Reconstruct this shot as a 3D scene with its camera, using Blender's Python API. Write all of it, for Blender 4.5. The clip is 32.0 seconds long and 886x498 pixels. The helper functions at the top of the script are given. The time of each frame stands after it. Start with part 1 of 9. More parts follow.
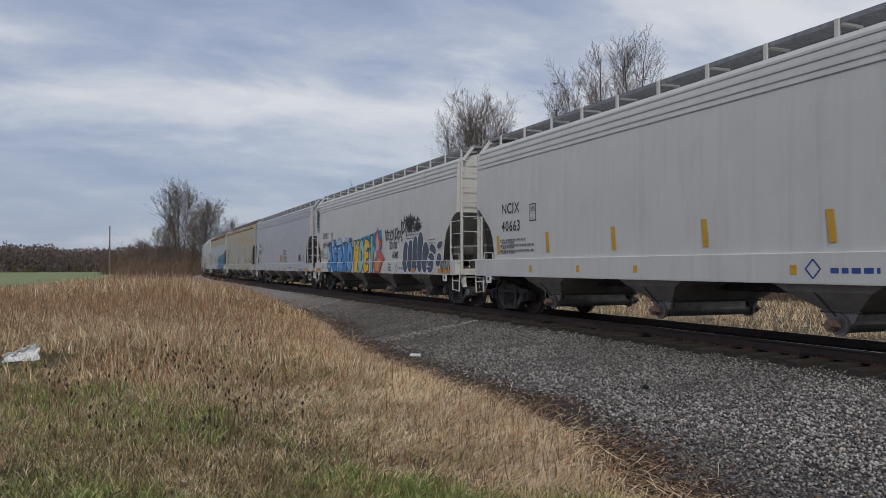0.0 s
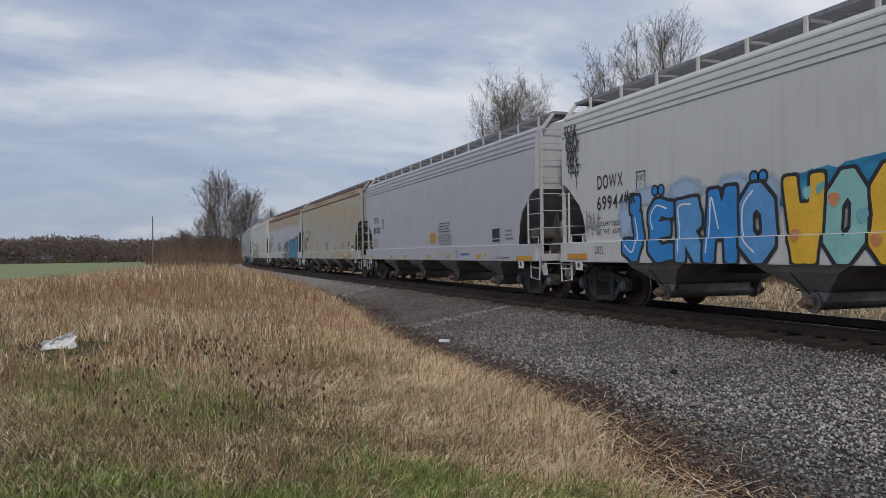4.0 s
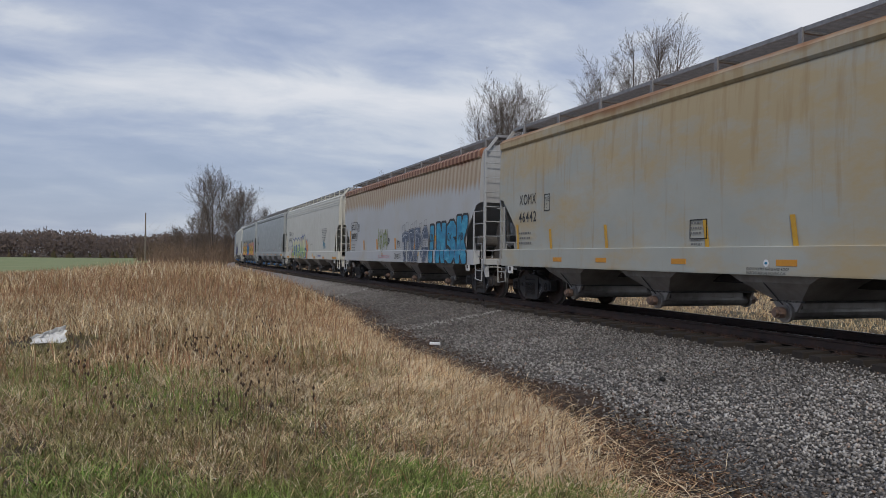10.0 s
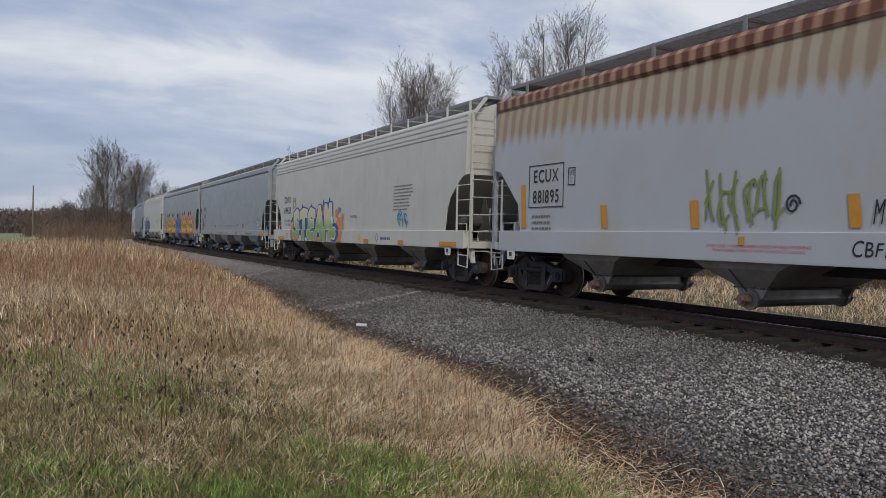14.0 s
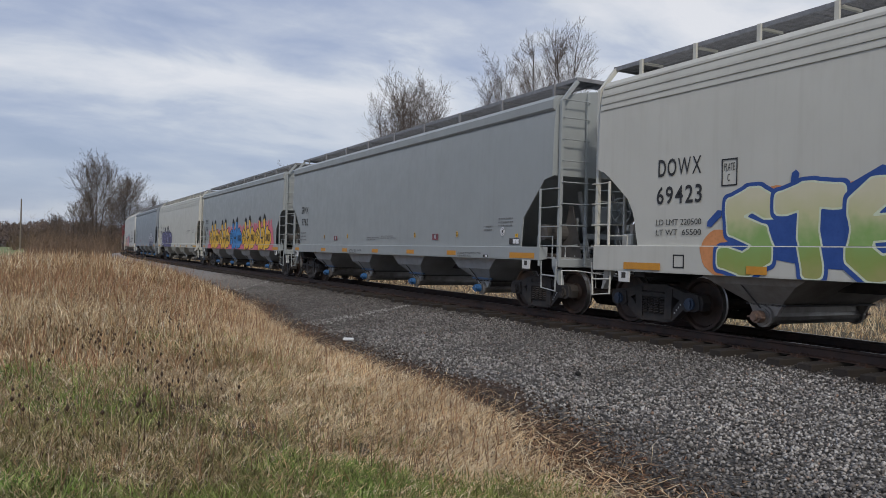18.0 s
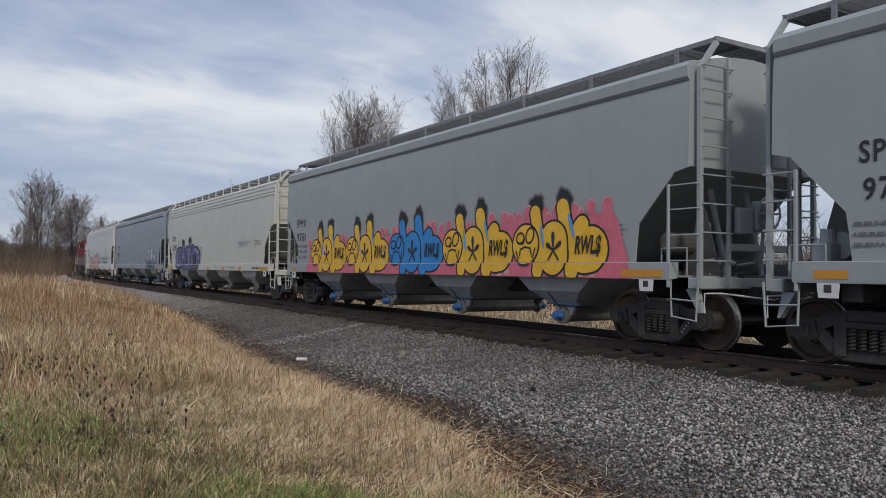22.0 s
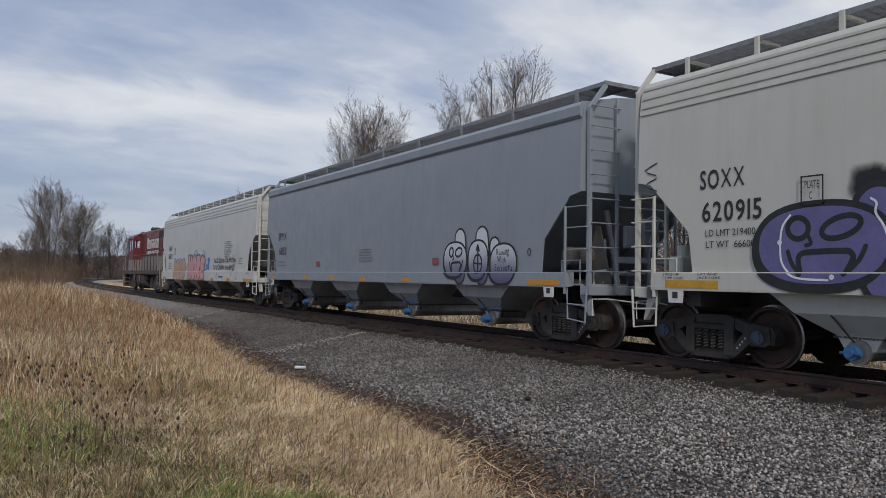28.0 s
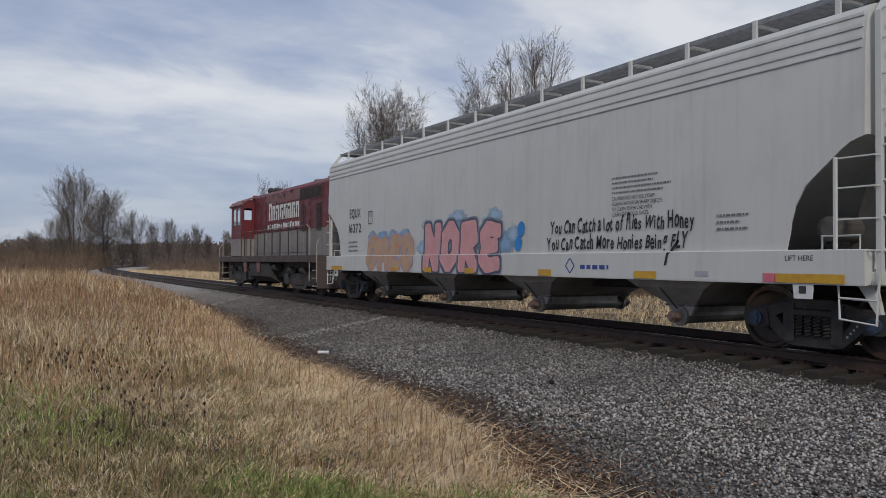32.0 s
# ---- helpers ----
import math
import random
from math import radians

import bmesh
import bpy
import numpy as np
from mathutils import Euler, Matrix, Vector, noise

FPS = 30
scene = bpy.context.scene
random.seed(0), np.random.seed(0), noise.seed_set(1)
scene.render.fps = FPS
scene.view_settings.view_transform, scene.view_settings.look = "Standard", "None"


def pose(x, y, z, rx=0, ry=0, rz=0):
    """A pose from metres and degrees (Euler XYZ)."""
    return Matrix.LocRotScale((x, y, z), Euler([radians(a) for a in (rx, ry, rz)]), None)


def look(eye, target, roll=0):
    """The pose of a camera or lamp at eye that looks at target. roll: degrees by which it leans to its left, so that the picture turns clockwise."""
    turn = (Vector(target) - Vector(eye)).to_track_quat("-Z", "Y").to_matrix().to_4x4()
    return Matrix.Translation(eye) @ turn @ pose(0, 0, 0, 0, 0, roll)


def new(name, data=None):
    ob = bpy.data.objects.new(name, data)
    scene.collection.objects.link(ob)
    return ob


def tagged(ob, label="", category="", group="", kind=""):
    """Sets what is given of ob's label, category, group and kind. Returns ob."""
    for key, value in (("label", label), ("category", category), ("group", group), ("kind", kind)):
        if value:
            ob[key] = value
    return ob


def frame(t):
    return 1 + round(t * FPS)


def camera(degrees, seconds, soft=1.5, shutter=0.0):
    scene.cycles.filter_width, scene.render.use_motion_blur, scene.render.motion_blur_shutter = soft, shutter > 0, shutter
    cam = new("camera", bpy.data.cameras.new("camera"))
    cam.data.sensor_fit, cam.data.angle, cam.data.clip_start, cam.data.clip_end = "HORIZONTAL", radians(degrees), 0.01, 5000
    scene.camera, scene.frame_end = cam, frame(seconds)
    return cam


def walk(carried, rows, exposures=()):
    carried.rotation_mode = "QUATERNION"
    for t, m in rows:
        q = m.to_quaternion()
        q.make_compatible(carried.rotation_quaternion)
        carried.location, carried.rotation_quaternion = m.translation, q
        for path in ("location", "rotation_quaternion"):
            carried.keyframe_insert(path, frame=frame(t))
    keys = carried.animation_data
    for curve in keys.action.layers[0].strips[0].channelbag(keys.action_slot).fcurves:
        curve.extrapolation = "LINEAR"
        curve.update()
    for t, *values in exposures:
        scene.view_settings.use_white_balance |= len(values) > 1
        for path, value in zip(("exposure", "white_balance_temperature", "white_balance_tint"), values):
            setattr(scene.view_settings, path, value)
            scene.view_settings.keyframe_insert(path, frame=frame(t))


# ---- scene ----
# ================= camera =================
cam = camera(60.1, 32.0, soft=0.6)
# t, x, y, z, tilt, lean, turn: a hand-held camera that sways a little and turns right
CAMERA_ROWS = [
    (0.0, -0.187, 0.042, 1.238, 91.31, 0.04, -22.64),
    (0.5, -0.098, 0.047, 1.23, 90.52, 1.67, -21.48),
    (1.0, -0.004, 0.004, 1.232, 90.38, 2.14, -20.11),
    (1.5, 0.022, -0.011, 1.236, 90.55, 2.85, -19.54),
    (2.0, 0.016, 0.02, 1.234, 90.35, 2.49, -19.07),
    (2.5, 0.006, 0.024, 1.225, 90.35, 1.41, -19.09),
    (4.5, 0.008, 0.018, 1.217, 90.31, 0.68, -19.81),
    (5.0, 0.01, 0.01, 1.211, 90.52, 0.74, -19.8),
    (5.5, 0.022, -0.004, 1.213, 90.99, 0.38, -20.12),
    (6.0, 0.0, -0.0, 1.226, 90.62, 0.26, -20.33),
    (6.5, 0.023, 0.006, 1.216, 90.65, 0.2, -20.2),
    (7.0, 0.039, 0.003, 1.208, 90.72, 0.4, -20.16),
    (7.5, 0.024, 0.002, 1.213, 90.77, -0.09, -19.46),
    (8.0, 0.021, -0.005, 1.216, 90.79, -0.06, -18.89),
    (8.5, 0.029, -0.015, 1.205, 90.68, -0.2, -18.77),
    (9.0, 0.031, -0.009, 1.197, 90.7, -0.5, -19.31),
    (9.5, 0.008, -0.008, 1.201, 90.78, -1.01, -20.59),
    (10.0, -0.001, -0.023, 1.213, 90.58, -0.67, -20.31),
    (10.5, -0.056, 0.033, 1.208, 90.04, -1.4, -20.63),
    (11.0, -0.171, 0.152, 1.213, 90.09, -0.3, -21.52),
    (11.5, -0.3, 0.187, 1.221, 90.11, -0.8, -23.83),
    (12.0, -0.318, 0.186, 1.228, 89.57, -0.64, -24.35),
    (12.5, -0.32, 0.193, 1.226, 89.25, -0.85, -24.58),
    (13.0, -0.362, 0.155, 1.241, 89.22, -1.0, -25.38),
    (13.5, -0.387, 0.12, 1.247, 89.28, -1.12, -26.48),
    (14.0, -0.395, 0.102, 1.26, 89.11, -1.24, -27.36),
    (14.5, -0.379, 0.098, 1.279, 89.06, -1.61, -28.66),
    (16.5, -0.322, 0.113, 1.254, 89.4, -1.8, -29.17),
    (17.0, -0.32, 0.119, 1.256, 89.73, -1.73, -28.35),
    (17.5, -0.317, 0.129, 1.248, 89.99, -1.53, -28.05),
    (18.0, -0.316, 0.134, 1.243, 90.22, -1.38, -28.06),
    (18.5, -0.311, 0.157, 1.245, 90.84, -0.83, -28.18),
    (19.0, -0.301, 0.158, 1.246, 91.31, -0.99, -28.14),
    (19.5, -0.308, 0.144, 1.241, 91.52, -1.37, -28.11),
    (20.0, -0.31, 0.143, 1.227, 91.74, -1.25, -28.53),
    (20.5, -0.289, 0.143, 1.22, 91.61, -1.16, -29.29),
    (21.0, -0.276, 0.166, 1.231, 91.42, -1.05, -29.97),
    (21.5, -0.261, 0.18, 1.232, 91.49, -0.96, -31.02),
    (22.0, -0.257, 0.168, 1.234, 91.58, -0.61, -31.36),
    (22.5, -0.249, 0.179, 1.23, 91.19, 0.02, -31.54),
    (23.0, -0.194, 0.175, 1.237, 91.25, -0.18, -32.01),
    (23.5, -0.146, 0.148, 1.235, 90.77, -0.71, -32.52),
    (24.0, -0.143, 0.109, 1.237, 90.96, 0.56, -33.19),
    (24.5, -0.167, 0.078, 1.232, 91.03, 0.29, -33.45),
    (25.0, -0.173, 0.072, 1.234, 90.24, 0.94, -33.21),
    (25.5, -0.15, 0.054, 1.239, 90.52, -0.67, -33.11),
    (27.5, -0.152, 0.067, 1.245, 92.16, -1.13, -31.63),
    (28.0, -0.154, 0.054, 1.249, 92.21, -0.86, -30.87),
    (28.5, -0.167, 0.061, 1.25, 92.25, -0.8, -30.22),
    (29.0, -0.164, 0.043, 1.243, 92.22, -0.92, -29.84),
    (29.5, -0.164, 0.014, 1.233, 92.16, -0.88, -29.2),
    (30.0, -0.167, 0.022, 1.228, 92.12, -0.77, -28.59),
    (30.5, -0.178, 0.037, 1.232, 91.78, -0.18, -27.94),
    (31.0, -0.18, 0.062, 1.22, 91.62, -0.37, -27.65),
    (31.5, -0.174, 0.11, 1.235, 91.25, -1.12, -28.86),
    (32.0, -0.158, 0.098, 1.246, 91.01, -0.3, -29.37),
]
walk(cam, [(r[0], pose(*r[1:])) for r in CAMERA_ROWS], [(0.0, -0.15), (1.5, -0.07), (9.0, -0.06), (12.0, 0.0), (20.0, 0.0), (24.0, 0.05), (28.0, -0.06), (32.0, -0.08)])
# ================= sky and sun =================
SUN_AZ, SUN_EL = 206.0, 33.0      # degrees clockwise from the track, degrees up


def make_world():
    w = bpy.data.worlds.new("overcast_sky")
    scene.world = w
    w.use_nodes = True
    nt = w.node_tree
    nd, lk = nt.nodes, nt.links
    nd.clear()
    out = nd.new("ShaderNodeOutputWorld")
    sky = nd.new("ShaderNodeTexSky")
    sky.sky_type = "NISHITA"
    sky.sun_disc = False
    sky.sun_elevation = radians(SUN_EL)
    sky.sun_rotation = radians(SUN_AZ)
    b1 = nd.new("ShaderNodeBackground")
    b1.inputs[1].default_value = 0.11
    lk.new(sky.outputs[0], b1.inputs[0])
    tc = nd.new("ShaderNodeTexCoord")
    sep = nd.new("ShaderNodeSeparateXYZ")
    lk.new(tc.outputs["Generated"], sep.inputs[0])

    def m(op, a, b=None, clamp=False):
        n = nd.new("ShaderNodeMath")
        n.operation = op
        n.use_clamp = clamp
        for i, v in enumerate((a, b)):
            if v is None:
                continue
            if isinstance(v, (int, float)):
                n.inputs[i].default_value = v
            else:
                lk.new(v, n.inputs[i])
        return n.outputs[0]
    up = m("ADD", m("MAXIMUM", sep.outputs[2], 0.0), 0.24)
    comb = nd.new("ShaderNodeCombineXYZ")
    lk.new(m("DIVIDE", sep.outputs[0], up), comb.inputs[0])
    lk.new(m("DIVIDE", sep.outputs[1], up), comb.inputs[1])
    mp = nd.new("ShaderNodeMapping")
    mp.inputs["Location"].default_value = (3.1, 0.4, 0)
    mp.inputs["Rotation"].default_value = (0, 0, radians(-24))
    mp.inputs["Scale"].default_value = (1.15, 1.75, 1)
    lk.new(comb.outputs[0], mp.inputs[0])

    def nz(scale, detail, rough, dist):
        n = nd.new("ShaderNodeTexNoise")
        n.inputs["Scale"].default_value = scale
        n.inputs["Detail"].default_value = detail
        n.inputs["Roughness"].default_value = rough
        n.inputs["Distortion"].default_value = dist
        lk.new(mp.outputs[0], n.inputs["Vector"])
        return n.outputs[0]
    base = m("ADD", m("MULTIPLY", nz(0.62, 5, 0.50, 0.5), 0.62), m("MULTIPLY", nz(1.9, 7, 0.56, 0.3), 0.40))
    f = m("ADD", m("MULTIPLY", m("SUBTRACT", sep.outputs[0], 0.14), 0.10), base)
    ramp = nd.new("ShaderNodeValToRGB")
    cr = ramp.color_ramp
    cr.elements[0].position, cr.elements[0].color = 0.40, (0.31, 0.375, 0.535, 1)
    cr.elements[1].position, cr.elements[1].color = 0.64, (0.80, 0.805, 0.84, 1)
    for at_, c in ((0.465, (0.39, 0.45, 0.605)), (0.52, (0.50, 0.55, 0.67)), (0.56, (0.635, 0.67, 0.745))):
        cr.elements.new(at_).color = (*c, 1)
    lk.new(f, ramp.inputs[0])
    b2 = nd.new("ShaderNodeBackground")
    b2.inputs[1].default_value = 1.0
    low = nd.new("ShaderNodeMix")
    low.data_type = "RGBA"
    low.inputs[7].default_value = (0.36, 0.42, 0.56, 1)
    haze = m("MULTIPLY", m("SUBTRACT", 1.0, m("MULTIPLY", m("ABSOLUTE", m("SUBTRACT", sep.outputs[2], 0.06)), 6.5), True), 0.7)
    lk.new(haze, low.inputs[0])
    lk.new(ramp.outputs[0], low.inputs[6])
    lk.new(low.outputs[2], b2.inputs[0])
    mix = nd.new("ShaderNodeMixShader")
    mix.inputs[0].default_value = 0.88
    lk.new(b1.outputs[0], mix.inputs[1])
    lk.new(b2.outputs[0], mix.inputs[2])
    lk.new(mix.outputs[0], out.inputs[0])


make_world()
sun_data = bpy.data.lights.new("sun", "SUN")
sun_data.energy, sun_data.angle, sun_data.color = 1.58, radians(8), (1.0, 0.93, 0.83)
sun = new("sun", sun_data)
_a, _e = radians(SUN_AZ), radians(SUN_EL)
sun.matrix_world = look((40 * math.sin(_a) * math.cos(_e), 40 * math.cos(_a) * math.cos(_e), 40 * math.sin(_e)), (0, 0, 0))
scene.view_settings.exposure = 0.0


# ================= materials =================
class N:
    """A small builder for node materials."""

    def __init__(self, name):
        self.mat = bpy.data.materials.new(name)
        self.mat.use_nodes = True
        self.nt = self.mat.node_tree
        self.bsdf = self.nt.nodes["Principled BSDF"]
        self.tc = self.nt.nodes.new("ShaderNodeTexCoord")

    def put(self, value, sock):
        if isinstance(value, bpy.types.NodeSocket):
            self.nt.links.new(value, sock)
        elif isinstance(value, tuple) and len(value) == 3 and sock.type == "RGBA":
            sock.default_value = (*value, 1)
        else:
            sock.default_value = value

    def noise(self, scale=5.0, detail=4.0, rough=0.55, stretch=(1, 1, 1), shift=(0, 0, 0)):
        mp = self.nt.nodes.new("ShaderNodeMapping")
        mp.inputs["Scale"].default_value = stretch
        mp.inputs["Location"].default_value = shift
        self.nt.links.new(self.tc.outputs["Object"], mp.inputs[0])
        n = self.nt.nodes.new("ShaderNodeTexNoise")
        n.inputs["Scale"].default_value, n.inputs["Detail"].default_value, n.inputs["Roughness"].default_value = scale, detail, rough
        self.nt.links.new(mp.outputs[0], n.inputs["Vector"])
        return n.outputs[0]

    def voronoi(self, scale, out="Distance", feature="F1"):
        n = self.nt.nodes.new("ShaderNodeTexVoronoi")
        n.feature = feature
        n.inputs["Scale"].default_value = scale
        self.nt.links.new(self.tc.outputs["Object"], n.inputs["Vector"])
        return n.outputs[out]

    def axis(self, i):
        s = self.nt.nodes.new("ShaderNodeSeparateXYZ")
        self.nt.links.new(self.tc.outputs["Object"], s.inputs[0])
        return s.outputs[i]

    def ramp(self, fac, *stops):
        r = self.nt.nodes.new("ShaderNodeValToRGB")
        el = r.color_ramp.elements
        while len(el) < len(stops):
            el.new(0.5)
        for e, (p, c) in zip(el, stops):
            e.position = p
            e.color = (c, c, c, 1) if isinstance(c, (int, float)) else (*c, 1)
        self.nt.links.new(fac, r.inputs[0])
        return r.outputs[0]

    def mix(self, fac, a, b, mode="MIX"):
        n = self.nt.nodes.new("ShaderNodeMix")
        n.data_type, n.blend_type = "RGBA", mode
        self.put(fac, n.inputs[0])
        self.put(a, n.inputs[6])
        self.put(b, n.inputs[7])
        return n.outputs[2]

    def math(self, op, a, b=0.0, clamp=False):
        n = self.nt.nodes.new("ShaderNodeMath")
        n.operation, n.use_clamp = op, clamp
        self.put(a, n.inputs[0])
        self.put(b, n.inputs[1])
        return n.outputs[0]

    def bump(self, height, strength=0.3, distance=0.01):
        n = self.nt.nodes.new("ShaderNodeBump")
        n.inputs["Strength"].default_value, n.inputs["Distance"].default_value = strength, distance
        self.nt.links.new(height, n.inputs["Height"])
        self.nt.links.new(n.outputs[0], self.bsdf.inputs["Normal"])

    def island(self):
        n = self.nt.nodes.new("ShaderNodeNewGeometry")
        return n.outputs["Random Per Island"]

    def random(self):
        n = self.nt.nodes.new("ShaderNodeObjectInfo")
        return n.outputs["Random"]

    def done(self, color, rough=0.6, metal=0.0):
        self.put(color, self.bsdf.inputs["Base Color"])
        self.put(rough, self.bsdf.inputs["Roughness"])
        self.put(metal, self.bsdf.inputs["Metallic"])
        return self.mat


def paint(name, color, dirt=(0.20, 0.17, 0.13), amount=0.35, rough=0.45, streak=True):
    """Weathered vehicle paint: grain, blotches and run-down streaks."""
    n = N(name)
    c = n.mix(n.ramp(n.noise(0.9, 5), (0.35, 0.0), (0.75, 0.5)), color, tuple(v * 0.86 for v in color))
    c = n.mix(n.math("MULTIPLY", n.ramp(n.noise(1.6, 6, 0.65, (1, 1, 0.35)), (0.5, 0.0), (0.8, 1.0)), amount), c, dirt)
    if streak:
        s = n.ramp(n.noise(2.2, 3, 0.6, (3, 3, 0.12)), (0.52, 0.0), (0.75, 1.0))
        c = n.mix(n.math("MULTIPLY", s, amount * 0.6), c, dirt)
    n.bump(n.noise(30, 3), 0.05, 0.005)
    return n.done(c, n.ramp(n.noise(3, 4), (0.3, rough - 0.08), (0.7, rough + 0.15)))


def rusty_paint(name, color, top, depth, heavy):
    """Paint with rust that runs down from the eaves in streaks, one below each roof rib. top: height of the eave; depth: how far it runs."""
    n = N(name)
    c = n.mix(n.ramp(n.noise(0.8, 5), (0.35, 0.0), (0.75, 0.6)), color, (color[0] * 0.9, color[1] * 0.87, color[2] * 0.8))
    y, z = n.axis(1), n.axis(2)
    rib = n.math("ADD", n.math("MULTIPLY", n.math("SINE", n.math("ADD", n.math("ADD", n.math("MULTIPLY", y, 19.0), n.math("MULTIPLY", z, 1.6)), n.math("MULTIPLY", n.noise(0.7, 2), 4.0))), 0.5), 0.5)
    slow = n.noise(0.45, 3, 0.55, (0.3, 1, 0.3))
    fine = n.noise(9, 3, 0.6, (0.4, 1, 0.10))
    length = n.math("MULTIPLY", n.math("ADD", n.math("ADD", n.math("MULTIPLY", rib, 0.09), n.math("MULTIPLY", slow, 0.50)), n.math("ADD", n.math("MULTIPLY", fine, 0.14), 0.36)), depth)
    m = n.math("DIVIDE", n.math("SUBTRACT", z, n.math("SUBTRACT", top, length)), depth * 0.16, True)
    wash = n.mix(n.noise(1.1, 4), (0.50, 0.42, 0.29), (0.40, 0.29, 0.17))
    tan = n.mix(n.ramp(rib, (0.30, 0.0), (0.75, 0.8)), wash, (0.30, 0.18, 0.095))
    c = n.mix(n.math("MULTIPLY", m, 0.30 + 0.55 * heavy), c, tan)
    low = n.math("SUBTRACT", top, n.math("ADD", n.math("MULTIPLY", slow, depth * 0.24), 0.20))
    m2 = n.math("DIVIDE", n.math("SUBTRACT", z, low), depth * 0.05, True)
    blotch = n.ramp(n.math("ADD", n.math("MULTIPLY", rib, 0.6), n.math("MULTIPLY", n.noise(1.6, 4), 0.7)), (0.32, 0.55), (0.62, 1.0))
    red = n.mix(n.ramp(rib, (0.35, 0.0), (0.7, 1.0)), n.mix(n.noise(7, 5), (0.38, 0.17, 0.085), (0.28, 0.10, 0.05)), (0.14, 0.05, 0.028))
    c = n.mix(n.math("MULTIPLY", n.math("MULTIPLY", m2, blotch), 0.25 + 0.70 * heavy), c, red)
    blot = n.ramp(n.noise(0.55, 4, 0.6), (0.55, 0.0), (0.72, 1.0))
    c = n.mix(n.math("MULTIPLY", blot, 0.7 - 0.4 * heavy), c, (0.42, 0.33, 0.17))
    n.bump(n.noise(24, 4), 0.08, 0.006)
    return n.done(c, 0.6)


def yellowed_paint(name):
    """Grey-green paint gone yellow in mottled patches, more of them higher up, with orange rust along the roof's edge."""
    n = N(name)
    z = n.axis(2)
    c = n.mix(n.ramp(n.noise(0.8, 5), (0.35, 0.0), (0.7, 1.0)), (0.37, 0.385, 0.355), (0.43, 0.435, 0.39))
    high = n.math("DIVIDE", n.math("SUBTRACT", z, 2.3), 2.0, True)
    patch = n.math("ADD", n.noise(0.8, 6, 0.65, (1, 0.6, 1.3)), n.math("MULTIPLY", high, 0.16))
    c = n.mix(n.math("MULTIPLY", n.ramp(patch, (0.46, 0.0), (0.67, 1.0)), 0.85), c, (0.45, 0.345, 0.185))
    runs = n.noise(5, 4, 0.6, (0.4, 1, 0.10))
    c = n.mix(n.math("MULTIPLY", n.ramp(n.math("ADD", runs, n.math("MULTIPLY", high, 0.10)), (0.58, 0.0), (0.75, 1.0)), 0.5), c, (0.34, 0.23, 0.11))
    edge = n.math("DIVIDE", n.math("SUBTRACT", z, n.math("SUBTRACT", 4.62, n.math("MULTIPLY", n.noise(0.5, 4, 0.6, (0.3, 1, 0.3)), 0.55))), 0.14, True)
    c = n.mix(n.math("MULTIPLY", edge, 0.9), c, n.mix(n.noise(4, 4), (0.36, 0.16, 0.05), (0.16, 0.07, 0.03)))
    n.bump(n.noise(24, 4), 0.08, 0.006)
    return n.done(c, 0.6)


def plain(name, a, b, scale=6.0, rough=0.7, metal=0.0, bump=0.15, dist=0.01):
    n = N(name)
    f = n.noise(scale, 5, 0.6)
    g = n.noise(scale * 6, 3, 0.6)
    c = n.mix(n.ramp(f, (0.35, 0.0), (0.68, 1.0)), a, b)
    c = n.mix(n.math("MULTIPLY", n.ramp(g, (0.5, 0), (0.8, 1)), 0.4), c, tuple(0.6 * v for v in a))
    n.bump(g, bump, dist)
    return n.done(c, rough, metal)


MAT = {}


def M(key):
    return MAT[key]


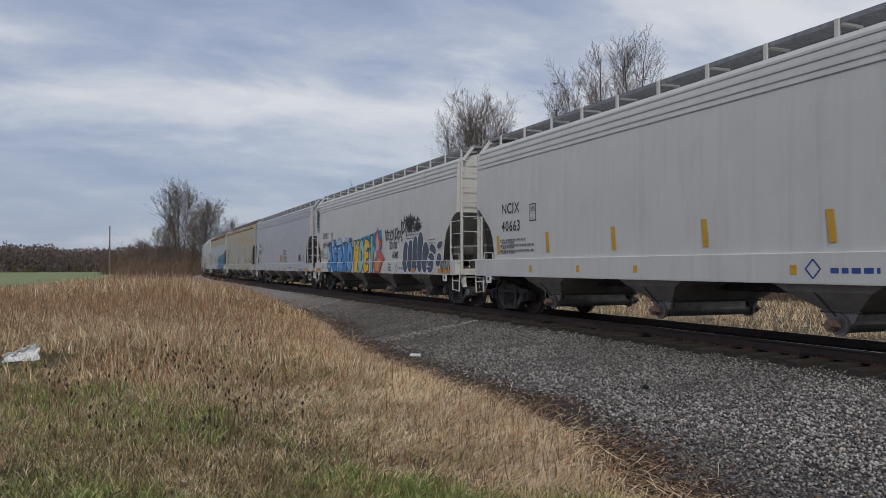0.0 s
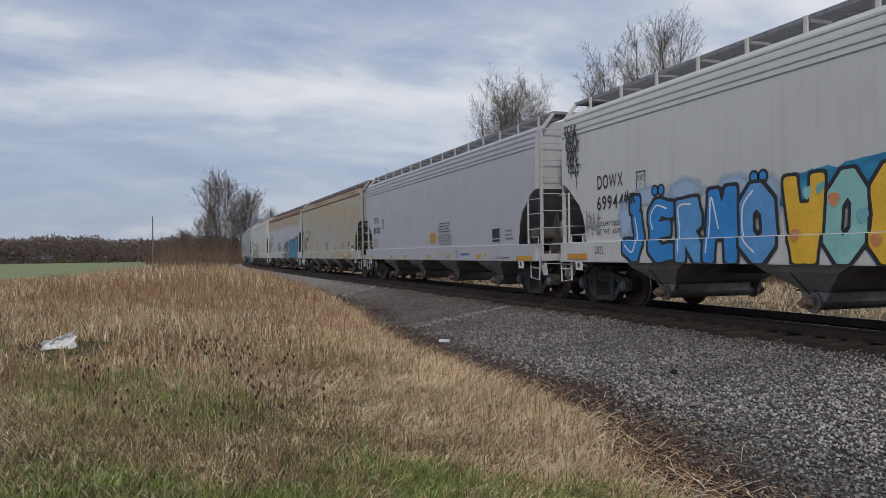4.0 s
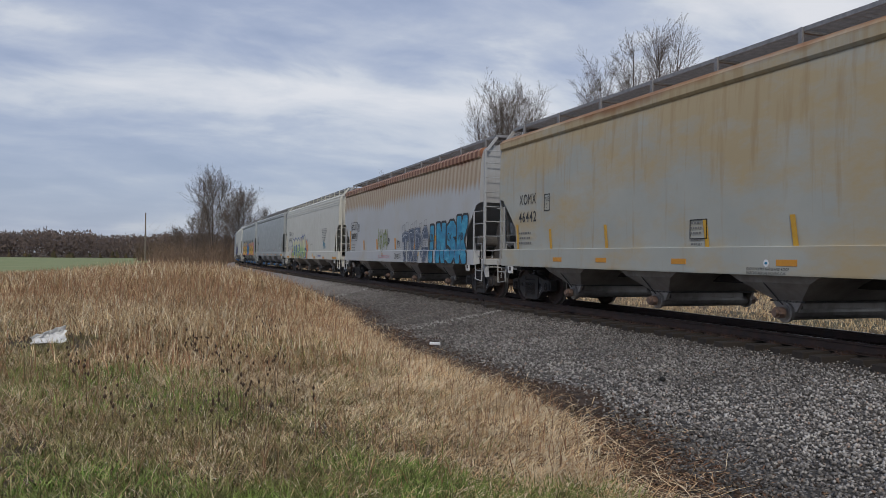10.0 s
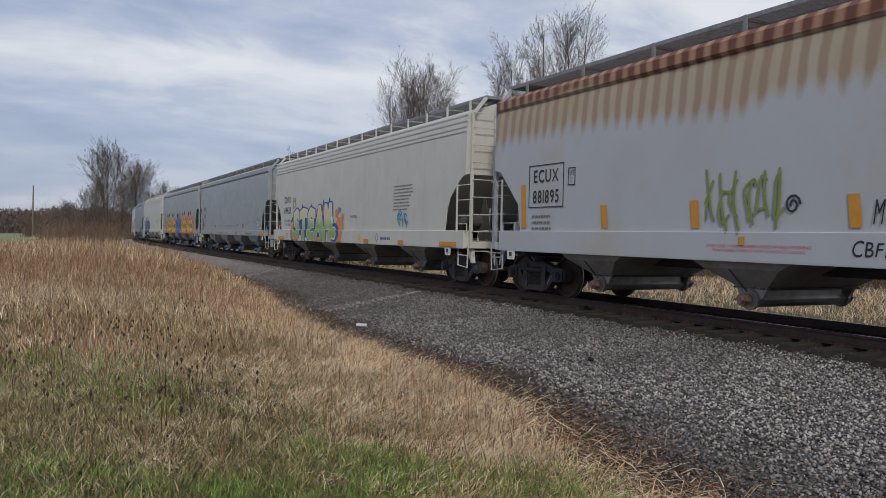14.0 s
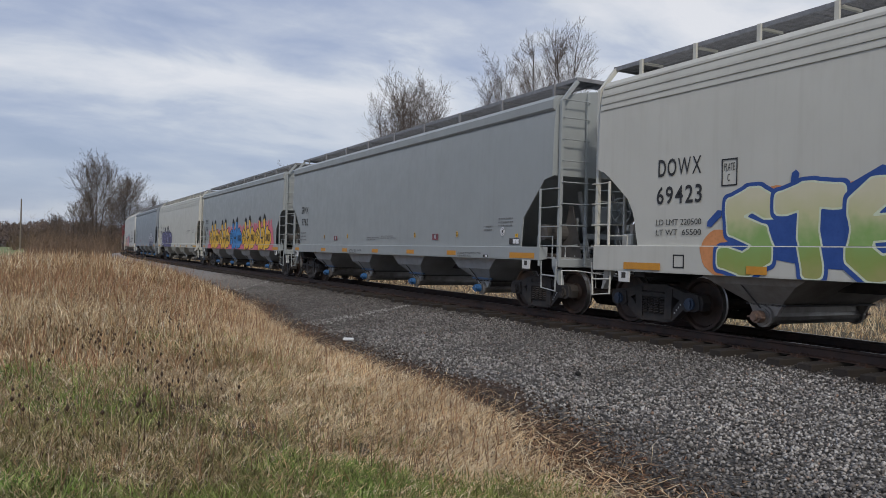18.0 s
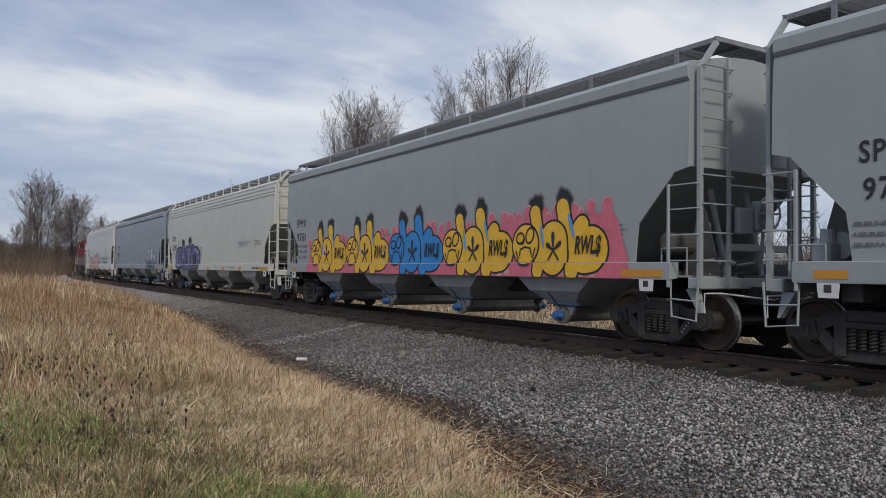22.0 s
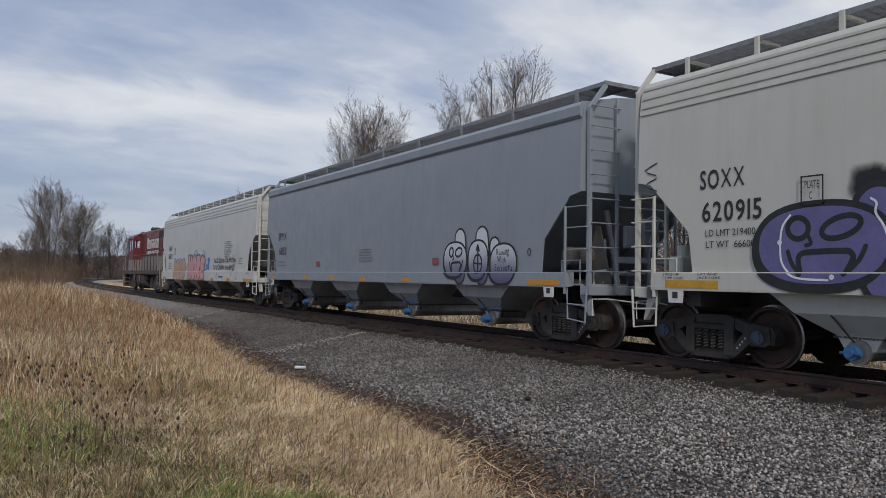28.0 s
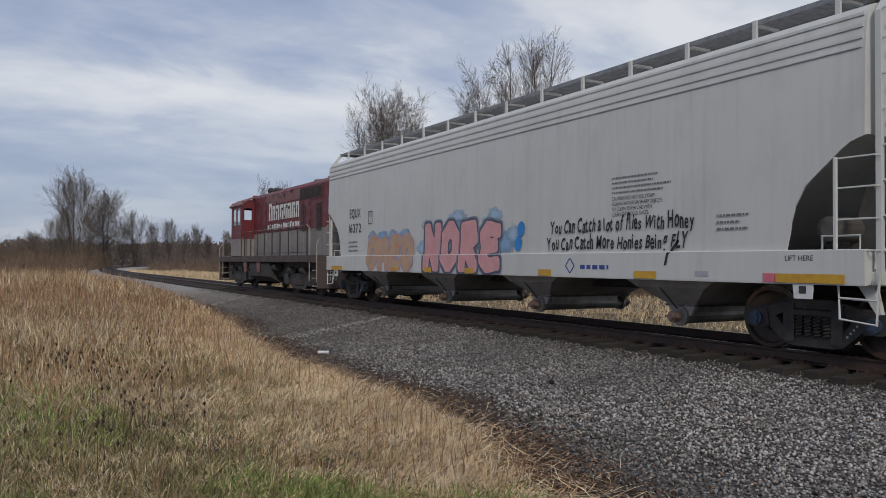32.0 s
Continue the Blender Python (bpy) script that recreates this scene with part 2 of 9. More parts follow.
def build_materials():
    MAT["ink"] = plain("black_lettering", (0.02, 0.02, 0.022), (0.03, 0.03, 0.03), 8, 0.5, 0, 0.02)
    MAT["faint"] = plain("faded_black_stencil", (0.13, 0.13, 0.135), (0.19, 0.19, 0.19), 8, 0.5, 0, 0.02)
    MAT["cast"] = plain("dark_cast_steel", (0.034, 0.032, 0.032), (0.066, 0.055, 0.047), 5, 0.7)
    MAT["wheel"] = plain("rusty_wheel_steel", (0.075, 0.045, 0.032), (0.036, 0.027, 0.023), 4, 0.6, 0.2)
    MAT["tread"] = plain("worn_tread_steel", (0.42, 0.40, 0.38), (0.26, 0.24, 0.22), 6, 0.32, 0.8)
    MAT["sootblack"] = plain("soot_black_lump", (0.008, 0.008, 0.008), (0.016, 0.015, 0.014), 30, 0.8)
    # grime plus the shade under the car ends, both put into the colour
    MAT["shade_steel"] = plain("shaded_grimy_end_steel", (0.12, 0.112, 0.104), (0.075, 0.068, 0.062), 3, 0.65)
    MAT["under"] = plain("dusty_hopper_steel", (0.36, 0.33, 0.295), (0.22, 0.19, 0.16), 2.2, 0.55)
    MAT["undergrey"] = plain("grey_hopper_steel", (0.42, 0.43, 0.425), (0.32, 0.32, 0.315), 2.2, 0.45)
    MAT["pipe"] = plain("worn_outlet_pipe_steel", (0.30, 0.285, 0.27), (0.17, 0.155, 0.14), 3, 0.38, 0.4)
    MAT["grate"] = plain("galvanised_grating", (0.30, 0.30, 0.305), (0.20, 0.20, 0.205), 9, 0.5, 0.4)
    MAT["tie"] = None
    MAT["blue"] = plain("blue_valve_paint", (0.035, 0.17, 0.42), (0.05, 0.10, 0.20), 9, 0.5)
    MAT["blueledge"] = plain("chipped_blue_ledge_paint", (0.10, 0.20, 0.36), (0.13, 0.15, 0.17), 9, 0.55)
    MAT["bluecap"] = plain("dull_blue_bearing_cap", (0.05, 0.08, 0.13), (0.035, 0.05, 0.08), 8, 0.5)
    MAT["greycap"] = plain("grey_green_bearing_cap", (0.17, 0.20, 0.20), (0.10, 0.115, 0.115), 8, 0.5)
    MAT["redv"] = plain("red_valve_paint", (0.20, 0.13, 0.10), (0.11, 0.075, 0.06), 9, 0.6)
    MAT["yellow"] = plain("yellow_reflective_tape", (0.62, 0.36, 0.03), (0.50, 0.26, 0.03), 7, 0.45, 0, 0.05)
    MAT["orange"] = plain("faded_orange_tape", (0.64, 0.29, 0.03), (0.56, 0.25, 0.035), 7, 0.5, 0, 0.05)
    MAT["white"] = plain("white_stencil", (0.70, 0.70, 0.68), (0.60, 0.60, 0.58), 6, 0.5, 0, 0.05)
    MAT["rail"] = plain("rusty_rail_steel", (0.085, 0.050, 0.038), (0.05, 0.038, 0.034), 4, 0.6, 0.3)
    MAT["railtop"] = plain("worn_rail_head", (0.22, 0.21, 0.20), (0.14, 0.13, 0.12), 3, 0.35, 0.8)
    n = N("creosoted_timber")
    f = n.noise(3, 6, 0.6, (0.4, 6, 6))
    c = n.mix(f, (0.012, 0.010, 0.009), (0.040, 0.031, 0.025))
    c = n.mix(n.math("MULTIPLY", n.random(), 0.35), c, (0.05, 0.042, 0.036))
    n.bump(f, 0.6, 0.02)
    MAT["tie"] = n.done(c, 0.9)
    # ballast bed
    n = N("ballast_bed")
    v = n.voronoi(24, "Color")
    sepc = n.nt.nodes.new("ShaderNodeSeparateColor")
    n.nt.links.new(v, sepc.inputs[0])
    c = n.ramp(sepc.outputs[0], (0.0, (0.04, 0.037, 0.036)), (0.5, (0.12, 0.113, 0.11)), (0.85, (0.26, 0.25, 0.245)), (1.0, (0.50, 0.48, 0.47)))
    # cell rims darkened: shade between the stones painted into the bed
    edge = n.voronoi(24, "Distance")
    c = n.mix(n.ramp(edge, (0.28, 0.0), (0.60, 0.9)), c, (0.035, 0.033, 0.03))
    c = n.mix(n.ramp(n.noise(0.35, 5, 0.6), (0.45, 0.0), (0.65, 0.45)), c, (0.075, 0.064, 0.055))
    fresh = n.ramp(n.math("ADD", n.math("DIVIDE", n.math("SUBTRACT", n.axis(1), 27.0), 18.0), n.math("MULTIPLY", n.math("SUBTRACT", n.noise(0.35, 3), 0.5), 0.9)), (0.0, 0.0), (1.0, 0.70))
    c = n.mix(fresh, c, (0.38, 0.36, 0.34))
    n.bump(edge, 1.0, 0.03)
    MAT["ballast"] = n.done(c, 0.9)
    n = N("limestone_ballast_stones")
    c = n.ramp(n.island(), (0.0, (0.060, 0.054, 0.050)), (0.22, (0.150, 0.138, 0.130)), (0.60, (0.285, 0.268, 0.252)), (0.93, (0.56, 0.535, 0.505)), (1.0, (0.30, 0.20, 0.145)))
    dust = n.ramp(n.noise(0.30, 4, 0.6), (0.40, 0.35), (0.55, 0.0))
    c = n.mix(dust, c, (0.060, 0.054, 0.050))
    toe = n.ramp(n.math("ADD", n.math("DIVIDE", n.math("SUBTRACT", n.axis(0), 4.2), 2.4), n.math("MULTIPLY", n.math("SUBTRACT", n.noise(0.8, 3), 0.5), 0.9)), (0.0, 0.60), (0.45, 0.0))
    c = n.mix(toe, c, (0.055, 0.044, 0.036))
    far = n.ramp(n.math("ADD", n.math("DIVIDE", n.math("SUBTRACT", n.axis(1), 8.0), 12.0), n.math("MULTIPLY", n.math("SUBTRACT", n.noise(0.5, 3), 0.5), 0.8)), (0.0, 0.0), (1.0, 0.62))
    c = n.mix(far, c, (0.062, 0.053, 0.048))
    fresh = n.ramp(n.math("ADD", n.math("DIVIDE", n.math("SUBTRACT", n.axis(1), 27.0), 18.0), n.math("MULTIPLY", n.math("SUBTRACT", n.noise(0.35, 3), 0.5), 0.9)), (0.0, 0.0), (1.0, 0.65))
    c = n.mix(fresh, c, (0.40, 0.38, 0.36))
    c = n.mix(0.35, c, n.noise(60, 3), "OVERLAY")
    MAT["stone"] = n.done(c, 0.9)
    # darker copy of the stones: the train's shade put into their colour
    n = N("shade_darkened_stones")
    c = n.ramp(n.island(), (0.0, (0.03, 0.026, 0.023)), (0.6, (0.07, 0.06, 0.053)), (1.0, (0.15, 0.13, 0.115)))
    MAT["oily"] = n.done(c, 0.75)
    n = N("dark_wet_soil")
    f = n.noise(5, 6, 0.7)
    c = n.mix(n.ramp(f, (0.35, 0.0), (0.7, 1.0)), (0.028, 0.019, 0.014), (0.105, 0.062, 0.040))
    n.bump(n.noise(18, 5, 0.7), 0.9, 0.04)
    MAT["dirt"] = n.done(c, 0.95)
    n = N("pale_limestone_dust")
    c = n.mix(n.island(), (0.30, 0.29, 0.27), (0.46, 0.445, 0.42))
    MAT["pale"] = n.done(c, 0.95)
    # ground under the grass
    n = N("straw_littered_soil")
    f = n.noise(0.6, 6, 0.6)
    c = n.mix(n.ramp(f, (0.3, 0.0), (0.7, 1.0)), (0.055, 0.040, 0.026), (0.13, 0.092, 0.055))
    c = n.mix(n.math("MULTIPLY", n.ramp(n.noise(0.05, 3), (0.45, 0), (0.6, 1)), 0.35), c, (0.10, 0.115, 0.04))
    c = n.mix(n.math("MULTIPLY", n.ramp(n.noise(22, 4, 0.7), (0.42, 0), (0.65, 1)), 0.8), c, (0.035, 0.026, 0.018))
    n.bump(n.noise(16, 6, 0.7), 0.8, 0.06)
    MAT["soil"] = n.done(c, 0.95)
    n = N("green_winter_wheat")
    c = n.mix(n.ramp(n.noise(0.09, 5, 0.6), (0.35, 0.0), (0.65, 1.0)), (0.16, 0.22, 0.075), (0.24, 0.27, 0.12))
    c = n.mix(n.math("MULTIPLY", n.noise(5, 4), 0.35), c, (0.24, 0.20, 0.12))
    n.bump(n.noise(7, 4), 0.6, 0.05)
    MAT["wheat"] = n.done(c, 0.95)

    def blades(name, *stops, worn=1.0):
        n = N(name)
        c = n.ramp(n.island(), *stops)
        c = n.mix(n.math("MULTIPLY", n.ramp(n.noise(0.5, 4), (0.4, 0), (0.65, 1)), 0.40), c, (0.25, 0.155, 0.082))
        c = n.mix(n.math("MULTIPLY", n.ramp(n.noise(3.5, 4, 0.65), (0.46, 0), (0.60, 1)), 0.45 * worn), c, (0.13, 0.085, 0.05))
        c = n.mix(n.math("MULTIPLY", n.ramp(n.noise(11, 3, 0.6), (0.48, 0), (0.60, 1)), 0.55 * worn), c, (0.07, 0.05, 0.032))
        n.bsdf.inputs["Specular IOR Level"].default_value = 0.2
        return n.done(c, 0.85)
    MAT["straw"] = blades("dry_straw_grass", (0.0, (0.11, 0.06, 0.033)), (0.2, (0.42, 0.28, 0.15)), (0.5, (0.80, 0.59, 0.345)), (0.78, (0.94, 0.78, 0.52)), (1.0, (0.96, 0.88, 0.70)), worn=0.82)
    MAT["olive"] = blades("olive_fading_grass", (0.0, (0.09, 0.10, 0.03)), (0.45, (0.27, 0.27, 0.10)), (0.8, (0.46, 0.43, 0.20)), (1.0, (0.68, 0.62, 0.36)))
    MAT["flat"] = blades("pale_matted_straw", (0.0, (0.42, 0.23, 0.11)), (0.3, (0.86, 0.61, 0.33)), (1.0, (0.98, 0.86, 0.62)), worn=0.45)
    MAT["red"] = blades("russet_dry_stalks", (0.0, (0.20, 0.095, 0.06)), (0.5, (0.46, 0.24, 0.14)), (1.0, (0.64, 0.43, 0.26)))
    MAT["litter"] = blades("brown_leaf_litter", (0.0, (0.09, 0.045, 0.03)), (0.5, (0.26, 0.14, 0.085)), (0.85, (0.48, 0.32, 0.20)), (1.0, (0.75, 0.62, 0.46)))
    MAT["green"] = blades("fresh_green_grass", (0.0, (0.06, 0.12, 0.022)), (0.6, (0.21, 0.35, 0.070)), (1.0, (0.48, 0.58, 0.20)))
    MAT["weed"] = plain("dead_seed_heads", (0.045, 0.03, 0.02), (0.09, 0.055, 0.035), 20, 0.9)
    MAT["bark"] = plain("grey_brown_bark", (0.085, 0.07, 0.06), (0.05, 0.04, 0.035), 3, 0.95)
    MAT["twig"] = plain("fine_brown_twigs", (0.13, 0.105, 0.09), (0.085, 0.07, 0.06), 1, 0.95)
    MAT["brush"] = blades("brown_leafless_brush", (0.0, (0.085, 0.065, 0.053)), (0.6, (0.15, 0.115, 0.09)), (1.0, (0.23, 0.175, 0.13)))
    MAT["shrub"] = blades("reddish_brown_shrubs", (0.0, (0.14, 0.10, 0.08)), (0.6, (0.23, 0.165, 0.125)), (1.0, (0.33, 0.24, 0.175)))
    # aerial haze is painted into this bluish grey, no real haze is drawn
    MAT["woods"] = blades("distant_hazed_woods", (0.0, (0.10, 0.092, 0.105)), (0.6, (0.125, 0.113, 0.122)), (1.0, (0.155, 0.138, 0.142)))
    MAT["cedar"] = blades("dark_cedar_green", (0.0, (0.03, 0.04, 0.022)), (1.0, (0.06, 0.07, 0.035)))
    MAT["trash"] = plain("white_plastic_sheet", (0.78, 0.79, 0.80), (0.66, 0.67, 0.69), 5, 0.4)
    MAT["pole"] = plain("weathered_pole_timber", (0.20, 0.17, 0.14), (0.13, 0.11, 0.09), 4, 0.9)
    # locomotive
    MAT["locored"] = paint("faded_red_locomotive_paint", (0.15, 0.020, 0.024), (0.06, 0.03, 0.03), 0.5, 0.5)
    MAT["locogrey"] = paint("dirty_grey_locomotive_paint", (0.26, 0.235, 0.22), (0.075, 0.065, 0.058), 0.6, 0.6)
    MAT["locoframe"] = paint("grimy_frame_paint", (0.085, 0.062, 0.058), (0.04, 0.035, 0.03), 0.7, 0.7)
    MAT["locopink"] = paint("sun_bleached_red_paint", (0.23, 0.105, 0.10), (0.10, 0.055, 0.05), 0.5, 0.6)
    n = N("cab_window_glass")
    n.bsdf.inputs["Transmission Weight"].default_value = 1.0
    MAT["glass"] = n.done((0.75, 0.80, 0.80), 0.03)


build_materials()


# ================= mesh helpers =================
def mesh_of(name, bm):
    me = bpy.data.meshes.new(name)
    bm.to_mesh(me)
    bm.free()
    return me


def put_mesh(name, me, material, parent=None, label=""):
    if material is not None and not me.materials:
        me.materials.append(material)
    ob = new(name, me)
    if parent is not None:
        ob.parent = parent
    if label:
        tagged(ob, label)
    return ob


def part(name, bm, material, parent, label=""):
    return put_mesh(name, mesh_of(name, bm), material, parent, label)


def box(bm, x0, x1, y0, y1, z0, z1, bevel=0.0):
    v = [bm.verts.new((x, y, z)) for x in (x0, x1) for y in (y0, y1) for z in (z0, z1)]
    fs = [bm.faces.new([v[i] for i in q]) for q in ((0, 1, 3, 2), (4, 6, 7, 5), (0, 4, 5, 1), (2, 3, 7, 6), (0, 2, 6, 4), (1, 5, 7, 3))]
    if bevel:
        es = list({e for f in fs for e in f.edges})
        bmesh.ops.bevel(bm, geom=es, offset=bevel, segments=1, affect="EDGES")
    return bm


def tube(bm, pts, r, n=6, cap=True):
    """A round bar along a polyline."""
    pts = [Vector(p) for p in pts]
    rs = r if isinstance(r, (list, tuple)) else [r] * len(pts)
    rings = []
    for i, p in enumerate(pts):
        a, b = pts[max(i - 1, 0)], pts[min(i + 1, len(pts) - 1)]
        d = (b - a).normalized()
        u = d.cross(Vector((0, 0, 1)) if abs(d.z) < 0.9 else Vector((1, 0, 0))).normalized()
        w = d.cross(u)
        rings.append([bm.verts.new(p + rs[i] * (u * math.cos(2 * math.pi * k / n) + w * math.sin(2 * math.pi * k / n))) for k in range(n)])
    for a, b in zip(rings, rings[1:]):
        for k in range(n):
            bm.faces.new((a[k], a[(k + 1) % n], b[(k + 1) % n], b[k]))
    if cap:
        bm.faces.new(rings[0][::-1])
        bm.faces.new(rings[-1])
    return bm


def slab(bm, outline, x0, x1):
    """A flat plate: an outline in (y, z), extruded from x0 to x1."""
    a = [bm.verts.new((x0, y, z)) for y, z in outline]
    b = [bm.verts.new((x1, y, z)) for y, z in outline]
    n = len(a)
    bm.faces.new(a)
    bm.faces.new(b[::-1])
    for i in range(n):
        bm.faces.new((a[i], b[i], b[(i + 1) % n], a[(i + 1) % n]))
    return bm


def from_arrays(name, verts, faces, material, smooth=False):
    """A big mesh from arrays: verts (n, 3), faces (m, k) with k corners each."""
    me = bpy.data.meshes.new(name)
    verts, faces = np.asarray(verts, np.float32), np.asarray(faces, np.int32)
    m, k = faces.shape
    me.vertices.add(len(verts))
    me.vertices.foreach_set("co", verts.ravel())
    me.loops.add(m * k)
    me.loops.foreach_set("vertex_index", faces.ravel())
    me.polygons.add(m)
    me.polygons.foreach_set("loop_start", np.arange(0, m * k, k, dtype=np.int32))
    me.polygons.foreach_set("loop_total", np.full(m, k, np.int32))
    me.update(calc_edges=True)
    me.materials.append(material)
    if smooth:
        me.polygons.foreach_set("use_smooth", np.ones(m, bool))
    return me


# ================= the line of the track =================
XC = 10.59                # centre of the track abreast of the camera
BEND_AT, BEND = 69.3, 0.00137      # an easy curve to the right, then a sharper one
BEND2_AT, BEND2 = 150.0, 0.00400


def arc(x, y, a, k, d):
    b = a + k * d
    return x + (math.cos(a) - math.cos(b)) / k, y + (math.sin(b) - math.sin(a)) / k, b


def line(s):
    """Place and heading (turned right) of the track's centre, s metres ahead of the camera."""
    if s <= BEND_AT:
        return XC, s, 0.0
    x, y, a = arc(XC, BEND_AT, 0.0, BEND, min(s, BEND2_AT) - BEND_AT)
    return arc(x, y, a, BEND2, s - BEND2_AT) if s > BEND2_AT else (x, y, a)


LINE_TABLE = np.array([line(s)[:2] for s in range(-30, 380, 5)])


def offset_point(s, off, z):
    """off metres towards the camera's side of the line."""
    x, y, a = line(s)
    return x - off * math.cos(a), y + off * math.sin(a), z


def centre_x(y):
    return np.interp(y, LINE_TABLE[:, 1], LINE_TABLE[:, 0])


def edge_off(y):
    """How far the ballast reaches towards the camera's side."""
    return np.interp(y, [-30, 3, 4.5, 6, 7.2, 9, 12.5, 15, 18.4, 22, 37, 74, 140, 400], [7.7, 7.5, 7.3, 6.9, 6.55, 6.4, 6.45, 6.3, 5.95, 5.35, 4.1, 3.2, 3.0, 3.0])


def ground_z(x, y):
    x, y = np.asarray(x, float), np.asarray(y, float)
    l = centre_x(y) - x
    e = edge_off(y)
    near = -0.52 + 0.13 * np.clip((l - e) / 4.0, 0, 1) ** 1.2
    near = near + 0.62 * np.exp(-((x - 0.6) / np.where(x < 0.6, 14.0, 4.4)) ** 2 - ((y - 34) / 13.0) ** 2) * np.clip((l - e) / 2.5, 0, 1)
    near = near - 0.20 * np.clip((-x - 2.5) / 10.0, 0, 1) - 0.2 * np.clip((y - 48) / 40.0, 0, 1)
    bed = -0.54 - 0.35 * np.clip((e - l) / 0.5, 0, 1)
    far = -0.50 - 0.25 * np.clip((-l - 5) / 20, 0, 1)
    z = np.where(l > e, near, np.where(l > -3.2, bed, far))
    bumps = 0.035 * np.sin(1.7 * x + 0.6 * y) * np.sin(0.9 * y - 0.4 * x)
    return z + np.where(np.abs(l) > 4, bumps, 0)


def bed_z(l, y):
    """The ballast's surface, l metres from the centre towards the camera's side."""
    e = edge_off(y)
    near = np.interp(l, [-3.4, -1.7, 0, 0.8, 1.1, 1.45, 1.75], [-0.56, -0.22, -0.22, -0.255, -0.275, -0.298, -0.295])
    out = -0.295 - 0.225 * np.clip((l - 1.75) / (e - 1.75), 0, 1) ** 0.9
    return np.where(l < 1.75, near, out)


def grid(xs, ys, fz, name, material):
    X, Y = np.meshgrid(xs, ys, indexing="ij")
    Z = fz(X, Y)
    n, m = X.shape
    idx = np.arange(n * m).reshape(n, m)
    f = np.stack([idx[:-1, :-1], idx[1:, :-1], idx[1:, 1:], idx[:-1, 1:]], -1).reshape(-1, 4)
    return from_arrays(name, np.stack([X, Y, Z], -1).reshape(-1, 3), f, material, True)


def build_ground():
    xs = np.unique(np.concatenate([np.array([-2500, -1200, -600, -300, -150, -80, -50]), np.arange(-34, 40, 0.8), np.array([45, 55, 70, 100, 160, 300, 600, 1200, 2500])]))
    ys = np.unique(np.concatenate([np.array([-2000, -800, -300, -120, -60, -30]), np.arange(-20, 110, 0.9), np.arange(112, 300, 6), np.array([320, 380, 460, 600, 900, 1500, 3000])]))
    tagged(new("ground", grid(xs, ys, ground_z, "ground", M("soil"))), "dry straw-littered meadow ground beside the track", "ground", kind="structure")
    # green field beyond the meadow
    fx, fy = np.concatenate([np.linspace(-420, -40, 40), np.linspace(-36, 10, 36)]), np.linspace(52, 296, 50)
    me = grid(fx, fy, lambda X, Y: ground_z(X, Y) + 0.12 - 0.9 * np.clip((X - np.interp(Y, [52, 80, 140, 296], [-13, -8, -3, 0])) / 5, 0, 1), "field", M("wheat"))
    tagged(new("field", me), "flat green field with patches of stubble", "field", kind="structure")
    # ballast bed along the track
    ss = np.concatenate([np.arange(-24, 70, 0.6), np.arange(70, 420, 4)])
    ls = np.concatenate([np.array([-3.4, -2.8, -2.2, -1.7, -1.0, 0, 1.1, 1.75]), np.linspace(0.06, 1.0, 16)])
    V = []
    for s in ss:
        e = float(edge_off(s))
        for i, q in enumerate(ls):
            l = q if i < 8 else 1.75 + (e - 1.75) * q
            w = 0.16 * math.sin(1.3 * s) + 0.09 * math.sin(3.7 * s + 1) if i == len(ls) - 1 else 0
            x, y, _ = offset_point(s, l + w, 0)
            z = float(bed_z(np.array(l), s)) + (0.02 * noise.noise((x * 0.8, y * 0.8, 0)) if i > 8 else 0)
            V.append((x, y, z if i < len(ls) - 1 else z - 0.05))
    n, m = len(ss), len(ls)
    idx = np.arange(n * m).reshape(n, m)
    f = np.stack([idx[:-1, :-1], idx[:-1, 1:], idx[1:, 1:], idx[1:, :-1]], -1).reshape(-1, 4)[:, ::-1]
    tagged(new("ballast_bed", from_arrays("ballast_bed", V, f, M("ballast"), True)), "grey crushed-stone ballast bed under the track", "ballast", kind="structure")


build_ground()


